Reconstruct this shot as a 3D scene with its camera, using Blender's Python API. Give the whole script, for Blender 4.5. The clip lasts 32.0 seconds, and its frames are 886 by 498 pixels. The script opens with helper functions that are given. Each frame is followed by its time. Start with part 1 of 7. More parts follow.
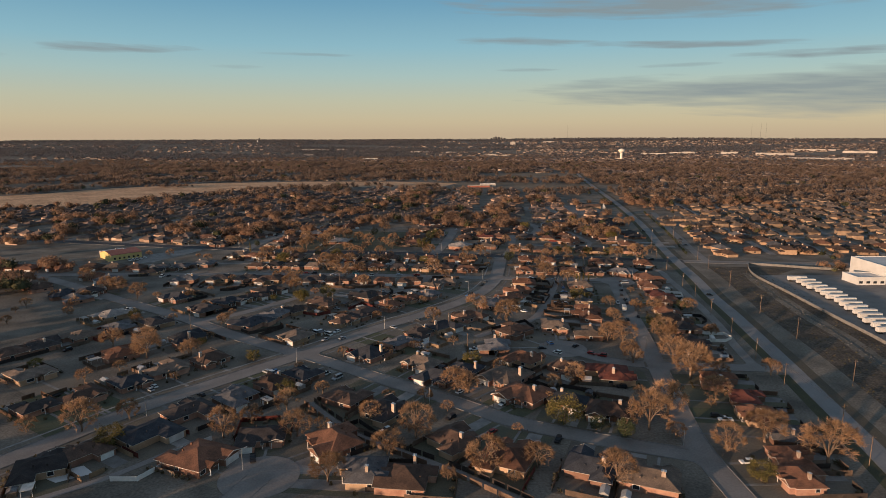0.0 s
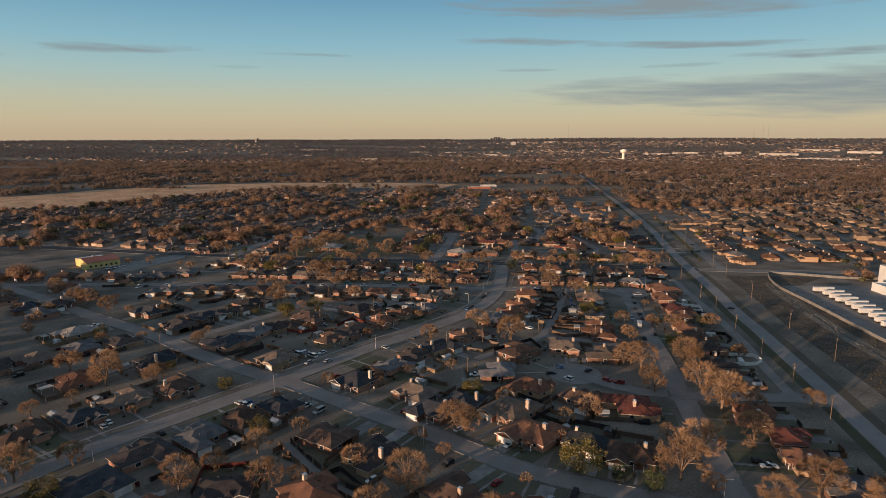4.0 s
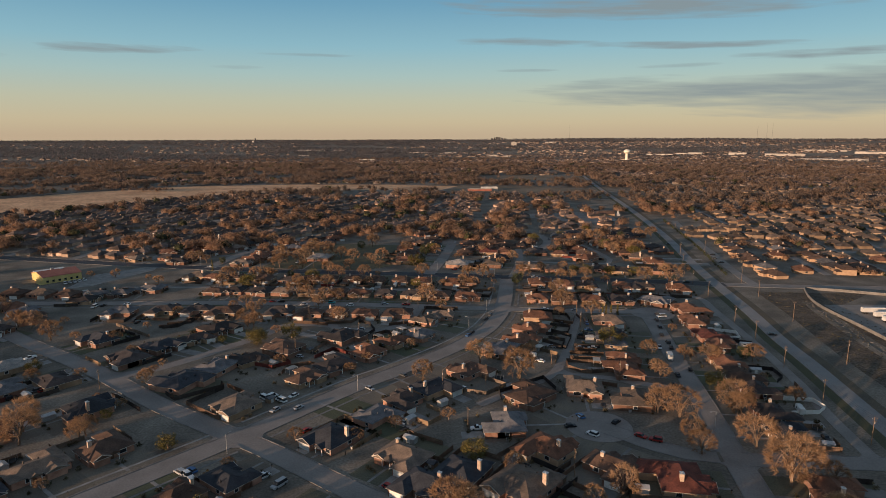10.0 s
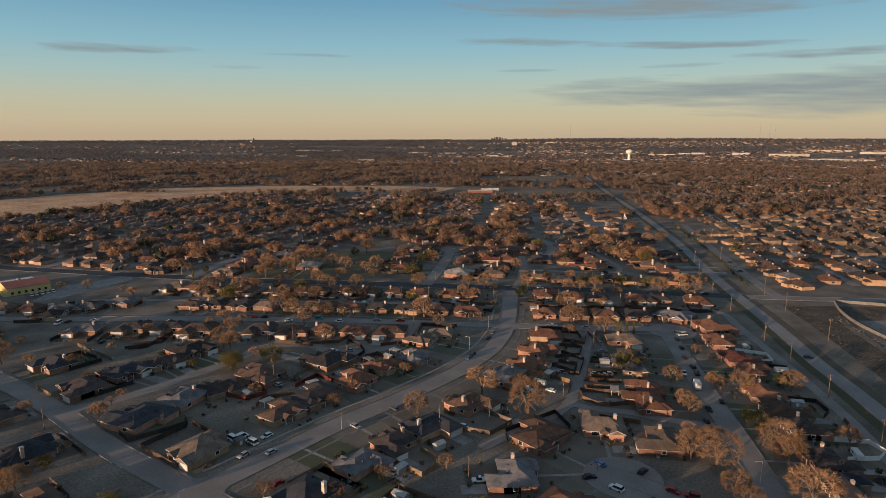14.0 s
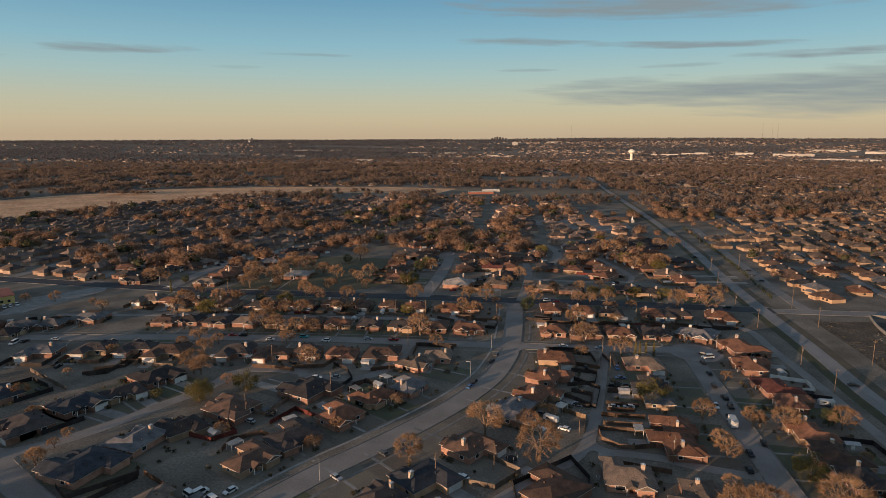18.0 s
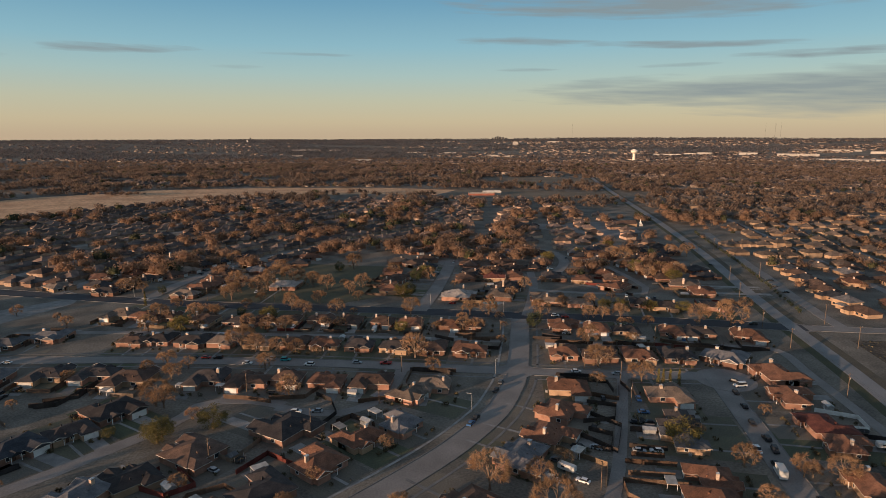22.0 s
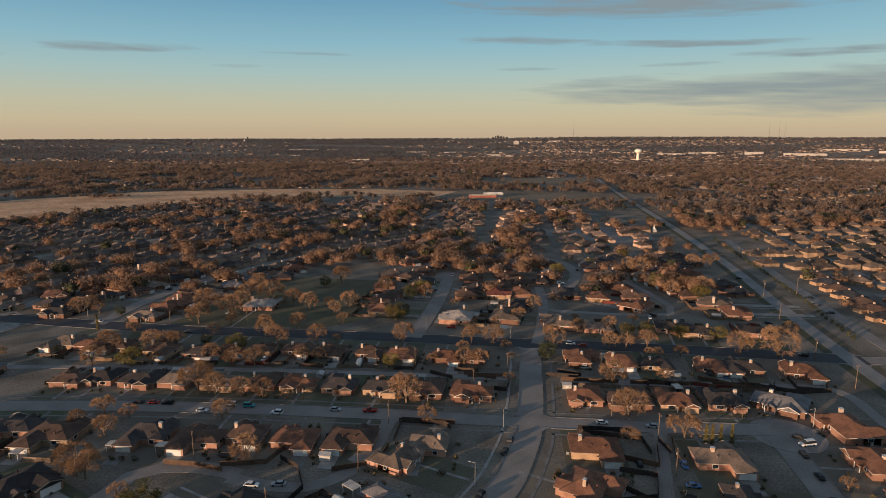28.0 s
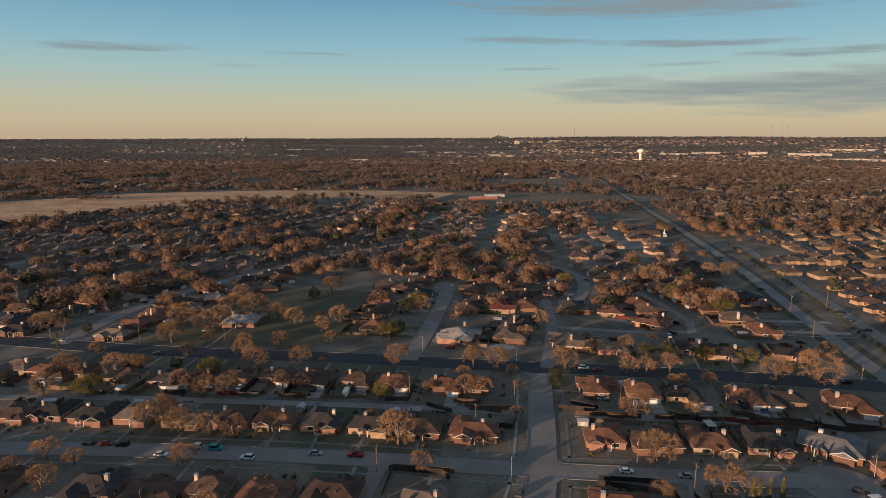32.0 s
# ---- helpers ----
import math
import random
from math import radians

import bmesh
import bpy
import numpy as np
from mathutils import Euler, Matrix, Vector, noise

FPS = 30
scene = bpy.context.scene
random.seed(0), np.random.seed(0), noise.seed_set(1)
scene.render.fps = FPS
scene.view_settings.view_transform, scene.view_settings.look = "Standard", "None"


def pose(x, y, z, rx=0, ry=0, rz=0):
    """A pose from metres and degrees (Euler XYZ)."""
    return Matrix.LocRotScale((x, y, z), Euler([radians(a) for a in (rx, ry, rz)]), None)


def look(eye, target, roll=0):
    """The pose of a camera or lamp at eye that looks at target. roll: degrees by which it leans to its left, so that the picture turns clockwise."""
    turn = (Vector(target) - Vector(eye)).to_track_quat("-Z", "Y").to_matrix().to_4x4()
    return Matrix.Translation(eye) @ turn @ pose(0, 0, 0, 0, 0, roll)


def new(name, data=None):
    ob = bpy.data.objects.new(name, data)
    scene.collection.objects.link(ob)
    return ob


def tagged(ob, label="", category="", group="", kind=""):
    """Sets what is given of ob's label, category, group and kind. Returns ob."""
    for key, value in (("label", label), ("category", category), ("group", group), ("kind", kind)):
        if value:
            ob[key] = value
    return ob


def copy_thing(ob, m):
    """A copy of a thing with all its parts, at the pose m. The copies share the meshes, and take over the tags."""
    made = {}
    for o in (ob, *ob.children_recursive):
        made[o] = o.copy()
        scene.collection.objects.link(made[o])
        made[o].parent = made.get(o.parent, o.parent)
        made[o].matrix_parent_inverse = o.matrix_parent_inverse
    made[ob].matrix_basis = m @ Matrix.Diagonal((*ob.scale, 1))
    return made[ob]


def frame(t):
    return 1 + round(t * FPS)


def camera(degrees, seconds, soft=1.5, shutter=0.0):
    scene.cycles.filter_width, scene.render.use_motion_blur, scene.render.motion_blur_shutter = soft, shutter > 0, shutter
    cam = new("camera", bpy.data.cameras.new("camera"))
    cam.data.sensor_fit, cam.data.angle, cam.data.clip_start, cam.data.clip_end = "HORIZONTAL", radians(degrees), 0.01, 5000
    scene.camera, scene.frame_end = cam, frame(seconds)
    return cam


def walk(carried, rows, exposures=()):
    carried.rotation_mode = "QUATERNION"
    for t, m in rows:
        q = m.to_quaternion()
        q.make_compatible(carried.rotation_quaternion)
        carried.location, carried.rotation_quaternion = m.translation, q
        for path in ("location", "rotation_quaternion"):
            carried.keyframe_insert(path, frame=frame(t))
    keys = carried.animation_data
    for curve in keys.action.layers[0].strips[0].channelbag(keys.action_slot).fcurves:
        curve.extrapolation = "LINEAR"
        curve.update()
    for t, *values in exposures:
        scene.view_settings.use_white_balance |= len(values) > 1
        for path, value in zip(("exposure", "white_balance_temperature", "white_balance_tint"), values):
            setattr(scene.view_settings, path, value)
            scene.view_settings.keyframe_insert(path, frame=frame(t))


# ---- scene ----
# One drone flight over a suburb at dusk. x runs to the right of the flight, y along it, metres.
cam = camera(72, 32.0, soft=0.78)
walk(cam, [
    (0.0, pose(0.0, 0.0, 110.0, 79.35)), (4.0, pose(1.38, 34.9, 109.5, 79.37)),
    (8.0, pose(2.68, 70.3, 109.07, 79.38)), (12.0, pose(3.9, 105.9, 108.7, 79.40)),
    (16.0, pose(5.05, 141.6, 108.35, 79.39)), (20.0, pose(6.12, 177.1, 108.06, 79.36)),
    (24.0, pose(7.11, 212.3, 107.83, 79.33)), (28.0, pose(8.03, 247.0, 107.65, 79.28)),
    (32.0, pose(8.86, 281.0, 107.52, 79.26)),
], exposures=((0.0, 0.02), (32.0, 0.02)))

# ---- sky and sun ----
SUN_EL, SUN_X, SUN_Y = radians(5.3), -0.76, -0.65


def srgb(r, g, b):
    return tuple(((v / 255 + 0.055) / 1.055) ** 2.4 if v > 10 else v / 255 / 12.92 for v in (r, g, b)) + (1.0,)


world = bpy.data.worlds.new("evening_sky")
scene.world = world
world.use_nodes = True
wn, wl = world.node_tree.nodes, world.node_tree.links
wn.clear()
w_out, w_bg = wn.new("ShaderNodeOutputWorld"), wn.new("ShaderNodeBackground")
w_sky = wn.new("ShaderNodeTexSky")
w_sky.sky_type, w_sky.sun_disc = "NISHITA", False
w_sky.sun_elevation, w_sky.sun_rotation = SUN_EL, math.atan2(SUN_X, SUN_Y)
w_geo, w_sep = wn.new("ShaderNodeTexCoord"), wn.new("ShaderNodeSeparateXYZ")
wl.new(w_geo.outputs["Generated"], w_sep.inputs[0])


def wmath(op, a, b=None, c=None):
    n = wn.new("ShaderNodeMath")
    n.operation = op
    for i, v in enumerate((a, b, c)):
        if v is None:
            continue
        if isinstance(v, (int, float)):
            n.inputs[i].default_value = v
        else:
            wl.new(v, n.inputs[i])
    return n.outputs[0]


w_el = wmath("ARCSINE", w_sep.outputs[2])                      # elevation in radians
w_az = wmath("ARCTAN2", w_sep.outputs[0], w_sep.outputs[1])    # azimuth, 0 along the flight
w_ramp = wn.new("ShaderNodeValToRGB")
wl.new(wmath("MULTIPLY", w_el, 2.0 / math.pi), w_ramp.inputs[0])
w_ramp.color_ramp.elements[0].position = 0.0
w_ramp.color_ramp.elements[0].color = srgb(204, 182, 154)
w_ramp.color_ramp.elements[1].position = 1.0
w_ramp.color_ramp.elements[1].color = srgb(112, 128, 152)
for deg, col in ((1.2, (208, 193, 162)), (3.0, (197, 198, 176)), (5.2, (172, 199, 198)), (7.6, (143, 190, 207)),
                 (11.5, (108, 163, 194)), (20, (130, 149, 169)), (40, (118, 135, 157))):
    w_ramp.color_ramp.elements.new(deg / 90.0).color = srgb(*col)
w_mix = wn.new("ShaderNodeMixRGB")
w_mix.inputs[0].default_value = 0.82
w_scale = wn.new("ShaderNodeVectorMath")
w_scale.operation = "SCALE"
w_scale.inputs[3].default_value = 0.1
wl.new(w_sky.outputs[0], w_scale.inputs[0])
wl.new(w_scale.outputs[0], w_mix.inputs[1])
wl.new(w_ramp.outputs[0], w_mix.inputs[2])
# thin grey streaks of stratus
w_vec = wn.new("ShaderNodeCombineXYZ")
wl.new(wmath("MULTIPLY", w_az, 5.0), w_vec.inputs[0])
wl.new(wmath("ADD", wmath("MULTIPLY", w_el, 62.0), wmath("MULTIPLY", w_az, 2.5)), w_vec.inputs[1])
w_noise = wn.new("ShaderNodeTexNoise")
w_noise.inputs["Scale"].default_value, w_noise.inputs["Detail"].default_value = 2.0, 9.0
wl.new(w_vec.outputs[0], w_noise.inputs["Vector"])


def streak(az, el, half_az, half_el, tilt=0.0, amount=1.0, bite=3.6):
    """A soft long cloud round (az, el) in degrees, ragged by the noise."""
    da = wmath("SUBTRACT", w_az, radians(az))
    de = wmath("SUBTRACT", wmath("SUBTRACT", w_el, radians(el)), wmath("MULTIPLY", da, tilt))
    q = wmath("ADD", wmath("POWER", wmath("ABSOLUTE", wmath("DIVIDE", da, radians(half_az))), 2.0),
              wmath("POWER", wmath("ABSOLUTE", wmath("DIVIDE", de, radians(half_el))), 2.0))
    ragged = wmath("MULTIPLY", wmath("SUBTRACT", w_noise.outputs[0], 0.5), bite)
    m = wn.new("ShaderNodeMapRange")
    m.inputs[1].default_value, m.inputs[2].default_value = -0.3, 1.05
    m.inputs[3].default_value, m.inputs[4].default_value = 0.0, amount
    wl.new(wmath("ADD", wmath("SUBTRACT", 1.0, q), ragged), m.inputs[0])
    return m.outputs[0]


w_cloud = None
for args in ((28, 3.75, 19, 1.0, 0.03, 0.85, 2.0), (37, 3.5, 15, 1.8, 0.05, 0.8, 2.0), (14, 4.3, 6, 0.5, 0.06, 0.5), (25, 2.5, 7, 0.25, 0.0, 0.5), (21, 7.4, 8.5, 0.30, -0.04, 0.8),
             (32.5, 6.2, 5.5, 0.30, 0.02, 0.85), (7.5, 8.05, 5.5, 0.36, -0.03, 0.75), (-27.5, 6.8, 5, 0.34, 0.03, 0.8),
             (17, 10.5, 15, 0.85, -0.03, 0.9), (-12, 6.9, 4, 0.14, 0.0, 0.45), (20.4, 5.76, 3, 0.2, 0.0, 0.6),
             (7.4, 5.65, 2.5, 0.16, 0.0, 0.5), (-18, 5.7, 2, 0.16, 0.0, 0.3), (29, 6.35, 4, 0.22, 0.0, 0.6), (-60, 6, 20, 0.9, 0.0, 0.6), (75, 6, 22, 1.2, 0.0, 0.6)):
    v = streak(*args)
    w_cloud = v if w_cloud is None else wmath("MAXIMUM", w_cloud, v)
w_cmix = wn.new("ShaderNodeMixRGB")
wl.new(w_cloud, w_cmix.inputs[0])
wl.new(w_mix.outputs[0], w_cmix.inputs[1])
w_cmix.inputs[2].default_value = srgb(134, 146, 150)
wl.new(w_cmix.outputs[0], w_bg.inputs[0])
w_bg.inputs[1].default_value = 1.0
wl.new(w_bg.outputs[0], w_out.inputs[0])

sun_data = bpy.data.lights.new("sun", "SUN")
sun_data.energy, sun_data.angle, sun_data.color = 6.2, radians(0.6), (1.0, 0.665, 0.44)
sun = new("sun", sun_data)
sun.matrix_world = look((SUN_X * 900, SUN_Y * 900, 900 * math.tan(SUN_EL)), (0, 0, 0))


# ---- materials ----
def mat(name, a, b, scale=0.5, fine=8.0, rough=0.9, bump=0.0, vary=0.0, metal=0.0, tint=False, island=0.0, grain=0.25, thin=0.0):
    """A worn two-tone surface: broad patches from a to b, fine grain, and vary by object or island. tint: the object's colour; thin: lets light through."""
    m = bpy.data.materials.new(name)
    m.use_nodes = True
    n, l = m.node_tree.nodes, m.node_tree.links
    bsdf = n["Principled BSDF"]
    bsdf.inputs["Roughness"].default_value, bsdf.inputs["Metallic"].default_value = rough, metal
    bsdf.inputs["Specular IOR Level"].default_value = 0.25
    geo = n.new("ShaderNodeNewGeometry")
    broad, small = n.new("ShaderNodeTexNoise"), n.new("ShaderNodeTexNoise")
    broad.inputs["Scale"].default_value, broad.inputs["Detail"].default_value = scale, 4.0
    small.inputs["Scale"].default_value, small.inputs["Detail"].default_value = fine, 3.0
    l.new(geo.outputs["Position"], broad.inputs["Vector"])
    l.new(geo.outputs["Position"], small.inputs["Vector"])
    spread = n.new("ShaderNodeMapRange")
    spread.inputs[1].default_value, spread.inputs[2].default_value = 0.35, 0.65
    l.new(broad.outputs[0], spread.inputs[0])
    mix = n.new("ShaderNodeMixRGB")
    l.new(spread.outputs[0], mix.inputs[0])
    mix.inputs[1].default_value, mix.inputs[2].default_value = (*a, 1), (*b, 1)
    out = mix.outputs[0]

    def times(value, low, high, source_min=0.3, source_max=0.7):
        nonlocal out
        r = n.new("ShaderNodeMapRange")
        r.inputs[1].default_value, r.inputs[2].default_value = source_min, source_max
        r.inputs[3].default_value, r.inputs[4].default_value = low, high
        l.new(value, r.inputs[0])
        k = n.new("ShaderNodeVectorMath")
        k.operation = "SCALE"
        l.new(out, k.inputs[0])
        l.new(r.outputs[0], k.inputs[3])
        out = k.outputs[0]

    times(small.outputs[0], 1 - grain, 1 + grain)
    info = n.new("ShaderNodeObjectInfo")
    if vary:
        times(info.outputs["Random"], 1 - vary, 1 + vary, 0, 1)
    if island:
        times(geo.outputs["Random Per Island"], 1 - island, 1 + island, 0, 1)
    if tint:
        k = n.new("ShaderNodeMixRGB")
        k.blend_type = "MULTIPLY"
        k.inputs[0].default_value = 1.0
        l.new(out, k.inputs[1])
        l.new(info.outputs["Color"], k.inputs[2])
        out = k.outputs[0]
    l.new(out, bsdf.inputs["Base Color"])
    if bump:
        bp = n.new("ShaderNodeBump")
        bp.inputs["Strength"].default_value, bp.inputs["Distance"].default_value = bump, 0.05
        l.new(small.outputs[0], bp.inputs["Height"])
        l.new(bp.outputs[0], bsdf.inputs["Normal"])
    if thin:
        leaf, both = n.new("ShaderNodeBsdfTranslucent"), n.new("ShaderNodeMixShader")
        l.new(out, leaf.inputs["Color"])
        both.inputs[0].default_value = thin
        l.new(bsdf.outputs[0], both.inputs[1])
        l.new(leaf.outputs[0], both.inputs[2])
        l.new(both.outputs[0], n["Material Output"].inputs["Surface"])
    return m


M_GROUND = mat("dormant_grass", (0.11, 0.097, 0.079), (0.215, 0.186, 0.148), 0.05, 1.1, 1.0, grain=0.3)
M_YARD = mat("yard_grass", (0.9, 0.9, 0.9), (1.15, 1.1, 1.0), 0.12, 2.0, 1.0, tint=True, grain=0.25, bump=0.3)
M_FIELD = mat("hay_field", (0.46, 0.265, 0.145), (0.68, 0.42, 0.24), 0.025, 0.18, 1.0, grain=0.3)
M_FALLOW = mat("fallow_field", (0.15, 0.12, 0.085), (0.21, 0.165, 0.115), 0.01, 0.4, 1.0, grain=0.15)
M_SCRUB = mat("scrub_earth", (0.062, 0.052, 0.041), (0.125, 0.098, 0.073), 0.11, 0.9, 1.0, grain=0.6)
M_CONC = mat("street_concrete", (0.20, 0.179, 0.16), (0.262, 0.236, 0.212), 0.08, 1.5, 0.85, grain=0.12, bump=0.1)
M_ASPH = mat("asphalt", (0.045, 0.046, 0.05), (0.06, 0.06, 0.064), 0.1, 3.0, 0.8, grain=0.15)
M_HWAY = mat("highway_concrete", (0.19, 0.183, 0.176), (0.245, 0.235, 0.226), 0.06, 1.5, 0.8, grain=0.1)
M_KERB = mat("kerb_concrete", (0.17, 0.16, 0.148), (0.23, 0.216, 0.20), 0.3, 3.0, 0.9, grain=0.1)
M_DRIVE = mat("driveway_concrete", (0.18, 0.17, 0.157), (0.27, 0.255, 0.235), 0.25, 2.5, 0.9, vary=0.25, grain=0.12)
M_PAINT = mat("road_paint", (0.6, 0.58, 0.5), (0.75, 0.72, 0.62), 0.5, 4.0, 0.7)
M_BRICK = mat("brick_wall", (0.24, 0.125, 0.086), (0.34, 0.195, 0.138), 0.35, 9.0, 0.9, bump=0.3, vary=0.45, grain=0.2)
M_TANWALL = mat("tan_brick_wall", (0.33, 0.215, 0.135), (0.43, 0.29, 0.185), 0.35, 9.0, 0.9, bump=0.3, vary=0.25, grain=0.15)
M_SIDING = mat("painted_siding", (0.44, 0.42, 0.38), (0.56, 0.53, 0.49), 0.3, 6.0, 0.7, vary=0.2, grain=0.06)
M_ROOF = mat("asphalt_shingles", (0.72, 0.73, 0.75), (1.28, 1.22, 1.17), 0.33, 3.2, 0.95, bump=0.6, tint=True, vary=0.25, grain=0.32)
M_TRIM = mat("white_trim", (0.66, 0.64, 0.60), (0.76, 0.74, 0.70), 0.5, 6.0, 0.6, grain=0.05)
M_DOOR = mat("garage_door_paint", (0.56, 0.54, 0.50), (0.72, 0.70, 0.66), 0.3, 5.0, 0.6, vary=0.2, grain=0.05)
M_WOODDOOR = mat("front_door_wood", (0.10, 0.045, 0.025), (0.16, 0.08, 0.045), 1.0, 9.0, 0.5, vary=0.5)
M_GLASS = mat("window_glass", (0.02, 0.024, 0.03), (0.03, 0.035, 0.04), 0.5, 4.0, 0.08, grain=0.05)
M_CHIM = mat("chimney_brick", (0.42, 0.30, 0.22), (0.55, 0.43, 0.34), 0.8, 10.0, 0.9, vary=0.3)
M_FASCIA = mat("eaves_paint", (0.38, 0.34, 0.29), (0.55, 0.50, 0.44), 0.5, 6.0, 0.7, vary=0.5, grain=0.08)
M_METAL = mat("flue_metal", (0.55, 0.55, 0.55), (0.65, 0.64, 0.62), 1.0, 8.0, 0.35, metal=0.8)
M_FENCE = mat("board_fence", (0.75, 0.75, 0.75), (1.2, 1.15, 1.1), 0.3, 6.0, 0.9, vary=0.3, grain=0.3, tint=True)
M_BARK = mat("bark", (0.15, 0.105, 0.075), (0.24, 0.17, 0.12), 0.8, 7.0, 0.95, vary=0.2)
M_TWIG = mat("winter_twigs", (0.27, 0.165, 0.092), (0.39, 0.245, 0.14), 0.09, 3.0, 0.95, vary=0.3, island=0.2, thin=0.25)
M_MIDTWIG = mat("yard_tree_twigs", (0.225, 0.142, 0.094), (0.375, 0.23, 0.147), 0.045, 0.4, 0.95, island=0.1, grain=0.2, thin=0.5)
M_LEAF = mat("live_oak_leaves", (0.085, 0.075, 0.022), (0.16, 0.125, 0.035), 0.2, 3.0, 0.8, vary=0.25, island=0.3)
M_DARKLEAF = mat("evergreen_leaves", (0.035, 0.045, 0.02), (0.07, 0.075, 0.03), 0.2, 3.0, 0.8, vary=0.25, island=0.3)
M_WOODS = mat("far_woods", (0.17, 0.122, 0.094), (0.285, 0.195, 0.138), 0.02, 0.06, 1.0, island=0.08, grain=0.25, thin=0.5)
M_SHRUB = mat("shrub_leaves", (0.05, 0.045, 0.025), (0.11, 0.085, 0.045), 0.15, 3.0, 0.9, island=0.35)
# greyer and bluer than far_woods: distance haze is put into this colour
M_HAZED_WOODS = mat("hazed_deep_woods", (0.135, 0.124, 0.125), (0.185, 0.162, 0.155), 0.004, 0.03, 1.0, island=0.06, grain=0.18, thin=0.5)
M_EVERWOOD = mat("far_evergreens", (0.035, 0.038, 0.02), (0.07, 0.065, 0.03), 0.02, 0.1, 0.95, island=0.35, grain=0.3)
M_FARWALL = mat("far_walls", (0.20, 0.135, 0.09), (0.40, 0.28, 0.185), 0.03, 0.2, 0.9, island=0.4)
M_FARPALE = mat("distant_walls", (0.18, 0.14, 0.115), (0.37, 0.295, 0.235), 0.03, 0.2, 0.9, island=0.5)
M_FARBRICK = mat("far_brick", (0.24, 0.15, 0.105), (0.46, 0.33, 0.24), 0.05, 0.3, 0.9, island=0.45)
M_ESTATEROOF = mat("estate_roofs", (0.07, 0.056, 0.048), (0.155, 0.112, 0.084), 0.03, 0.3, 0.95, island=0.35)
M_FARROOF = mat("far_roofs", (0.058, 0.05, 0.048), (0.18, 0.122, 0.094), 0.05, 0.2, 0.95, island=0.5)
M_STORE = mat("store_walls", (0.30, 0.27, 0.24), (0.46, 0.42, 0.37), 0.02, 0.3, 0.8)
M_WHITE = mat("white_panel", (0.52, 0.51, 0.48), (0.62, 0.61, 0.58), 0.1, 2.0, 0.6, grain=0.05)
M_CAR = mat("car_paint", (0.95, 0.95, 0.95), (1.0, 1.0, 1.0), 1.0, 5.0, 0.3, tint=True, grain=0.03)
M_TYRE = mat("tyre_rubber", (0.02, 0.02, 0.02), (0.03, 0.03, 0.03), 2.0, 9.0, 0.85)
M_POLE = mat("pole_timber", (0.15, 0.10, 0.065), (0.24, 0.165, 0.11), 0.8, 8.0, 0.9, vary=0.2)
M_STEEL = mat("galvanised_steel", (0.38, 0.38, 0.37), (0.48, 0.47, 0.45), 0.8, 6.0, 0.45, metal=0.5)
M_WIRE = mat("wire", (0.03, 0.03, 0.03), (0.05, 0.05, 0.05), 1.0, 5.0, 0.6)
M_YELLOW = mat("yellow_stucco", (0.56, 0.43, 0.17), (0.66, 0.52, 0.22), 0.1, 2.0, 0.85, grain=0.08)
M_REDROOF = mat("red_metal_roof", (0.26, 0.09, 0.06), (0.34, 0.13, 0.09), 0.1, 2.0, 0.6)
M_POOL = mat("pool_water", (0.10, 0.30, 0.36), (0.14, 0.38, 0.44), 0.4, 3.0, 0.1, grain=0.05)
M_TANK = mat("tank_paint", (0.72, 0.66, 0.54), (0.80, 0.74, 0.62), 0.05, 1.0, 0.6, grain=0.04)
M_ROCK = mat("creek_stone", (0.12, 0.108, 0.095), (0.22, 0.20, 0.175), 0.3, 3.0, 0.95, island=0.3)


# ---- mesh helpers ----
def part(name, bm, material, parent=None, label=""):
    me = bpy.data.meshes.new(name)
    bm.to_mesh(me)
    bm.free()
    me.materials.append(material)
    ob = new(name, me)
    ob.parent = parent
    if label:
        ob["label"] = label
    return ob


def raw_mesh(name, verts, faces, material, parent=None):
    me = bpy.data.meshes.new(name)
    me.from_pydata([tuple(v) for v in verts], [], faces)
    me.materials.append(material)
    ob = new(name, me)
    ob.parent = parent
    return ob


def box(bm, x0, x1, y0, y1, z0, z1):
    v = [bm.verts.new((x, y, z)) for z in (z0, z1) for x, y in ((x0, y0), (x1, y0), (x1, y1), (x0, y1))]
    for f in ((3, 2, 1, 0), (4, 5, 6, 7), (0, 1, 5, 4), (1, 2, 6, 5), (2, 3, 7, 6), (3, 0, 4, 7)):
        bm.faces.new([v[i] for i in f])


def cone(bm, x, y, z0, z1, r0, r1, n=10):
    a = [bm.verts.new((x + r0 * math.cos(2 * math.pi * i / n), y + r0 * math.sin(2 * math.pi * i / n), z0)) for i in range(n)]
    b = [bm.verts.new((x + r1 * math.cos(2 * math.pi * i / n), y + r1 * math.sin(2 * math.pi * i / n), z1)) for i in range(n)]
    for i in range(n):
        bm.faces.new((a[i], a[(i + 1) % n], b[(i + 1) % n], b[i]))
    bm.faces.new(b)
    bm.faces.new(a[::-1])


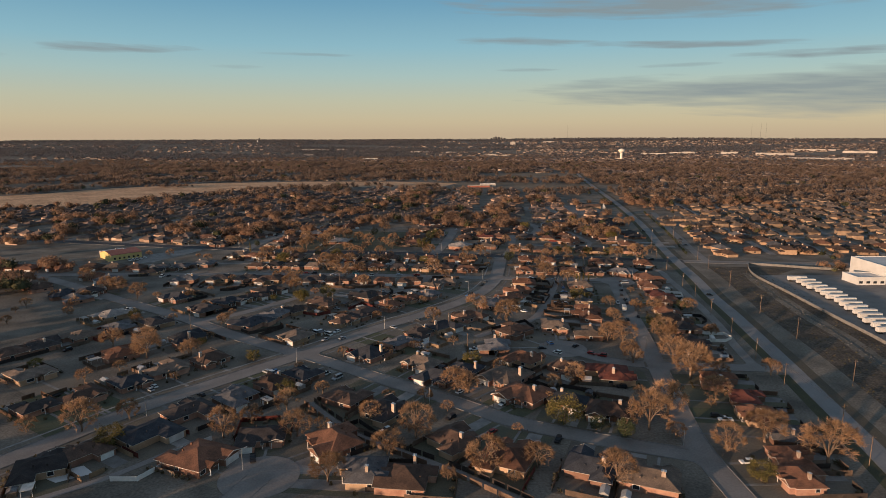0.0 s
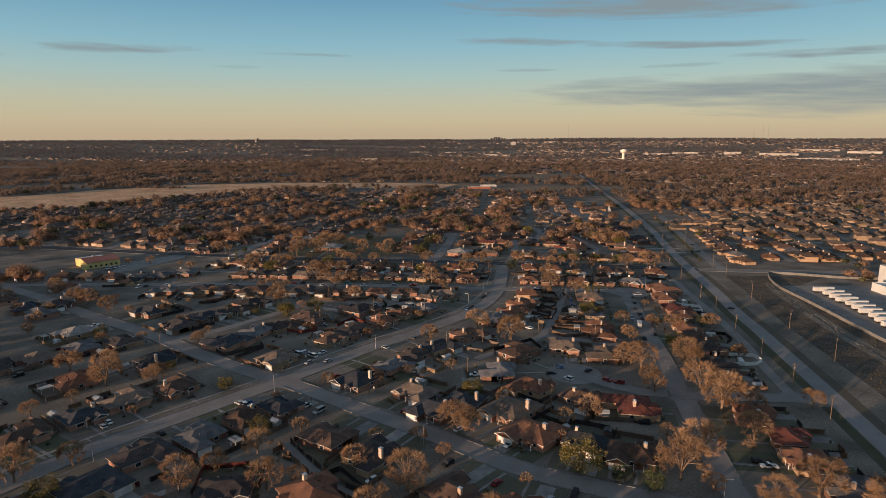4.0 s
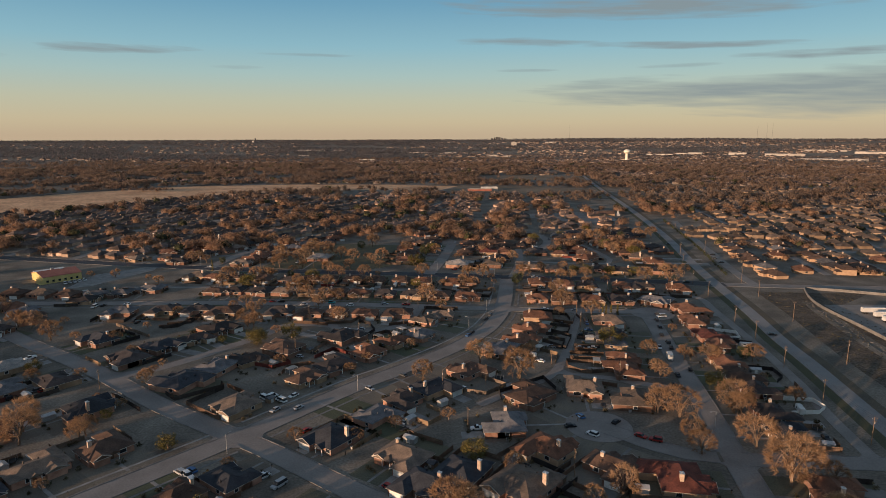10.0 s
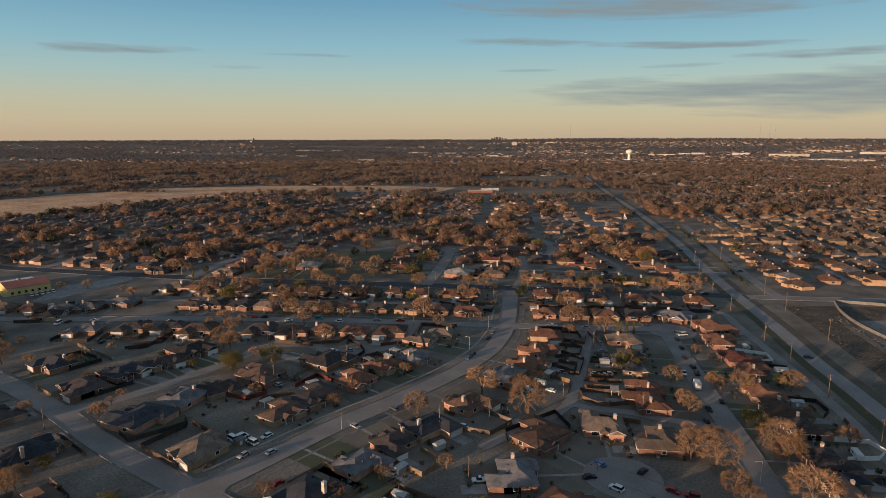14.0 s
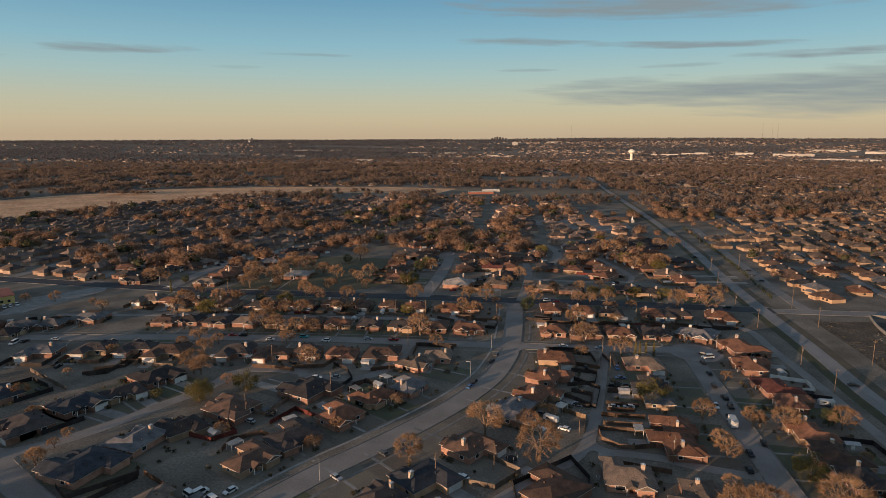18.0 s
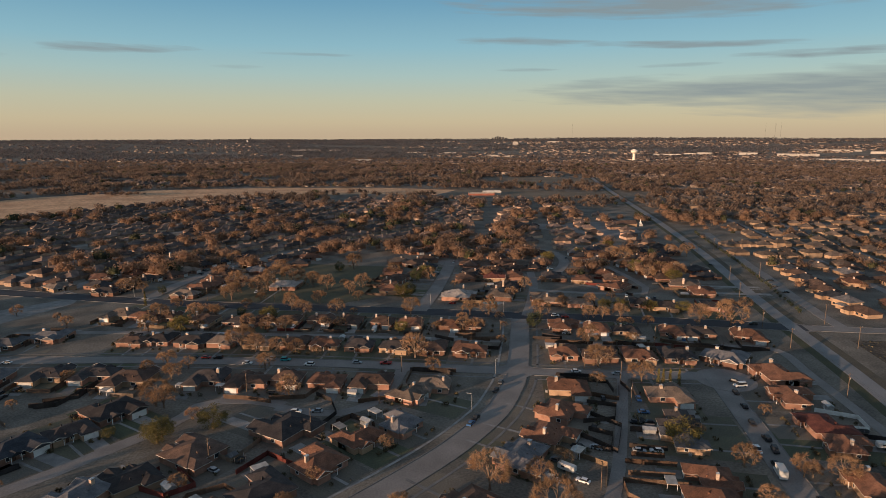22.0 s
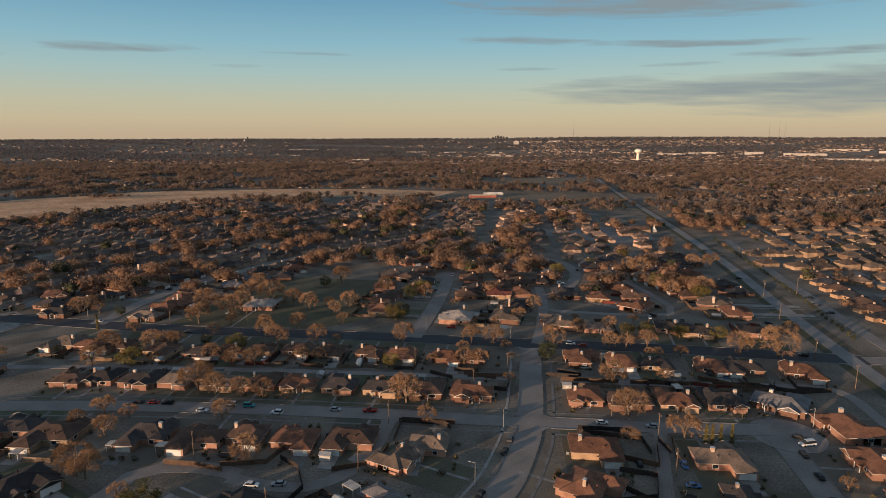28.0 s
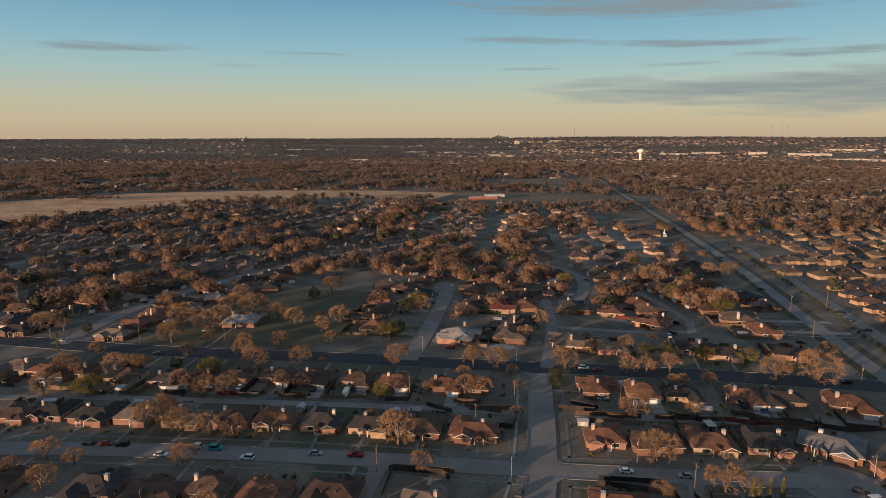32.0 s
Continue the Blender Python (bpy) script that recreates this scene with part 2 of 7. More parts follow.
def hip(bm, x0, x1, y0, y1, z, pitch=0.5, over=0.5, gable=()):
    """A hip roof over a box, ridge along its longer side, with a fascia; gable: ends ('lo', 'hi') left upright."""
    x0, x1, y0, y1 = x0 - over, x1 + over, y0 - over, y1 + over
    along_x = x1 - x0 >= y1 - y0
    half = (y1 - y0) / 2 if along_x else (x1 - x0) / 2
    top = z + half * pitch
    lo, hi = (x0, x1) if along_x else (y0, y1)
    mid = (y0 + y1) / 2 if along_x else (x0 + x1) / 2
    a = lo + (0.0 if "lo" in gable else half)
    b = hi - (0.0 if "hi" in gable else half)
    b = max(b, a + 0.2)
    base = [bm.verts.new((x, y, z - 0.22)) for x, y in ((x0, y0), (x1, y0), (x1, y1), (x0, y1))]
    eave = [bm.verts.new((x, y, z)) for x, y in ((x0, y0), (x1, y0), (x1, y1), (x0, y1))]
    ridge = [bm.verts.new((a, mid, top) if along_x else (mid, a, top)), bm.verts.new((b, mid, top) if along_x else (mid, b, top))]
    bm.faces.new(base[::-1])
    for i in range(4):
        bm.faces.new((base[i], base[(i + 1) % 4], eave[(i + 1) % 4], eave[i]))
    e = eave
    if along_x:
        quads = ((e[0], e[1], ridge[1], ridge[0]), (e[1], e[2], ridge[1]), (e[2], e[3], ridge[0], ridge[1]), (e[3], e[0], ridge[0]))
    else:
        quads = ((e[0], e[1], ridge[0]), (e[1], e[2], ridge[1], ridge[0]), (e[2], e[3], ridge[1]), (e[3], e[0], ridge[0], ridge[1]))
    for f in quads:
        bm.faces.new(f)
    return top


def smooth_line(pts, step=6.0):
    """A polyline rounded by a Catmull-Rom spline."""
    p = [np.array(q, float) for q in pts]
    p = [2 * p[0] - p[1]] + p + [2 * p[-1] - p[-2]]
    out = []
    for i in range(1, len(p) - 2):
        n = max(1, int(np.linalg.norm(p[i + 1] - p[i]) / step))
        for k in range(n):
            t = k / n
            out.append(0.5 * (2 * p[i] + (p[i + 1] - p[i - 1]) * t + (2 * p[i - 1] - 5 * p[i] + 4 * p[i + 1] - p[i + 2]) * t * t
                              + (3 * p[i] - p[i - 1] - 3 * p[i + 1] + p[i + 2]) * t ** 3))
    out.append(p[-2])
    return np.array(out)


# ---- streets ----
ROADS = {
    "main_street": ([(-190, 138), (-165, 171), (-142.6, 204.2), (-121, 237), (-75.5, 290.5), (-37.5, 338), (-21.5, 355), (-6.5, 371.5), (11, 393), (26.5, 418), (34.3, 438), (39.5, 456), (45, 488), (51, 532), (53, 551)], 9.8, M_CONC),
    "cross_street": ([(-330, 476), (-267, 434), (-224.4, 402.6), (-159.1, 358.2), (-110, 320), (-61.3, 287.8), (-28.7, 263.6), (0, 243), (25.6, 222.5), (48, 211), (70, 202), (89, 195)], 8.8, M_CONC),
    "east_street": ([(94, 120), (92, 170), (92, 206), (99.5, 254), (104.5, 286), (111.7, 330), (117.8, 372), (122.5, 402), (128, 440), (129, 453)], 8.8, M_CONC),
    "elm_street": ([(-420, 470), (-300, 474), (-226, 475), (-146, 476.5), (-85, 474.5), (-26, 470), (30, 463.5), (84, 458.5), (127, 456)], 9.0, M_CONC),
    "dark_road": ([(-560, 668), (-400, 628), (-226.8, 590), (-128.3, 572), (-42, 563), (40, 552), (116, 543), (180, 532), (212, 526)], 13.5, M_ASPH),
    "highway": ([(128, -20), (138, 110), (149.5, 180), (154, 204), (162.4, 253), (168.2, 286), (175, 329), (181.5, 370), (186, 406), (195.5, 458), (206.5, 532), (214.5, 580), (224, 632), (231, 666), (245, 740), (258, 822), (278, 960), (298, 1115), (330, 1370), (390, 1800)], 8.0, M_HWAY),
    "cul_de_sac_lane": ([(98, 281), (88, 283), (78.5, 289), (70, 297), (63, 303)], 8.0, M_CONC),
    "link_alley": ([(57, 359), (63, 354), (71, 352.5), (80, 350), (89, 345), (98, 341.5), (108, 338)], 4.5, M_CONC),
    "south_court": ([(-60, 182), (-66, 165), (-78, 135)], 8.5, M_CONC),
    "lane": ([(-152, 351), (-146, 353), (-132.7, 361), (-120, 375.4), (-107, 394), (-98, 406), (-94, 416), (-92, 425), (-84, 430), (-70, 430), (-58, 426)], 6.5, M_CONC),
    "park_street": ([(-191, 583), (-188, 618), (-180, 660), (-165, 697), (-145, 732), (-127, 762), (-103, 796), (-67, 835), (-28, 878), (8, 925)], 9.5, M_CONC),
    "north_court": ([(-8, 560), (-3.5, 585), (2.6, 620.3), (9.2, 669.2), (13, 705)], 9.0, M_CONC),
    "north_lane": ([(57, 550), (63, 575), (68, 600), (73.4, 631.4), (76.2, 669.2)], 6.0, M_CONC),
    "north_loop": ([(73, 640), (90, 655), (103.6, 683.6), (112, 715), (110, 750), (92, 775)], 8.0, M_CONC),
    "north_alley": ([(72, 612), (110, 603), (146, 603), (152, 620), (148, 660), (140, 700)], 5.0, M_CONC),
    "connector": ([(101, 279.5), (125.7, 278), (167, 275)], 8.5, M_CONC),
    "service_alley": ([(150, 277), (155, 310), (162, 345), (169, 400), (174, 455), (176, 490), (150, 496), (100, 498), (60, 503)], 5.0, M_CONC),
    "back_alley": ([(88, 456), (79, 425), (70.7, 398), (62, 372), (52, 352), (36, 338), (18, 322)], 4.5, M_CONC),
    "court_alley": ([(-12.2, 464), (-16.5, 441), (-23, 427), (-34, 419), (-48, 420), (-60, 424)], 5.5, M_CONC),
    "south_alley": ([(-55.7, 238), (-44, 223), (-30.8, 208.8), (-12.9, 196.6), (5, 184.2), (18.6, 173.2), (30, 163)], 3.2, M_CONC),
    "fence_alley": ([(-130, 165), (-121.6, 171.5), (-108.3, 182.5), (-97, 196.5), (-88, 207)], 3.0, M_CONC),
    "west_street": ([(-280, 300), (-240, 268), (-210, 240), (-180, 212), (-160, 188)], 9.0, M_CONC),
    "rear_alley": ([(-230, 517), (-150, 518), (-80, 514), (-10, 509), (38, 504)], 4.5, M_CONC),
    "far_east_street": ([(233, 524), (235.5, 548), (238.5, 565), (245.5, 604), (254.5, 645), (262.5, 690), (271, 730), (286, 800), (300, 865)], 7.5, M_CONC),
    "east_crossing": ([(212, 526), (260, 520), (330, 515), (420, 512), (600, 505)], 10.0, M_CONC),
}
# parallel avenues: the north-west blocks, the middle blocks, and the newer estate east of the highway
PARK_AXIS = np.array([(-191, 583), (-186, 631), (-166, 697), (-136, 748), (-103, 797), (-58, 845), (-14, 895), (40, 975), (70, 1060)], float)
for k in range(1, 8):
    ROADS["west_avenue_%d" % k] = ([tuple(p + np.array((-68.0 * k, 17.0 * k))) for p in PARK_AXIS[0 if k < 4 else 1:]], 8.5, M_CONC)
for k, x0 in enumerate((40, 110, 175)):
    ROADS["middle_avenue_%d" % k] = ([(x0, 800 - 25 * k), (x0 + 14, 900), (x0 + 26, 1000), (x0 + 36, 1110), (x0 + 44, 1220)], 7.0, M_CONC)
EAST_AXIS = np.array([(214, 560), (236, 690), (258, 822), (278, 960), (298, 1115), (330, 1340)], float)
for k in range(1, 10):
    ROADS["estate_avenue_%d" % k] = ([tuple(p + np.array((42.0 + 51.0 * k, -4.0 * k))) for p in EAST_AXIS], 6.5, M_CONC)
ROADS["estate_cross"] = ([(300, 645), (360, 650), (520, 660), (700, 680)], 8.0, M_CONC)
LINES = {k: smooth_line(v[0], 6.0 if v[1] > 8.6 or v[0][0][1] < 500 else 14.0) for k, v in ROADS.items()}
SEGS = []
for k, line in LINES.items():
    for a, b in zip(line, line[1:]):
        SEGS.append((*a, *b, ROADS[k][1] / 2))
SEGS = np.array(SEGS)
SEG_NAME = [k for k, line in LINES.items() for _ in line[1:]]
SEG_KEY = np.array([list(LINES).index(k) for k in SEG_NAME])


def road_gap(x, y, skip=-1):
    """Metres from (x, y) to the nearest kerb line; negative on a road."""
    ax, ay, bx, by, h = SEGS.T
    dx, dy = bx - ax, by - ay
    k = np.clip(((x - ax) * dx + (y - ay) * dy) / (dx * dx + dy * dy + 1e-9), 0, 1)
    d = np.hypot(ax + k * dx - x, ay + k * dy - y) - h
    if skip >= 0:
        d = np.where(SEG_KEY == skip, 1e6, d)
    return float(d.min())


BULBS = [("turning_circle", 62.5, 303.5, 12.5, 0.135), ("turning_circle", -60, 182, 13.0, 0.135), ("turning_circle", 133, 452, 13.0, 0.135), ("turning_circle", 13, 706, 12.0, 0.135)]


def normals(line):
    d = np.gradient(line, axis=0)
    d /= np.linalg.norm(d, axis=1)[:, None]
    return np.stack([-d[:, 1], d[:, 0]], 1)


def ribbon(name, line, off0, off1, z0, z1, material, parent=None, keep=None):
    """A strip along a line from one offset to the other, top at z1, with sides down to z0."""
    n = normals(line)
    verts, faces = [], []
    for p, q in zip(line, n):
        a, b = p + q * off0, p + q * off1
        verts += [(*a, z0), (*a, z1), (*b, z1), (*b, z0)]
    for i in range(len(line) - 1):
        if keep is not None and not keep[i]:
            continue
        for j in range(3):
            faces.append((4 * i + j, 4 * i + j + 1, 4 * i + 5 + j, 4 * i + 4 + j))
    return raw_mesh(name, verts, faces, material, parent) if faces else None


def build_ground():
    radii = [0, 60, 120, 200, 300, 420, 560, 720, 900, 1100, 1350, 1600, 1900, 2200, 2500, 2800, 3100, 3400, 3700, 4000, 4300, 4600, 4840]
    n = 160
    verts, faces = [(0, 140, 0)], []
    for r in radii[1:]:
        for i in range(n):
            a = 2 * math.pi * i / n
            x, y = r * math.cos(a), 140 + r * math.sin(a)
            verts.append((x, y, ground_z(x, y)))
    for i in range(n):
        faces.append((0, 1 + i, 1 + (i + 1) % n))
        for k in range(len(radii) - 2):
            b = 1 + k * n
            faces.append((b + i, b + n + i, b + n + (i + 1) % n, b + (i + 1) % n))
    g = raw_mesh("ground", verts, faces, M_GROUND)
    for p in g.data.polygons:
        p.use_smooth = True
    return tagged(g, "dormant brown winter grass over flat land rising gently far off", "ground", kind="structure")


def ground_z(x, y):
    """Flat round the suburb; the far land rises by low swells, a little more to the east."""
    r = math.hypot(x, y - 140)
    t = min(1.0, max(0.0, (r - 2300) / 2500))
    east = 0.5 + 0.5 * math.tanh((math.atan2(x, max(y, 1)) - 0.12) / 0.12)
    return t * t * (3 - 2 * t) * (66 + 15 * east) + t * 3.0 * noise.noise((x * 0.0011, y * 0.0011, 0.3))


build_ground()
for key, (name, line) in enumerate(LINES.items()):
    width, material = ROADS[name][1], ROADS[name][2]
    if "middle" in name:
        continue
    road = ribbon("road", line, -width / 2, width / 2, -0.1, 0.03 + 0.004 * key, material)
    tagged(road, "worn grey concrete residential street" if material is M_CONC else "dark patched asphalt crossing road" if material is M_ASPH else "long straight two-lane concrete highway", "road", kind="structure")
    if width > 7.9 and "avenue" not in name and material is not M_HWAY:
        n = normals(line)
        for side, nm in ((1, "kerb"), (-1, "kerb")):
            keep = [road_gap(*(0.5 * (line[i] + line[i + 1]) + n[i] * side * (width / 2 + 0.3)), skip=key) > 0.6 for i in range(len(line) - 1)]
            ribbon(nm, line, side * width / 2, side * (width / 2 + 0.3), -0.1, 0.2, M_KERB, road, keep)
            if name in ("main_street", "elm_street"):
                keep = [road_gap(*(0.5 * (line[i] + line[i + 1]) + n[i] * side * (width / 2 + 4.4)), skip=key) > 1.4 for i in range(len(line) - 1)]
                ribbon("sidewalk", line, side * (width / 2 + 3.9), side * (width / 2 + 4.9), -0.1, 0.06, M_DRIVE, road, keep)
line = LINES["highway"]
for side in (1, -1):
    keep = [road_gap(*(0.5 * (line[i] + line[i + 1]) + normals(line)[i] * side * 8.0), skip=list(LINES).index("highway")) > 1.0 for i in range(len(line) - 1)]
    verge = ribbon("verge", line, side * 4.3, side * 9.0, -0.1, 0.022, M_YARD, None, keep)
    verge.color = (0.074, 0.074, 0.045, 1) if side > 0 else (0.105, 0.092, 0.07, 1)
    tagged(verge, "strip of short %s grass along the highway" % ("green" if side > 0 else "dry brown"), "grass", kind="structure")
for nm, x, y, r, z in BULBS:
    bm = bmesh.new()
    cone(bm, x, y, -0.1, z, r, r, 36)
    tagged(part(nm, bm, M_CONC), "round concrete turning circle at the end of the street", "road", kind="structure")

def junction_corners():
    """Rounded concrete corners where two streets meet."""
    names = [k for k in LINES if ROADS[k][1] > 4.4 and "avenue" not in k and k not in ("estate_cross", "east_crossing") and min(p[1] for p in ROADS[k][0]) < 640]
    for i, ka in enumerate(names):
        for kb in names[i + 1:]:
            la, lb = LINES[ka], LINES[kb]
            wa, wb = ROADS[ka][1] / 2, ROADS[kb][1] / 2
            gap = np.hypot(la[:, None, 0] - lb[None, :, 0], la[:, None, 1] - lb[None, :, 1])
            ia, ib = np.unravel_index(gap.argmin(), gap.shape)
            if gap[ia, ib] > max(wa, wb) + 3.0:
                continue
            da = np.gradient(la, axis=0)[ia]
            db = np.gradient(lb, axis=0)[ib]
            da, db = da / np.linalg.norm(da), db / np.linalg.norm(db)
            turn = da[0] * db[1] - da[1] * db[0]
            if abs(turn) < 0.45:
                continue
            off = lb[ib] - la[ia]
            hub = la[ia] + da * (off[0] * db[1] - off[1] * db[0]) / turn
            r = min(wa, wb) * 1.15
            for sa in (1, -1):
                for sb in (1, -1):
                    ua, ub = da * sa, db * sb
                    reach_a, reach_b = hub + ua * (wb + r + 2), hub + ub * (wa + r + 2)
                    if np.hypot(*(la - reach_a).T).min() > 5.5 or np.hypot(*(lb - reach_b).T).min() > 5.5:
                        continue
                    k = abs(turn)
                    corner = hub + ua * wb / k + ub * wa / k
                    pa, pb = corner + ua * r, corner + ub * r
                    rim = [(1 - t) ** 2 * pa + 2 * t * (1 - t) * corner + t * t * pb for t in np.linspace(0, 1, 8)]
                    inner = corner - ua * 0.6 - ub * 0.6
                    outline = [inner, pa - ub * 0.6] + rim + [pb - ua * 0.6]
                    if sa * sb * turn < 0:
                        outline.reverse()
                    bm = bmesh.new()
                    top = [bm.verts.new((q[0], q[1], 0.147)) for q in outline]
                    bm.faces.new(top)
                    tagged(part("street_corner", bm, M_CONC), "rounded concrete street corner at a junction", "road", kind="structure")


def sheet(name, outline, z, material, label, category="ground"):
    bm = bmesh.new()
    bm.faces.new([bm.verts.new((x, y, z)) for x, y in outline])
    return tagged(part(name, bm, material), label, category, kind="structure")


junction_corners()
FIELD = [(-1150, 700), (-690, 880), (-617, 922), (-590, 929), (-545, 961), (-517, 1058), (-480, 1102), (-402, 1158), (-374, 1222), (-290, 1281), (-117, 1319), (-8, 1293), (35, 1403), (-124, 1449), (-330, 1449), (-568, 1388), (-611, 1319), (-694, 1257), (-729, 1189), (-765, 1129), (-1150, 900)]
SCRUB = [(150, 40), (175, 197), (190, 285), (202, 378), (216, 450), (224, 505), (300, 500), (262, 470), (250, 400), (238, 330), (225, 250), (215, 150), (205, 40)]
sheet("field", FIELD, 0.02, M_FIELD, "wide mown hay field, pale tan in the sun", "field")
FALLOW = [(10, 1292), (159, 1225), (290, 1200), (308, 1330), (200, 1375), (111, 1398), (37, 1402)]
FALLOW_FAR = [(60, 1665), (245, 1770), (365, 1672), (355, 1534), (225, 1585)]
sheet("fallow_field", FALLOW, 0.03, M_FALLOW, "bare brown fallow field beside the highway", "field")
sheet("fallow_field", FALLOW_FAR, 0.03, M_FALLOW, "bare brown fallow field ringed by woods", "field")
sheet("scrubland", SCRUB, 0.02, M_SCRUB, "bare brown scrub strip beside the highway", "scrub")
PARK = [(-150, 583), (-60, 577), (-40, 590), (-34, 640), (-40, 690), (-110, 700), (-135, 640)]
sheet("park_lawn", PARK, 0.024, M_YARD, "patchy green lawn of a small park", "lawn").color = (0.10, 0.098, 0.066, 1)
YARD2 = [(228, 240), (238, 305), (242, 370), (246, 420), (251, 472), (600, 472), (600, 240)]
sheet("truck_yard", YARD2, 0.03, M_CONC, "pale concrete truck yard beside a warehouse", "yard")
sheet("car_park", [(-273, 557), (-246, 585), (-236, 588), (-233, 576), (-254, 522), (-268, 514)], 0.028, M_DRIVE, "pale concrete car park of the yellow building", "car park")
sheet("church_car_park", [(122, 930), (240, 965), (228, 870), (196, 838), (172, 850), (118, 895)], 0.26, M_CONC, "pale concrete car park beside the church", "car park")

# ---- houses ----
ROOFS = {"b": (0.095, 0.062, 0.047, 1), "d": (0.05, 0.044, 0.043, 1), "g": (0.12, 0.12, 0.125, 1), "o": (0.15, 0.076, 0.049, 1),
         "t": (0.15, 0.117, 0.093, 1), "k": (0.036, 0.040, 0.048, 1), "l": (0.30, 0.275, 0.25, 1), "r": (0.125, 0.045, 0.034, 1)}
ROOF_WORD = {"b": "brown", "d": "dark charcoal", "g": "grey", "o": "rust-brown", "t": "tan", "k": "blue-black", "l": "pale grey", "r": "red"}
PLANS = [  # main box, wing box, wing gabled, garage x on the wing, porch x, chimney (x, y), second wing box, its front gabled
    ((-7.4, 7.4, -4.5, 5.2), (1.6, 7.4, -8.0, 0.0), False, 4.5, -2.2, (-3.5, 1.8), (-7.0, -3.2, -5.7, 0.0), True),
    ((-7.2, 7.2, -5.0, 5.5), (-6.6, -0.6, -8.2, 0.0), True, -3.6, 2.6, (3.8, 0.8), (1.0, 6.8, 0.0, 8.4), False),
    ((-7.6, 7.6, -4.2, 4.6), (-7.6, -1.4, 0.0, 9.2), False, None, 2.0, (2.8, 1.0), (-5.8, -0.6, -6.2, 0.0), True),
    ((-6.4, 6.4, -6.0, 6.2), (0.8, 6.2, -8.0, 0.0), True, 3.5, -2.6, (-5.2, 2.0), (-6.0, -1.4, 0.0, 8.8), False),
    ((-7.2, 7.2, -4.8, 4.8), (1.0, 7.2, 0.0, 9.0), False, None, -2.0, (-4.5, 0.5), (-6.6, -2.0, -6.6, 0.0), False),
    ((-6.8, 6.8, -5.2, 5.0), (-6.8, -0.8, 0.0, 9.6), False, None, 0.0, (4.0, 0.5), (1.4, 6.0, -7.0, 0.0), True),
]
house_models = {}


def house_window(x, y, z, w, h, nx, ny, parent):
    """A window proud of the wall that faces (nx, ny), with its pane set in."""
    def slab(name, w, h, t0, t1, material, parent, bars=False):
        bm = bmesh.new()
        if nx:
            box(bm, min(x + nx * t0, x + nx * t1), max(x + nx * t0, x + nx * t1), y - w / 2, y + w / 2, z, z + h)
        else:
            box(bm, x - w / 2, x + w / 2, min(y + ny * t0, y + ny * t1), max(y + ny * t0, y + ny * t1), z, z + h)
        return part(name, bm, material, parent)
    frame_ob = slab("window", w + 0.24, h + 0.24, -0.05, 0.06, M_TRIM, parent)
    z += 0.12
    slab("pane", w, h, 0.0, 0.075, M_GLASS, frame_ob)
    return frame_ob


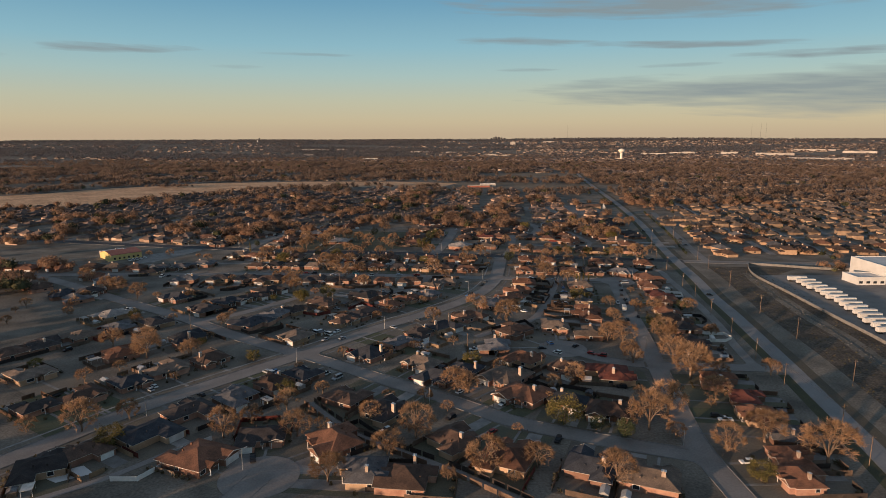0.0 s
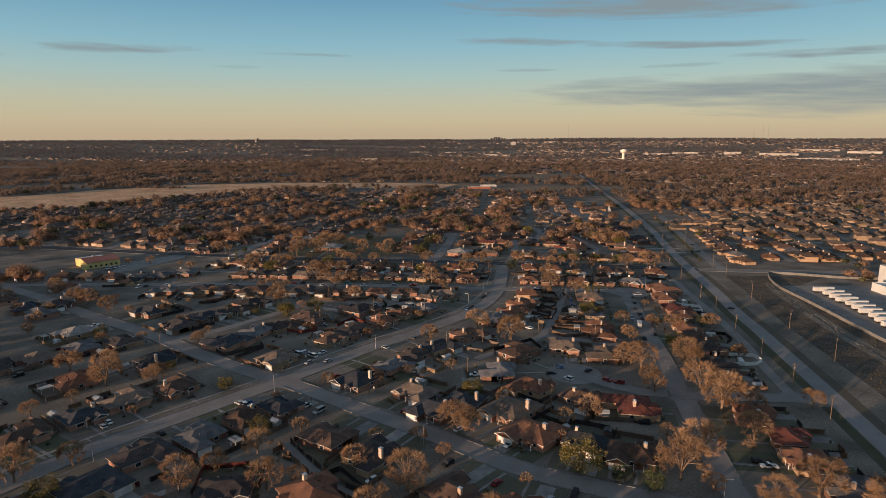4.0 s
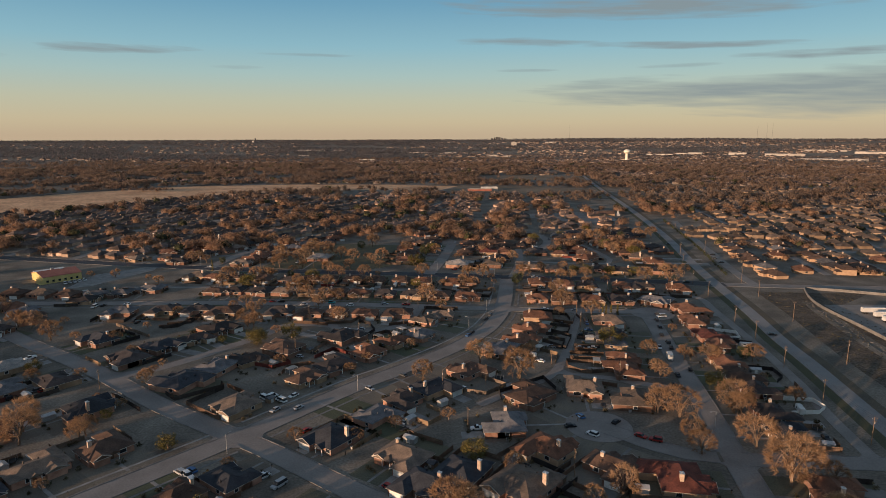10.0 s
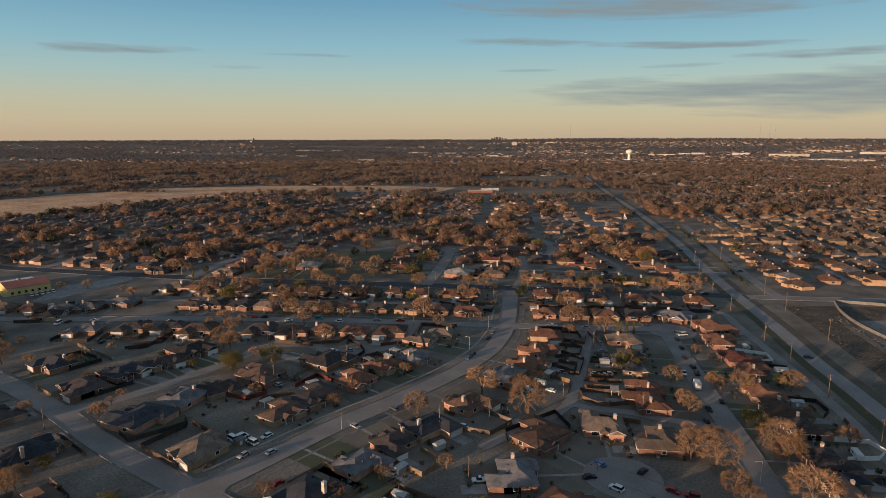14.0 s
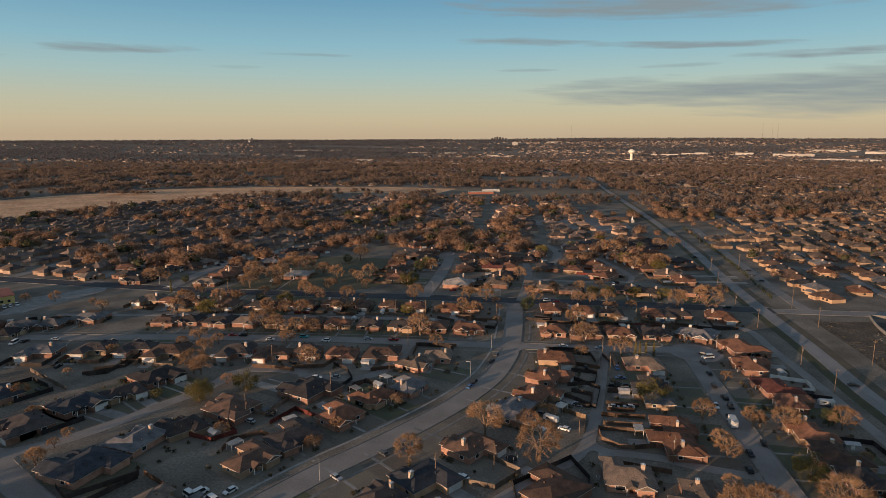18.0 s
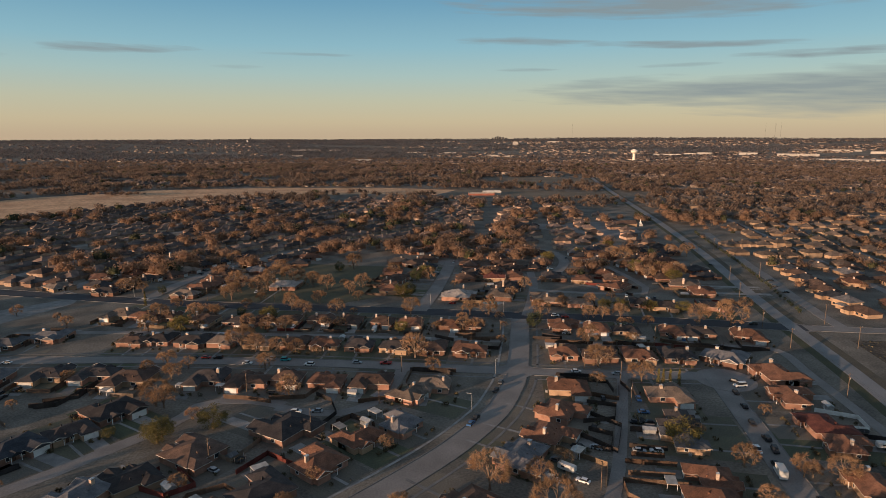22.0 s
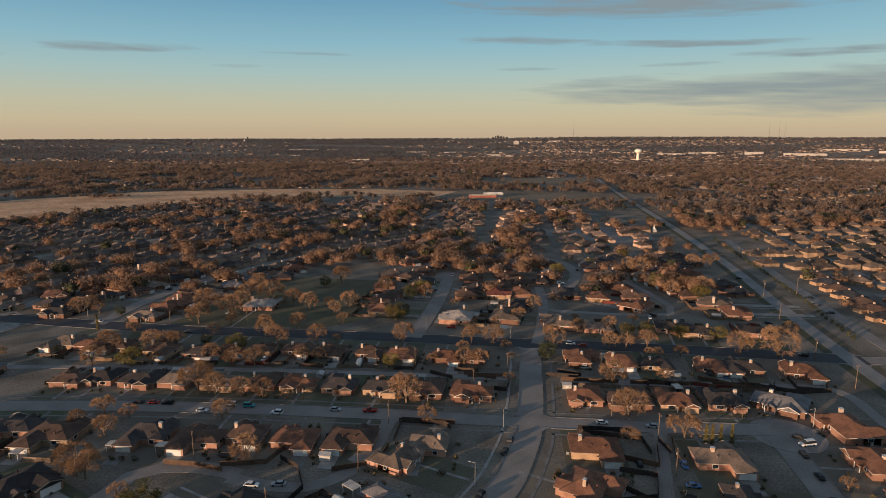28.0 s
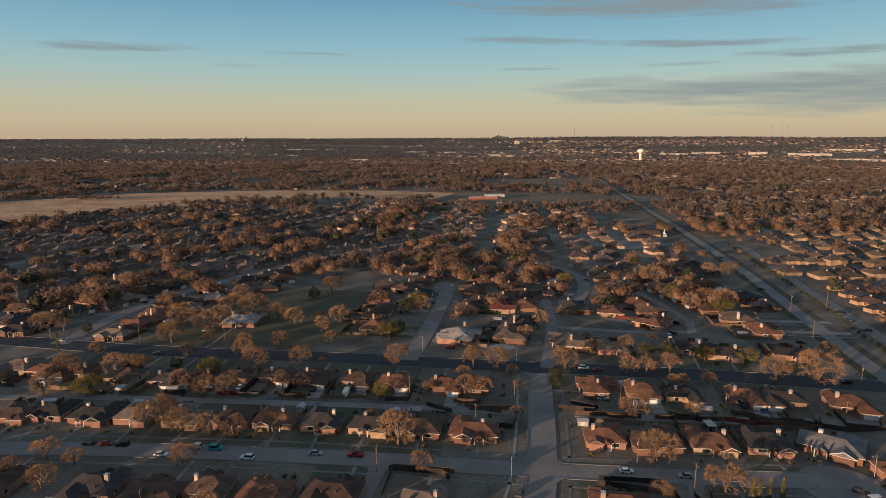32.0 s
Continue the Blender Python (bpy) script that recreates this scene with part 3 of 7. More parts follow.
def house_model(plan, mirrored, walls, roof_key, low=False):
    """One ranch house, front towards -y, with its parts; low: an older one with a flatter roof and no chimney."""
    slope = 0.36 if low else 0.48
    main, wing, gabled, garage, porch, chim, second, peaked = PLANS[plan]
    s = -1 if mirrored else 1

    def fx(b):
        return (b[0], b[1], b[2], b[3]) if s > 0 else (-b[1], -b[0], b[2], b[3])
    main, wing, second = fx(main), fx(wing), fx(second)
    root = new("house")
    bm = bmesh.new()
    box(bm, *main, 0, 2.7)
    box(bm, wing[0], wing[1], wing[2], wing[3], 0, 2.702)
    front = wing[2] < main[2]
    box(bm, *second, 0, 2.698)
    for w, up in ((wing, gabled), (second, peaked)):      # gable triangles over the fronts
        if not up:
            continue
        mid = (w[0] + w[1]) / 2
        rise = (w[1] - w[0] + 1.0) / 2 * slope
        t = [bm.verts.new(v) for v in ((w[0], w[2], 2.6), (w[1], w[2], 2.6), (mid, w[2], 2.6 + rise))]
        u = [bm.verts.new((v.co.x, v.co.y + 0.2, v.co.z)) for v in t]
        bm.faces.new(t)
        bm.faces.new(u[::-1])
        for i in range(3):
            bm.faces.new((t[i], u[i], u[(i + 1) % 3], t[(i + 1) % 3]))
    part("wall", bm, walls, root)
    bm = bmesh.new()
    top = hip(bm, *main, 2.7, slope)
    mid_y = (main[2] + main[3]) / 2
    if front:
        hip(bm, wing[0], wing[1], wing[2], mid_y + 2.0, 2.705, slope, 0.5, ("lo",) if gabled else ())
    else:
        hip(bm, wing[0], wing[1], mid_y - 2.0, wing[3], 2.705, slope)
    if second[2] < main[2]:
        hip(bm, second[0], second[1], second[2], mid_y + 0.5, 2.712, slope, 0.45, ("lo",) if peaked else ())
    else:
        hip(bm, second[0], second[1], mid_y - 0.5, second[3], 2.712, slope, 0.45)
    for u, v in ((s * 2.2, main[3] - 1.6), (s * -1.4, main[3] - 2.2)):
        box(bm, u - 0.2, u + 0.2, v - 0.2, v + 0.2, 2.9, 4.3)
    roof = part("roof", bm, M_ROOF, root)
    cx, cy = s * chim[0], chim[1]
    if not low:
        bm = bmesh.new()
        box(bm, cx - 0.55, cx + 0.55, cy - 0.45, cy + 0.45, 2.7, top + 0.8)
        stack = part("chimney", bm, M_CHIM, root)
        bm = bmesh.new()
        box(bm, cx - 0.65, cx + 0.65, cy - 0.55, cy + 0.55, top + 0.8, top + 0.92)
        cone(bm, cx, cy, top + 0.92, top + 1.2, 0.2, 0.2, 8)
        part("chimney_cap", bm, M_METAL, stack)
    bm = bmesh.new()
    if garage is not None:
        g = s * garage
        for k in range(4):
            box(bm, g - 2.4, g + 2.4, wing[2] - 0.06 + 0.01 * (k % 2), wing[2] + 0.02, 0.05 + k * 0.53, 0.05 + k * 0.53 + 0.515)
    else:
        g = (wing[0] + wing[1]) / 2
        for k in range(4):
            box(bm, g - 2.4, g + 2.4, wing[3] - 0.02, wing[3] + 0.06 - 0.01 * (k % 2), 0.05 + k * 0.53, 0.05 + k * 0.53 + 0.515)
    part("garage_door", bm, M_DOOR, root)
    bm = bmesh.new()
    px = s * porch
    box(bm, px - 0.5, px + 0.5, main[2] - 0.06, main[2] + 0.02, 0.05, 2.1)
    part("front_door", bm, M_WOODDOOR, root)
    bm = bmesh.new()
    box(bm, px - 1.6, px + 1.6, main[2] - 1.6, main[2], 0, 0.12)
    part("porch_step", bm, M_DRIVE, root)
    bm = bmesh.new()
    hip(bm, px - 1.5, px + 1.5, main[2] - 1.5, main[2] + 2.4, 2.69, 0.5, 0.3, ("lo",) if plan != 0 else ())
    part("porch_roof", bm, M_ROOF, root)
    for u in (px - 1.45, px + 1.45):
        bm = bmesh.new()
        box(bm, u - 0.09, u + 0.09, main[2] - 1.55, main[2] - 1.37, 0.12, 2.58)
        part("porch_post", bm, M_TRIM, root)
    bm = bmesh.new()
    for w, up in ((main, False), (wing, gabled), (second, peaked)):      # eaves boards, and rakes on the gables
        x0, x1, y0, y1 = w[0] - 0.52, w[1] + 0.52, w[2] - 0.52, w[3] + 0.52
        if w is not main and w[2] < main[2]:
            y1 = main[2] - 0.4
        if w is not main and w[3] > main[3]:
            y0 = main[3] + 0.4
        box(bm, x0, x1, y0, y1, 2.47, 2.60)
        if up:
            mid, rise = (x0 + x1) / 2, (x1 - x0) / 2 * slope
            for a in (x0, x1):
                lower, upper = [(a, y0 - 0.03, 2.52 + d) for d in (0, 0.24)], [(mid, y0 - 0.03, 2.52 + rise + d) for d in (0, 0.24)]
                f = [bm.verts.new(v) for v in (lower[0], upper[0], upper[1], lower[1])]
                k = [bm.verts.new((v.co.x, v.co.y + 0.06, v.co.z)) for v in f]
                bm.faces.new(f)
                bm.faces.new(k[::-1])
                for j in range(4):
                    bm.faces.new((f[j], k[j], k[(j + 1) % 4], f[(j + 1) % 4]))
    part("fascia", bm, M_FASCIA, root)
    house_window(px - s * 2.6, main[2], 0.8, 1.7, 1.2, 0, -1, root)
    house_window(px + s * 1.7, main[2], 0.8, 0.9, 1.3, 0, -1, root)
    if garage is None:
        house_window(s * -3.5, main[2], 0.8, 1.7, 1.2, 0, -1, root)
    house_window(main[0], 1.5, 0.9, 1.3, 1.1, -1, 0, root)
    house_window(main[1], 2.0, 0.9, 1.3, 1.1, 1, 0, root)
    house_window(s * 3.0, main[3], 0.7, 1.6, 1.3, 0, 1, root)
    roof.color = ROOFS[roof_key]
    return root


HOUSES = {}
HOUSES["cross"] = [ (-246, 412, 67, "d", 24), (-202, 358, 146, "l", 24), (-197, 319, 146, "t", 54), (-185, 333, 146, "g", 35), (-179, 398, 326, "k", 21), (-169, 342, 142,
    "d", 19), (-162, 292, 142, "o", 54), (-150, 371, 325, "d", 16), (-138, 315, 142, "k", 21), (-80, 318, 327, "t", 15), (-65, 264, 143, "k", 21), (-41, 239, 147, "b",
    27), (-37, 291, 323, "k", 17), (-23, 227, 147, "d", 28), (-10, 278, 327, "t", 22), (-2, 261, 327, "k", 12), (9, 268, 327, "k", 25), (22, 191, 156, "o", 29), (28, 261,
    317, "t", 30), (34, 242, 317, "o", 21), (49, 185, 158, "k", 24), (52, 236, 336, "k", 24), (66, 178, 158, "t", 24) ]
HOUSES["cross"] += [ (66, 227, 338, "b", 21) ]
HOUSES["lane"] = [ (-141, 388, 63, "k", 31), (-129, 400, 49, "d", 29), (-122, 417, 58, "d", 34), (-112, 342, 250, "k", 12), (-102, 359, 250, "g", 15), (-91, 369, 229,
    "d", 20), (-78, 385, 238, "b", 20), (-51, 403, 240, "d", 33) ]
HOUSES["elm"] = [ (-233, 491, 30, "g", 15), (-232, 477, 95, "d", 6), (-218, 494, 0, "g", 16), (-203, 505, 0, "g", 27), (-195, 450, 180, "g", 28), (-170, 454, 180, "d",
    24), (-155, 499, 0, "b", 22), (-149, 455, 180, "d", 23), (-142, 501, 356, "d", 24), (-131, 450, 176, "b", 26), (-124, 498, 356, "d", 22), (-108, 498, 356, "t", 23),
    (-97, 450, 176, "d", 24), (-88, 496, 356, "t", 22), (-78, 447, 176, "b", 27), (-70, 496, 356, "b", 23), (-62, 450, 176, "b", 22), (-54, 494, 356, "o", 23), (-44, 447,
    176, "o", 24), (-36, 493, 356, "d", 22), (-24, 447, 173, "b", 23), (-17, 490, 353, "d", 21), (1, 488, 353, "b", 21), (3, 442, 173, "t", 25) ]
HOUSES["elm"] += [ (20, 485, 353, "o", 21), (60, 440, 174, "o", 21), (66, 481, 354, "o", 21), (83, 478, 354, "b", 20), (100, 433, 176, "t", 24), (102, 477, 356, "o", 20),
    (121, 477, 356, "d", 21), (142, 474, 324, "g", 24), (156, 454, 268, "o", 28) ]
HOUSES["main"] = [ (-188, 264, 57, "t", 71), (-164, 230, 57, "d", 32), (-151, 240, 57, "b", 27), (-138, 255, 52, "k", 25), (-133, 185, 205, "d", 21), (-129, 270, 52, "t",
    27), (-125, 195, 237, "b", 20), (-114, 283, 52, "b", 23), (-109, 208, 237, "k", 26), (-102, 227, 232, "d", 22), (-87, 240, 232, "g", 25), (-76, 255, 232, "b", 24),
    (-58, 346, 55, "b", 14), (-48, 361, 44, "d", 17), (-34, 378, 50, "o", 20), (-23, 309, 235, "g", 36), (-22, 395, 50, "o", 22), (-13, 323, 224, "d", 35), (-9, 406, 50,
    "g", 18), (-6, 433, 61, "t", 30), (-1, 335, 224, "k", 34), (15, 355, 230, "b", 32), (24, 527, 83, "b", 25), (33, 383, 236, "g", 29) ]
HOUSES["main"] += [ (44, 398, 241, "o", 31), (52, 417, 241, "o", 28), (73, 525, 263, "o", 24) ]
HOUSES["cul"] = [ (28, 302, 93, "g", 32), (40, 284, 135, "o", 28), (40, 327, 41, "b", 31), (59, 272, 138, "b", 24), (64, 335, 353, "t", 32) ]
HOUSES["east"] = [ (78, 264, 81, "r", 21), (83, 324, 82, "t", 24), (88, 355, 82, "o", 24), (92, 369, 78, "o", 23), (93, 394, 78, "g", 27), (96, 409, 83, "d", 27), (114,
    178, 272, "o", 23), (118, 191, 272, "o", 27), (122, 223, 261, "o", 29), (122, 257, 261, "o", 24), (126, 207, 261, "g", 36), (126, 239, 261, "r", 30), (128, 295, 262,
    "k", 25), (132, 311, 262, "d", 26), (137, 334, 262, "d", 28), (137, 349, 262, "b", 25), (138, 365, 258, "o", 23), (146, 390, 258, "o", 26), (147, 405, 263, "r", 24),
    (149, 430, 263, "o", 23) ]
HOUSES["dark"] = [ (-263, 613, 56, "t", 44), (-250, 641, 24, "o", 58), (-224, 600, 351, "d", 12), (-224, 625, 355, "b", 37), (-186, 547, 171, "t", 34), (-172, 544, 171,
    "o", 34), (-167, 593, 351, "t", 15), (-156, 542, 171, "b", 34), (-132, 537, 173, "b", 35), (-112, 533, 174, "d", 37), (-106, 617, 354, "l", 47), (-98, 535, 174, "b",
    33), (-83, 537, 174, "b", 30), (-64, 537, 174, "b", 28), (-47, 535, 174, "b", 28), (-28, 533, 173, "b", 28), (-12, 531, 173, "o", 28), (10, 527, 173, "o", 29), (92,
    521, 174, "o", 26), (94, 572, 354, "t", 26), (107, 517, 174, "d", 28), (132, 515, 168, "o", 25) ]
HOUSES["dark"] += [ (133, 572, 348, "d", 31), (146, 513, 168, "d", 24), (146, 564, 348, "d", 26), (170, 508, 168, "o", 24), (178, 564, 348, "d", 33) ]
HOUSES["n14"] = [ (44, 593, 76, "t", 24), (44, 645, 85, "r", 30), (52, 614, 82, "d", 18), (74, 581, 256, "t", 9) ]
HOUSES["n13"] = [ (-32, 629, 82, "b", 35), (-29, 606, 81, "o", 29), (-27, 641, 82, "b", 32), (-16, 693, 47, "b", 35), (17, 590, 261, "l", 19), (30, 658, 262, "d", 22) ]
HOUSES["hway"] = [ (180, 621, 84, "t", 59), (183, 600, 84, "o", 54) ]
HOUSES["n16"] = [ (89, 645, 86, "d", 11), (112, 637, 255, "o", 13), (130, 614, 229, "o", 40), (135, 698, 249, "t", 24) ]
HOUSES["park"] = [ (-294, 722, 71, "d", 139), (-247, 682, 71, "d", 81), (-238, 693, 71, "b", 77), (-224, 716, 70, "d", 70), (-214, 658, 71, "o", 42), (-213, 637, 75, "d",
    35), (-163, 614, 255, "o", 20), (-161, 629, 251, "o", 17), (-160, 654, 251, "b", 9), (-149, 688, 238, "o", 9) ]
HOUSES["culs"] = [ (-83, 191, 68, "o", 22), (-66, 206, 9, "d", 23), (-39, 202, 309, "o", 29), (-25, 182, 268, "g", 37), (-12, 178, 264, "b", 50) ]
HOUSES["infill"] = [ (-218, 292, 146, "b", 40), (-209, 304, 146, "d", 40), (4, 203, 137, "b", 29) ]

rng = random.Random(7)
PLACED = []      # x, y, rot of every near house
YARD_TINTS = [(0.138, 0.123, 0.101, 1), (0.108, 0.104, 0.076, 1), (0.17, 0.15, 0.122, 1), (0.088, 0.096, 0.062, 1), (0.165, 0.147, 0.122, 1), (0.115, 0.112, 0.08, 1), (0.14, 0.121, 0.1, 1)]
for street, rows in HOUSES.items():
    for x, y, rot, roof_key, gap in rows:
        PLACED.append((x, y, rot, roof_key, gap, street))


def fence_panel(count=12):
    """A run of board fence: boards in relief, uneven tops, all nailed into one piece."""
    bm = bmesh.new()
    rows = []
    for i in range(count):
        w = 5.0 / 12
        h = 1.8 + 0.04 * ((i * 7) % 3)
        d = 0.03 if i % 2 else 0.0
        for x in (i * w, (i + 1) * w):
            rows.append([bm.verts.new(v) for v in ((x, -0.02 - d, 0), (x, -0.02 - d, h), (x, 0.04 - d, h), (x, 0.04 - d, 0))])
    for a, c in zip(rows, rows[1:]):
        for k in range(3):
            bm.faces.new((a[k], a[k + 1], c[k + 1], c[k]))
    bm.faces.new(rows[0])
    bm.faces.new(rows[-1][::-1])
    me = bpy.data.meshes.new("fence_panel")
    bm.to_mesh(me)
    bm.free()
    me.materials.append(M_FENCE)
    return me


PANEL = fence_panel()
LONG_PANEL = fence_panel(36)
NEAR = np.array([(p[0], p[1]) for p in PLACED])


def house_scale(i):
    """Houses fill the width of their lots: broader where the next one stands farther off."""
    d = np.hypot(NEAR[:, 0] - NEAR[i, 0], NEAR[:, 1] - NEAR[i, 1])
    d[i] = 1e6
    return min(1.13, max(0.97, float(d.min()) / 17.0))


def clear_of_houses(x, y, own, r=9.0):
    d = np.hypot(NEAR[:, 0] - x, NEAR[:, 1] - y)
    d[own] = 1e6
    return d.min() > r


def lot_pieces(i, x, y, rot, gap, street):
    """The lawn, driveway, walk and back fence of one lot."""
    m = pose(x, y, 0, 0, 0, rot)
    front = gap - 5.2
    back = 16.6
    half = 8.3 * house_scale(i) + 0.9
    corners = [m @ Vector(c) for c in ((-half, -front + 0.4, 0), (half, -front + 0.4, 0), (half, back, 0), (-half, back, 0))]
    bm = bmesh.new()
    bm.faces.new([bm.verts.new((c.x, c.y, 0.006 + 0.0011 * (i % 17))) for c in corners])
    lawn = tagged(part("lawn", bm, M_YARD), "patchy dormant lawn round a house", "lawn", kind="structure")
    lawn.color = rng.choice(YARD_TINTS)
    return m, front, back, half


FENCE_COLOURS = [((0.13, 0.085, 0.06, 1), "weathered brown cedar"), ((0.05, 0.04, 0.035, 1), "dark-stained timber"), ((0.17, 0.13, 0.10, 1), "greyed timber"), ((0.10, 0.062, 0.042, 1), "brown cedar"),
                 ((0.03, 0.026, 0.026, 1), "blackish timber"), ((0.20, 0.14, 0.09, 1), "pale tan cedar"), ((0.115, 0.08, 0.06, 1), "weathered brown cedar"), ((0.13, 0.035, 0.028, 1), "red-stained timber")]
drive_n = 0
fence_n = 0
for i, (x, y, rot, roof_key, gap, street) in enumerate(PLACED):
    rear = street in ("elm", "dark", "main", "cul", "east")
    plan = (2, 4, 5, 4, 2, 5, 5)[i % 7] if rear else rng.choice((0, 1, 3))
    low = x < -40 and y < 470 and i % 4 != 0 or i % 7 == 3
    key = (plan, rng.random() < 0.5, i % 4 == 1, low)
    big = house_scale(i)
    place = pose(x, y, 0, 0, 0, rot) @ Matrix.Diagonal((big, big, 1.0 + 0.5 * (big - 1.0), 1.0))
    if key not in house_models:
        house_models[key] = house_model(key[0], key[1], M_TANWALL if key[2] else M_BRICK if plan != 3 else M_SIDING if i % 2 else M_BRICK, roof_key, low)
        house = house_models[key]
        house.matrix_world = place
    else:
        house = copy_thing(house_models[key], place)
    for c in house.children:
        if c.name.startswith(("roof", "porch_roof")):
            c.color = ROOFS[roof_key]
    wall_word = "tan brick" if key[2] else "red brick"
    tagged(house, "single-storey %s house with a %s shingle roof%s" % (wall_word, ROOF_WORD[roof_key], "" if low else " and chimney"), "house", "houses along the streets")
    m, front, back, half = lot_pieces(i, x, y, rot, gap, street)
    main, wing, gabled, garage, porch, chim, second, peaked = PLANS[plan]
    s = -1 if key[1] else 1
    bm = bmesh.new()
    z = 0.032 + 0.0009 * (i % 11)
    if garage is not None and front > 9:
        box(bm, s * garage - 2.6, s * garage + 2.6, -front + 0.5, wing[2], -0.05, z)
        box(bm, s * porch - 0.5, s * porch + 0.5, -front + 0.5, main[2] - 1.6, -0.05, z)
    else:
        box(bm, s * porch - 0.6, s * porch + 0.6, -max(front, 6) + 0.5, main[2] - 1.6, -0.05, z)
        if garage is None:
            g = s * big * (wing[0] + wing[1]) / 2
            box(bm, g - 2.6, g + 2.6, big * wing[3], big * wing[3] + 8.0, -0.05, z)
    drive = part("driveway", bm, M_DRIVE)
    drive.matrix_world = m
    tagged(drive, "pale concrete driveway up to a house", "driveway", kind="structure")
    # back fence, three sides
    if y > 660 or 300 < y < 446 and -150 < x < 165 or 446 <= y < 535 and -125 < x < 182:
        continue
    fence = new("fence")
    fence_colour, fence_word = FENCE_COLOURS[(i * 5 + i // 7) % len(FENCE_COLOURS)]
    fence.matrix_world = m
    runs = [((-half + 0.3, 1.0), 90, 3), ((half - 0.3, 1.0), 90, 3), ((-half + 0.3, back - 0.3), 0, 3), ((-half + 0.3, 1.2), 0, 0)]
    count = 0
    for (fx0, fy0), ang, k in runs:
        good = []
        for j in range(k):
            lx = fx0 + (5.0 * j if ang == 0 else 0)
            ly = fy0 + (5.0 * j if ang == 90 else 0)
            mid = m @ Vector((lx + (2.5 if ang == 0 else 0), ly + (2.5 if ang == 90 else 0), 0))
            end = m @ Vector((lx + (5 if ang == 0 else 0), ly + (5 if ang == 90 else 0), 0))
            if ang == 0 and garage is None and abs(lx + 2.5 - s * big * (PLANS[plan][1][0] + PLANS[plan][1][1]) / 2) < 4.0:
                continue
            if road_gap(mid.x, mid.y) < 1.3 or road_gap(end.x, end.y) < 0.6 or not clear_of_houses(mid.x, mid.y, i, 7.6):
                continue
            good.append((lx, ly))
        if len(good) == 3:
            good, panel_mesh = good[:1], LONG_PANEL
        else:
            panel_mesh = PANEL
        for lx, ly in good:
            ob = new("panel", panel_mesh)
            ob.parent = fence
            ob.color = fence_colour
            ob.matrix_local = pose(lx, ly, 0, 0, 0, ang)
            count += 1
    if count:
        tagged(fence, "%s board fence round a back yard" % fence_word, "fence", "back yard fences")
    else:
        bpy.data.objects.remove(fence)


# ---- trees ----
def tree_mesh_bare(seed, H):
    """A bare shade tree: short trunk, limbs that fan up and out to a rounded crown, fine twigs at their ends."""
    r = np.random.RandomState(seed)
    tv, tf, cv, cf = [], [], [], []
    heart = np.array((0, 0, 0.50 * H))
    lobes = r.normal(size=(7, 3))
    lobes /= np.linalg.norm(lobes, axis=1)[:, None]

    def tube(p, q, r0, r1):
        d = q - p
        d /= np.linalg.norm(d) + 1e-9
        a = np.cross(d, (0.3, 0.8, 0.5))
        a /= np.linalg.norm(a)
        b = np.cross(d, a)
        k = len(tv)
        for c, rad in ((p, r0), (q, r1)):
            for j in range(3):
                t = j * math.pi / 1.5
                tv.append(c + rad * (math.cos(t) * a + math.sin(t) * b))
        for j in range(3):
            tf.append((k + j, k + (j + 1) % 3, k + 3 + (j + 1) % 3, k + 3 + j))

    def limb(p, q, r0, r1, rise):
        """A limb that leaves upwards and bends out to its end; gives points along it."""
        mid = (p + q) / 2 + np.array((0, 0, rise))
        tube(p, mid, r0, (r0 + r1) / 2)
        tube(mid, q, (r0 + r1) / 2, r1)
        return mid

    def crown(d, k):
        """The place at the share k of the way from the heart to the crown's outline."""
        d = d / np.linalg.norm(d)
        bulge = 0.86 + 0.30 * max(0.0, float((lobes @ d).max()) - 0.55)
        return heart + d * np.array((0.50, 0.50, 0.47)) * H * bulge * k

    def twig(p, d, length, w):
        a = np.cross(d, r.normal(size=3))
        a *= w / (np.linalg.norm(a) + 1e-9)
        k = len(cv)
        cv.extend((p - a, p + a, p + d * length))
        cf.append((k, k + 1, k + 2))

    fork = np.array((r.normal() * 0.02 * H, r.normal() * 0.02 * H, 0.17 * H))
    tube(np.zeros(3), fork, 0.032 * H, 0.026 * H)
    turn = r.uniform(0, 6.28)
    for i in range(7):
        a = turn + i * 0.9 + r.uniform(-0.25, 0.25)
        lift = (0.15, 0.5, 0.9, 0.3, 1.3, 0.0, 0.7)[i] + r.uniform(-0.1, 0.15)
        way = np.array((math.cos(a), math.sin(a), lift))
        end = crown(way, 0.42)
        mid = limb(fork, end, 0.016 * H, 0.009 * H, 0.05 * H)
        for j in range(6):
            d1 = way / np.linalg.norm(way) + r.normal(size=3) * 0.42
            start = end if j < 4 else mid
            tip = crown(d1, r.uniform(0.66, 0.80))
            limb(start, tip, 0.008 * H, 0.004 * H, 0.02 * H)
            for k in range(4):
                d2 = d1 / np.linalg.norm(d1) + r.normal(size=3) * 0.24
                last = crown(d2, r.uniform(0.82, 1.0))
                tube(tip, last, 0.004 * H, 0.0018 * H)
                grow = last - tip
                for _ in range(20):
                    g = (last - heart) / H + r.normal(size=3) * 0.28 + np.array((0, 0, 0.16))
                    g /= np.linalg.norm(g) + 1e-9
                    twig(tip + grow * r.uniform(0.1, 1.0), g, r.uniform(0.05, 0.13) * H, 0.0038 * H)
    return (tv, tf), (cv, cf)


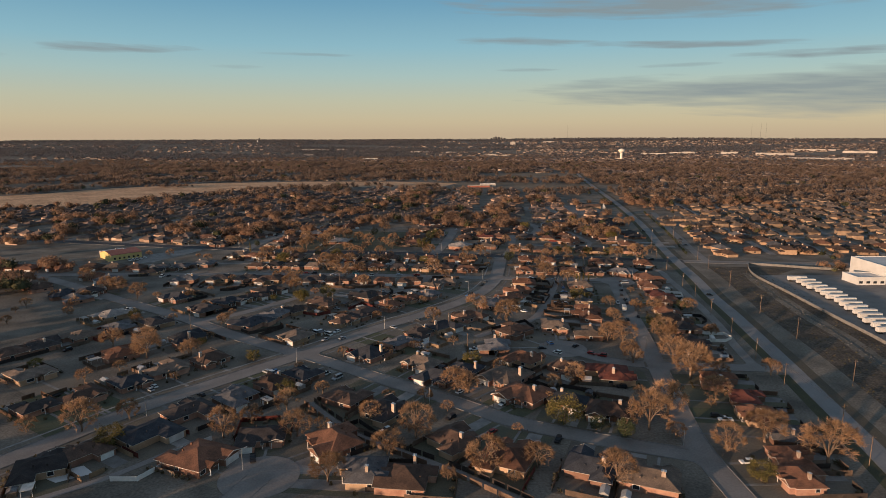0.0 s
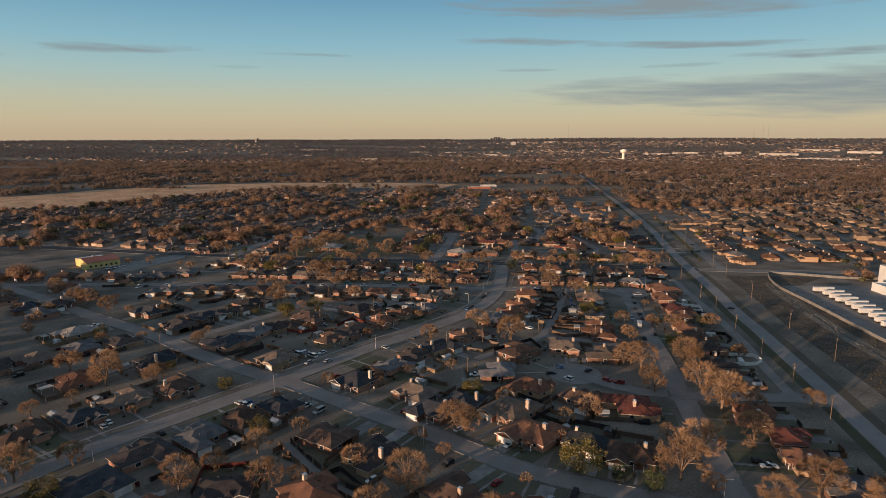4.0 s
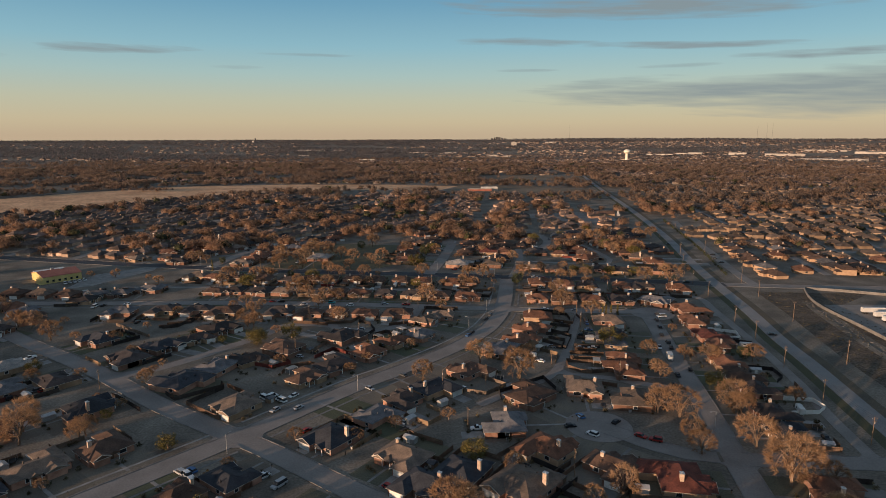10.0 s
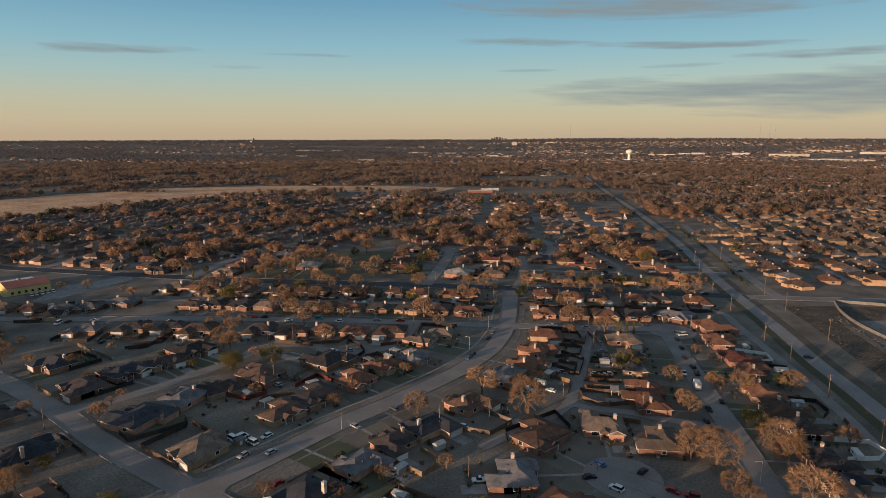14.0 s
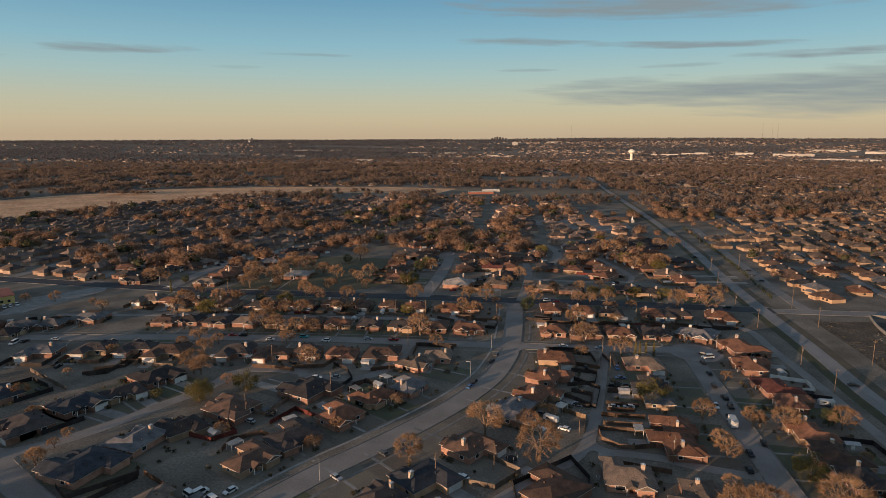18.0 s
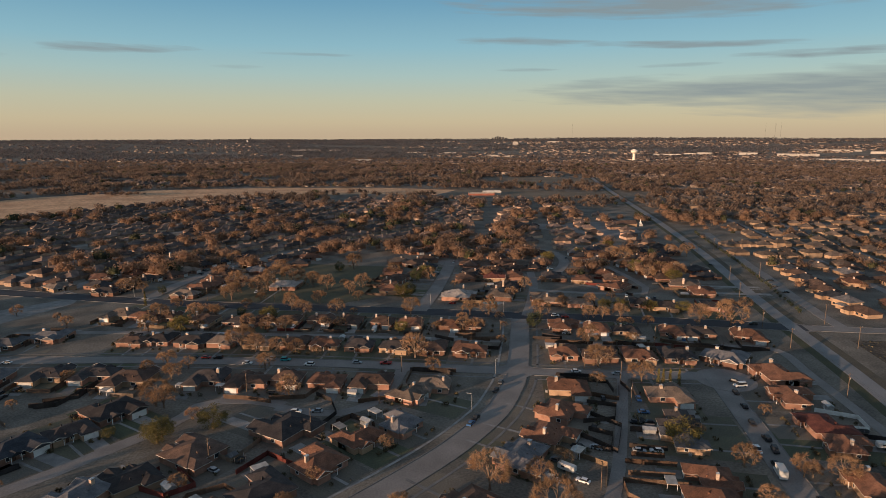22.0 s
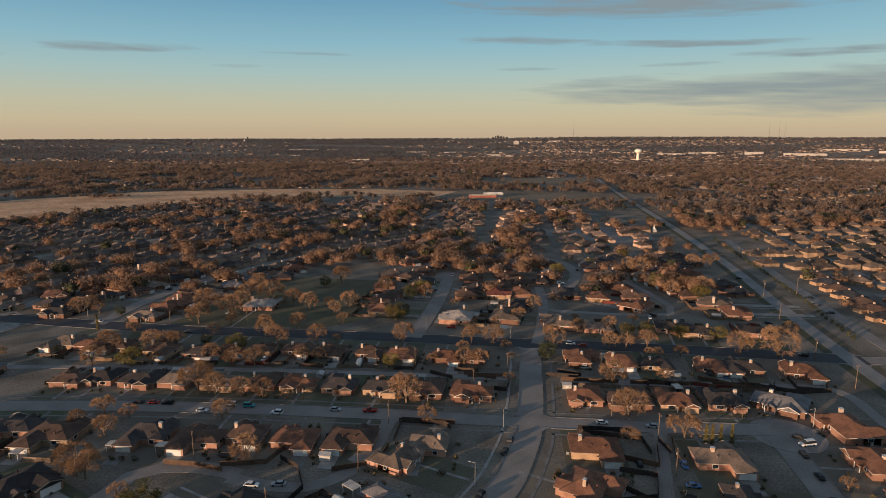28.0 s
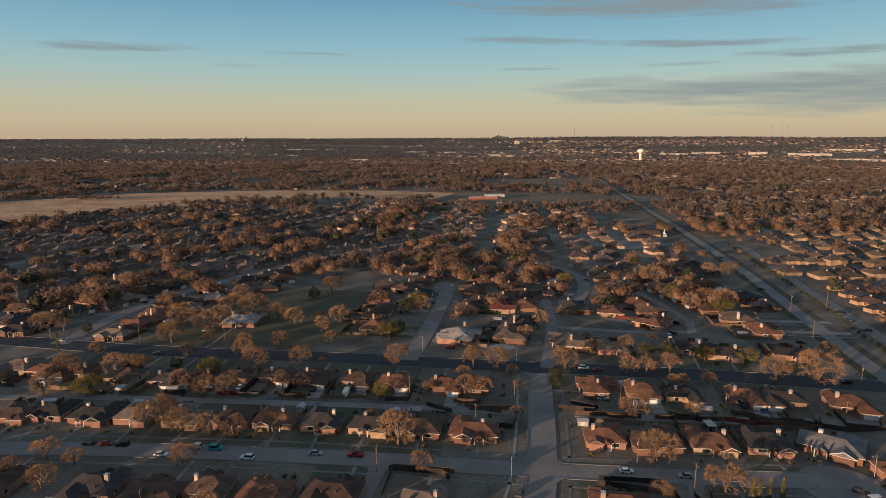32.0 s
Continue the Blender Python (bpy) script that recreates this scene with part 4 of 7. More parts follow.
def tree_mesh_leafy(seed, H, column=False):
    r = np.random.RandomState(seed)
    cv, cf = [], []
    bm = bmesh.new()
    cone(bm, 0, 0, 0, H * 0.45, H * 0.035, H * 0.02, 7)
    tv = [tuple(v.co) for v in bm.verts]
    bm.verts.index_update()
    tf = [tuple(v.index for v in f.verts) for f in bm.faces]
    bm.free()
    if column:
        clumps = [(np.array((r.normal() * 0.12, r.normal() * 0.12, H * (0.08 + 0.9 * t))), H * 0.085 * (1.15 - t) + 0.25) for t in np.linspace(0, 1, 16)]
    else:
        clumps = []
        for k in range(46):
            a = r.normal(size=3)
            a /= np.linalg.norm(a)
            clumps.append((np.array((a[0] * H * 0.37, a[1] * H * 0.37, H * 0.52 + a[2] * H * 0.33)) * r.uniform(0.78, 1.05), H * r.uniform(0.09, 0.16)))
    for c, rad in clumps:
        for _ in range(70):
            a = r.normal(size=3)
            p = c + a / np.linalg.norm(a) * rad * r.uniform(0.55, 1.1)
            u, v = r.normal(size=3), r.normal(size=3)
            u /= np.linalg.norm(u)
            v /= np.linalg.norm(v)
            k = len(cv)
            cv.extend((p - u * 0.16, p + v * 0.19, p + u * 0.16, p - v * 0.19))
            cf.append((k, k + 1, k + 2, k + 3))
    return (tv, tf), (cv, cf)


TREE_WORDS = {"b": "bare winter shade tree with russet twigs", "o": "rounded live oak with olive-gold leaves", "d": "dark green evergreen tree",
              "c": "slim golden columnar cypress tree beside a roof", "s": "small bare ornamental tree with copper twigs"}
tree_models = {}


def tree_model(kind, variant):
    H = 10.0
    if kind in "bs":
        trunk, crown = tree_mesh_bare(40 + variant + (10 if kind == "s" else 0), H)
        leaf = M_TWIG
    else:
        trunk, crown = tree_mesh_leafy(70 + variant + ord(kind), H, kind == "c")
        leaf = M_LEAF if kind in "oc" else M_DARKLEAF
    root = new("tree")
    raw_mesh("trunk", *trunk, M_BARK, root)
    raw_mesh("crown", *crown, leaf, root)
    return root


TREES = []
TREES_SOUTH = [ (-136, 213, "b", 9), (-123, 223, "b", 6), (-81, 208, "b", 8), (-74, 219, "b", 6), (-63, 230, "b", 7), (-54, 209, "b", 8), (-28, 221, "b", 6), (-10, 208,
    "b", 10), (-19, 193, "b", 8), (-37, 179, "b", 8), (-119, 202, "o", 7), (47, 219, "o", 9), (58, 214, "d", 6), (67, 208, "d", 7), (78, 214, "b", 11), (90, 228, "b",
    10), (86, 208, "b", 5), (100, 198, "b", 8), (117, 205, "b", 10), (130, 189, "b", 12), (103, 180, "o", 6), (28, 212, "s", 3), (14, 185, "b", 9), (32, 188, "b", 7),
    (59, 192, "d", 4), (56, 178, "b", 8) ]
TREES_CUL = [ (-153, 299, "b", 9), (-162, 260, "b", 5), (-128, 296, "b", 6), (-23, 240, "s", 4), (11, 248, "b", 7), (59, 258, "b", 7), (94, 294, "b", 6), (116, 269, "b",
    10), (152, 267, "b", 6), (127, 264, "b", 6), (-148, 289, "b", 10), (-128, 292, "b", 6), (-50, 292, "b", 4), (-28, 292, "s", 4), (93, 283, "b", 7), (113, 263, "b",
    12), (114, 287, "b", 10), (14, 279, "o", 6), (6, 247, "b", 9), (115, 241, "b", 8) ]
TREES_CURVE = [ (-174, 306, "b", 8), (120, 311, "b", 8), (-6, 348, "b", 7), (-95, 399, "o", 6), (-131, 348, "s", 4), (-131, 365, "s", 3), (-171, 399, "b", 5), (119, 315,
    "b", 10), (96, 311, "b", 10), (89, 315, "b", 8), (91, 393, "o", 8), (151, 373, "d", 7), (133, 370, "b", 7), (103, 357, "b", 5), (154, 370, "b", 7), (-95, 395, "o",
    7), (-75, 366, "b", 4), (-34, 370, "s", 4), (-40, 356, "s", 4), (-129, 344, "b", 5), (-131, 357, "s", 3), (21, 366, "b", 9), (37, 370, "b", 6), (38, 348, "b", 10),
    (106, 379, "b", 6), (122, 373, "b", 6), (122, 336, "o", 7), (102, 350, "s", 6), (125, 373, "s", 4) ]
TREES_ELM = [ (-240, 423, "b", 8), (-230, 420, "b", 8), (-208, 402, "b", 8), (-79, 406, "o", 7), (-105, 423, "b", 7), (-270, 451, "b", 8), (-109, 425, "b", 8), (-58, 434,
    "b", 7), (-114, 451, "b", 6), (-95, 488, "b", 10), (-88, 488, "b", 7), (-76, 485, "b", 6), (-67, 485, "b", 6), (-76, 464, "b", 6), (-124, 469, "b", 6), (-7, 479, "b",
    9), (2, 462, "b", 5), (82, 498, "b", 8), (80, 466, "b", 9), (94, 448, "b", 8), (37, 499, "s", 4), (100, 444, "c", 7), (102, 444, "c", 7), (105, 444, "c", 7), (109,
    444, "c", 7) ]
TREES_DARK = [ (-157, 519, "b", 7), (-139, 519, "o", 8), (-115, 549, "d", 6), (-96, 540, "o", 7), (-160, 540, "b", 8), (-104, 527, "b", 6), (-91, 520, "b", 7), (-81, 520,
    "b", 7), (-88, 563, "b", 7), (-78, 550, "b", 8), (-58, 553, "b", 7), (-13, 551, "b", 8), (-73, 576, "b", 7), (-184, 572, "c", 8), (-161, 566, "b", 5), (-140, 542,
    "b", 7), (-133, 542, "b", 7), (-128, 544, "b", 7), (-60, 527, "s", 5), (-52, 527, "s", 5), (3, 523, "s", 4), (-117, 566, "s", 5), (23, 551, "b", 7), (34, 549, "b",
    8), (65, 547, "b", 8), (93, 543, "b", 6), (101, 543, "b", 6), (112, 543, "b", 7), (155, 534, "b", 9), (172, 531, "b", 12) ]
TREES_DARK_EAST = [ (58, 528, "d", 9), (108, 563, "o", 6), (118, 563, "o", 6), (135, 560, "o", 6), (154, 557, "o", 6), (82, 568, "b", 6), (124, 530, "s", 5), (196, 563,
    "b", 6), (25, 521, "b", 6), (18, 521, "b", 6), (106, 500, "s", 5), (40, 542, "s", 4), (109, 531, "s", 4), (113, 531, "s", 4), (100, 571, "b", 6) ]
TREES_NORTH = [ (-87, 621, "b", 8), (-75, 613, "b", 8), (-58, 603, "b", 6), (-51, 618, "b", 8), (-133, 585, "b", 9), (-138, 611, "b", 10), (-102, 627, "b", 12), (-119,
    598, "b", 10), (-118, 614, "b", 9), (-119, 637, "b", 10), (-120, 662, "b", 9), (-16, 598, "d", 9), (-13, 637, "d", 10), (-20, 591, "o", 8), (-6, 653, "o", 8), (-186,
    601, "d", 6), (-32, 662, "b", 7), (-4, 641, "b", 7), (-66, 681, "b", 9), (-76, 671, "d", 8), (-213, 604, "b", 8), (-211, 614, "b", 7), (-171, 702, "b", 8), (-203,
    653, "b", 7), (-203, 810, "b", 9), (-113, 582, "s", 5), (64, 611, "b", 7), (52, 591, "b", 6), (183, 645, "b", 10), (175, 653, "b", 9) ]
TREES_NORTH_EAST = [ (178, 637, "o", 8), (162, 645, "b", 8), (96, 707, "o", 8), (160, 671, "o", 8), (191, 725, "d", 8), (164, 713, "b", 10), (153, 713, "b", 9), (225,
    731, "b", 9), (213, 737, "b", 8), (129, 737, "o", 6), (165, 771, "o", 7), (125, 681, "b", 5) ]
TREES = TREES_SOUTH + TREES_CUL + TREES_CURVE + TREES_ELM + TREES_DARK + TREES_DARK_EAST + TREES_NORTH + TREES_NORTH_EAST

extra = random.Random(21)
# the hedge row between the highway and the estate
for k in range(44):
    y = 556 + 7.2 * k
    TREES.append((float(np.interp(y, [541, 585, 623, 658, 695, 820, 900], [223, 232.5, 241, 249, 256.5, 279, 293])) + extra.uniform(-0.6, 0.6), y, "d", extra.uniform(2.0, 3.0)))
# bare street trees and yard trees that fill the blocks
tries = 0
while tries < 1600 and len(TREES) < 310:
    tries += 1
    x, y = extra.uniform(-280, 150), extra.uniform(170, 640)
    if abs(x) > 40 + y * 0.72 or road_gap(x, y) < 1.5 or not clear_of_houses(x, y, 0, 8.5):
        continue
    if min((x - t[0]) ** 2 + (y - t[1]) ** 2 for t in TREES) < 90:
        continue
    TREES.append((x, y, "s" if extra.random() < 0.6 else "b" if extra.random() < 0.8 else "o", extra.uniform(3.0, 5.5)))
for i, (x, y, kind, height) in enumerate(TREES):
    key = (kind, i % (5 if kind == "b" else 2))
    size = height * (1.35 if kind in "bs" else 1.4 if kind == "o" else 1.2) / 10.0
    place = pose(x, y, 0, 0, 0, (i * 67) % 360)
    if key not in tree_models:
        tree_models[key] = tree_model(*key)
        tree = tree_models[key]
        tree.matrix_world = place
    else:
        tree = copy_thing(tree_models[key], place)
    wide = size * (1.25 if kind in "bs" else 1.3 if kind == "o" else 1.0)
    tree.scale = (wide, wide, size * (1.0 if kind != "b" else extra.uniform(1.0, 1.18)))
    tagged(tree, TREE_WORDS[kind], "tree", "trees of the suburb")


# ---- vehicles ----
CAR_COLOURS = {"w": (0.72, 0.72, 0.70, 1), "s": (0.36, 0.37, 0.38, 1), "k": (0.018, 0.018, 0.02, 1), "g": (0.10, 0.105, 0.11, 1), "r": (0.28, 0.025, 0.02, 1),
               "b": (0.05, 0.13, 0.28, 1), "t": (0.04, 0.30, 0.32, 1)}
CAR_COLOUR_WORD = {"w": "white", "s": "silver", "k": "black", "g": "dark grey", "r": "red", "b": "blue", "t": "teal"}
CAR_SHAPES = {  # length, width, sill, belt, roof height, cabin from, cabin to, name
    "s": (4.6, 1.8, 0.25, 0.85, 1.42, -1.75, 1.05, "car"), "u": (4.8, 1.95, 0.3, 1.0, 1.78, -2.25, 1.1, "suv"), "p": (5.6, 1.98, 0.4, 1.05, 1.85, -0.5, 1.3, "pickup"),
    "v": (5.6, 2.05, 0.3, 1.15, 2.15, -2.7, 1.7, "van"), "t": (7.4, 2.3, 0.45, 1.3, 2.3, 2.0, 3.4, "box_truck")}
car_models = {}


def car_model(kind):
    """A vehicle along x, with body, glass, lamps and wheels."""
    L, W, sill, belt, top, c0, c1, name = CAR_SHAPES[kind]
    root = new(name)
    bm = bmesh.new()
    prof = [(-L / 2, sill + 0.1), (-L / 2, belt - 0.12), (-L / 2 + 0.15, belt), (L / 2 - 0.25, belt - 0.08), (L / 2, belt - 0.3), (L / 2, sill + 0.1), (L / 2 - 0.2, sill), (-L / 2 + 0.2, sill)]
    a = [bm.verts.new((x, -W / 2, z)) for x, z in prof]
    b = [bm.verts.new((x, W / 2, z)) for x, z in prof]
    bm.faces.new(a)
    bm.faces.new(b[::-1])
    for i in range(len(prof)):
        bm.faces.new((a[i], b[i], b[(i + 1) % len(prof)], a[(i + 1) % len(prof)]))
    # roof plate
    k = 0.32
    box(bm, c0 + k, c1 - 2 * k, -W / 2 + 0.2, W / 2 - 0.2, top - 0.07, top)
    if kind == "p":
        box(bm, -L / 2 + 0.1, c0 - 0.05, -W / 2 + 0.001, -W / 2 + 0.1, belt - 0.1, belt + 0.12)
        box(bm, -L / 2 + 0.1, c0 - 0.05, W / 2 - 0.1, W / 2 - 0.001, belt - 0.1, belt + 0.12)
    part("body", bm, M_CAR, root)
    bm = bmesh.new()
    lo = [(c0, -W / 2 + 0.06), (c1, -W / 2 + 0.06), (c1, W / 2 - 0.06), (c0, W / 2 - 0.06)]
    hi = [(c0 + k, -W / 2 + 0.2), (c1 - 2 * k, -W / 2 + 0.2), (c1 - 2 * k, W / 2 - 0.2), (c0 + k, W / 2 - 0.2)]
    p = [bm.verts.new((x, y, belt - 0.05)) for x, y in lo]
    q = [bm.verts.new((x, y, top - 0.06)) for x, y in hi]
    for i in range(4):
        bm.faces.new((p[i], p[(i + 1) % 4], q[(i + 1) % 4], q[i]))
    bm.faces.new(q)
    part("cabin_glass", bm, M_GLASS, root)
    if kind == "t":
        bm = bmesh.new()
        box(bm, -L / 2, 1.9, -1.2, 1.2, 0.95, 3.3)
        part("cargo_box", bm, M_WHITE, root)
    r = 0.33 if kind in "su" else 0.38
    for sx in (-L * 0.3, L * 0.31):
        for sy in (-W / 2 + 0.1, W / 2 - 0.1):
            bm = bmesh.new()
            bmesh.ops.create_cone(bm, cap_ends=True, segments=12, radius1=r, radius2=r, depth=0.22,
                                  matrix=Matrix.Translation((sx, sy, r)) @ Matrix.Rotation(math.pi / 2, 4, "X"))
            part("wheel", bm, M_TYRE, root)
    return root


CARS = []
CARS_SOUTH = [ (18.5, 212.1, 53, "sr"), (3.1, 223.6, 47, "uk"), (110.3, 221.7, 171, "pw"), (108.3, 224.9, 171, "uk"), (103.3, 190.2, 182, "uw"), (42, 205.7, 66, "uk"),
    (33.9, 202.8, 66, "ss"), (45.1, 193.2, 68, "ug"), (-65.4, 192.8, 289, "pk"), (-21.4, 213.8, 47, "sw") ]
CARS_CUL = [ (-82.6, 270.5, 142, "us"), (-79.2, 268.5, 142, "uw"), (-79.2, 271.7, 142, "sb"), (-47.7, 299.3, 233, "sr"), (-13.7, 262.1, 327, "sr"), (-127.8, 250.2, 322,
    "ss"), (-54.6, 268, 53, "uw"), (-48.3, 263.2, 53, "vs"), (58.4, 296.4, 138, "uw"), (75.7, 294.9, 138, "sr"), (80.3, 292.1, 152, "ur"), (78.9, 253.3, 351, "uk"),
    (142.7, 293.6, 266, "sk"), (7.4, 248.2, 227, "sw"), (24.8, 236.3, 227, "sw"), (-127.8, 253.9, 322, "sw"), (-103.4, 244.9, 142, "sk") ]
CARS_CURVE = [ (-200.6, 374.3, 56, "pw"), (-70.9, 327.2, 325, "vw"), (-63.9, 325.3, 325, "vw"), (-55, 318.7, 55, "ss"), (-28.5, 337.6, 134, "ss"), (-14.9, 352.6, 134,
    "sg"), (-11, 306.2, 233, "sw"), (-169.1, 335.5, 52, "sr"), (-172, 334.6, 52, "ug"), (-177.1, 327.2, 52, "uk"), (57.2, 311.1, 291, "sb"), (51.6, 302.9, 7, "sk"),
    (69.8, 306.2, 228, "sk"), (115.2, 374.3, 78, "tw"), (111, 352.2, 82, "sk"), (119.6, 359.5, 78, "sk"), (16.4, 300.9, 4, "pw"), (50.8, 370.4, 146, "sw"), (60.1, 391.1,
    151, "ss"), (-201.3, 303.8, 56, "ss"), (-194.1, 300, 52, "uk"), (-68.4, 376.7, 148, "ss"), (-59.9, 330.1, 55, "sw"), (41.4, 371, 140, "pw"), (115.6, 389.7, 78, "pw"),
    (122.9, 397.5, 83, "uk"), (121.5, 389.1, 78, "uk"), (74.6, 389.1, 348, "ss"), (80.5, 389.1, 348, "sw"), (105.8, 342, 82, "sk") ]
CARS_CURVE_EAST = [ (44.7, 382.7, 151, "sg"), (53.8, 392.3, 151, "sk"), (116.7, 379.7, 78, "sk"), (11.9, 337.8, 140, "sw") ]
CARS_ELM = [ (-220, 465.4, 90, "vw"), (185.3, 410.6, 348, "sk"), (29.2, 439.6, 72, "sk"), (32.2, 448.7, 72, "sg"), (19.3, 414.1, 61, "sk"), (17.2, 409.2, 61, "sb"), (136,
    449.5, 145, "sk"), (136, 444.5, 189, "vw"), (-202.3, 471.5, 0, "sw"), (-216.2, 468.6, 90, "sk"), (-51.4, 419.4, 179, "sw"), (-43.2, 419.9, 180, "ss"), (-180.1, 435.6,
    90, "sk"), (-176.5, 432.8, 90, "sk"), (-175.9, 440.3, 90, "sk"), (-126.8, 442.7, 86, "sg"), (123.9, 409.9, 83, "sk"), (127.8, 424, 83, "sk"), (130.7, 437.5, 83,
    "sk"), (72.9, 431.9, 84, "sk"), (87.5, 431, 86, "sb"), (85.7, 419, 353, "sb"), (84.7, 410.3, 353, "sk"), (79.9, 410.3, 353, "sk"), (-115.5, 478.9, 356, "sk"),
    (-109.3, 478.7, 356, "sr"), (-103.4, 478.1, 356, "uk"), (-86.9, 471.4, 356, "sw"), (-77.1, 476.5, 356, "us"), (-69.7, 475.5, 356, "ut") ]
CARS_ELM_EAST = [ (-56.9, 469.2, 356, "uw"), (-34.5, 472.2, 356, "ss"), (-20.7, 470.9, 353, "pr"), (68.1, 461, 354, "sw"), (86, 458.1, 356, "ss"), (150.3, 494.7, 78,
    "sk") ]
CARS_DARK = [ (-132.5, 568.5, 351, "sg"), (-46.1, 525, 83, "uk"), (-19.1, 522.3, 83, "ug"), (-16.5, 521.9, 83, "ub"), (-78.4, 527, 84, "sw"), (74.3, 549, 354, "uw"),
    (79.9, 546.7, 354, "sr"), (113.9, 508.8, 78, "sk"), (74.6, 515.9, 173, "uw"), (134.9, 505.4, 78, "sb"), (129.1, 508.8, 78, "sk"), (12.7, 576.7, 171, "ur"), (185.4,
    532.3, 348, "uk") ]
CARS_NORTH = [ (-122.8, 604.8, 264, "sw"), (-245.1, 651.8, 286, "vw"), (-191.2, 587.1, 351, "ss"), (-145.6, 727.8, 328, "sw"), (-156.5, 714.7, 328, "ss"), (-183.4, 660.6,
    341, "sk"), (-184.2, 672.6, 341, "sk"), (-275.7, 669.8, 301, "sw"), (-271.7, 694.8, 341, "ss"), (-267.1, 698, 341, "sw"), (3, 660.6, 82, "sg"), (-130.4, 711.3, 148,
    "ss"), (-114, 706.7, 148, "sg"), (93.4, 678.4, 356, "pw"), (162.5, 629.1, 170, "sg"), (169, 628.3, 170, "sk"), (130.7, 594.5, 258, "sw"), (148, 589.6, 258, "sg"),
    (243.8, 604.2, 174, "sk"), (246.2, 622.4, 174, "sg"), (251.5, 639.3, 174, "sk"), (115.2, 723, 269, "sg"), (73.4, 681.4, 282, "sk"), (15.7, 705.6, 260, "sw"), (195.4,
    584.2, 354, "sk"), (120.2, 623.8, 141, "sg"), (121.7, 620.2, 138, "sk"), (251.9, 805.1, 174, "sk"), (231.1, 694.8, 354, "sk") ]
CARS_HALL = [ (-277.2, 528.4, 130, "uw"), (-275.2, 530.6, 130, "uw"), (-273, 533.2, 130, "uw"), (-271, 536.1, 130, "uw"), (-268.9, 539.1, 130, "uw"), (-68.8, 328.9, 55,
    "vw"), (-64, 316.5, 60, "ss") ]
CARS = CARS_SOUTH + CARS_CUL + CARS_CURVE + CARS_CURVE_EAST + CARS_ELM + CARS_ELM_EAST + CARS_DARK + CARS_NORTH + CARS_HALL
for i, (x, y, rot, spec) in enumerate(CARS):
    kind, colour = spec
    gap = road_gap(x, y)
    z = 0.09 if gap < 0.3 else 0.045
    place = pose(x, y, z, 0, 0, rot + 180 * (i % 2) + (i * 37 % 7 - 3))
    if kind not in car_models:
        car_models[kind] = car_model(kind)
        car = car_models[kind]
        car.matrix_world = place
    else:
        car = copy_thing(car_models[kind], place)
    for c in car.children:
        if c.name.startswith("body"):
            c.color = CAR_COLOURS[colour]
    word = CAR_SHAPES[kind][7].replace("_", " ")
    tagged(car, "%s %s parked %s" % (CAR_COLOUR_WORD[colour], word, "at the kerb of the street" if gap < 0.5 else "on a driveway beside a house"), word, "parked vehicles")


# ---- the wider suburb, woods and distance ----
def inside(x, y, poly):
    hit = False
    for (x0, y0), (x1, y1) in zip(poly, poly[1:] + poly[:1]):
        if (y0 > y) != (y1 > y) and x < (x1 - x0) * (y - y0) / (y1 - y0) + x0:
            hit = not hit
    return hit


HALL_LOT = [(-390, 500), (-262, 497), (-228, 560), (-240, 600), (-390, 600)]
OPEN_LAND = (HALL_LOT, FIELD, SCRUB, PARK, YARD2, FALLOW, FALLOW_FAR)


def in_view(x, y, margin=60):
    return y > 100 and abs(x) < 0.80 * y + margin


def is_open(x, y):
    return any(inside(x, y, p) for p in OPEN_LAND)


far_rng = random.Random(5)
MID_HOUSES = []
# the estate's nearest houses; they front on the street beside the highway
ESTATE = [(262, 552, 281), (264, 570, 281), (267, 587, 280), (271, 604, 280), (275, 621, 280), (278, 638, 280), (281, 655, 280), (285, 673, 280), (289, 692, 280),
          (318, 640, 280), (322, 659, 100), (334, 673, 100), (338, 690, 280), (314, 727, 190), (335, 729, 190), (354, 727, 10), (296, 730, 190), (277, 742, 190), (370, 718, 100),
          (288, 784, 190), (303, 785, 10), (318, 780, 190), (334, 779, 10), (354, 785, 190), (361, 766, 10), (404, 775, 190)]


def row_along(line, side, spacing, offset, tan):
    n = normals(line)
    length = np.concatenate(([0], np.cumsum(np.linalg.norm(np.diff(line, axis=0), axis=1))))
    for s in np.arange(9.0, length[-1] - 5, spacing):
        s += far_rng.uniform(-2.5, 2.5)
        px, py = np.interp(s, length, line[:, 0]), np.interp(s, length, line[:, 1])
        nx, ny = np.interp(s, length, n[:, 0]), np.interp(s, length, n[:, 1])
        off = side * (offset + far_rng.uniform(-1.5, 2.5))
        x, y = px + nx * off, py + ny * off
        if y < 640 and -238 < x < 215:          # the near blocks have houses of their own
            continue
        if not in_view(x, y, 40) or is_open(x, y) or road_gap(x, y) < 7.5 or not clear_of_houses(x, y, 0, 15):
            continue
        if MID_HOUSES and min((x - h[0]) ** 2 + (y - h[1]) ** 2 for h in MID_HOUSES) < (215 if tan else 200):
            continue
        if far_rng.random() < (0.16 if tan else 0.06):
            continue
        MID_HOUSES.append((x, y, math.degrees(math.atan2(py - y, px - x)) + 90 + far_rng.uniform(-3, 3), tan))


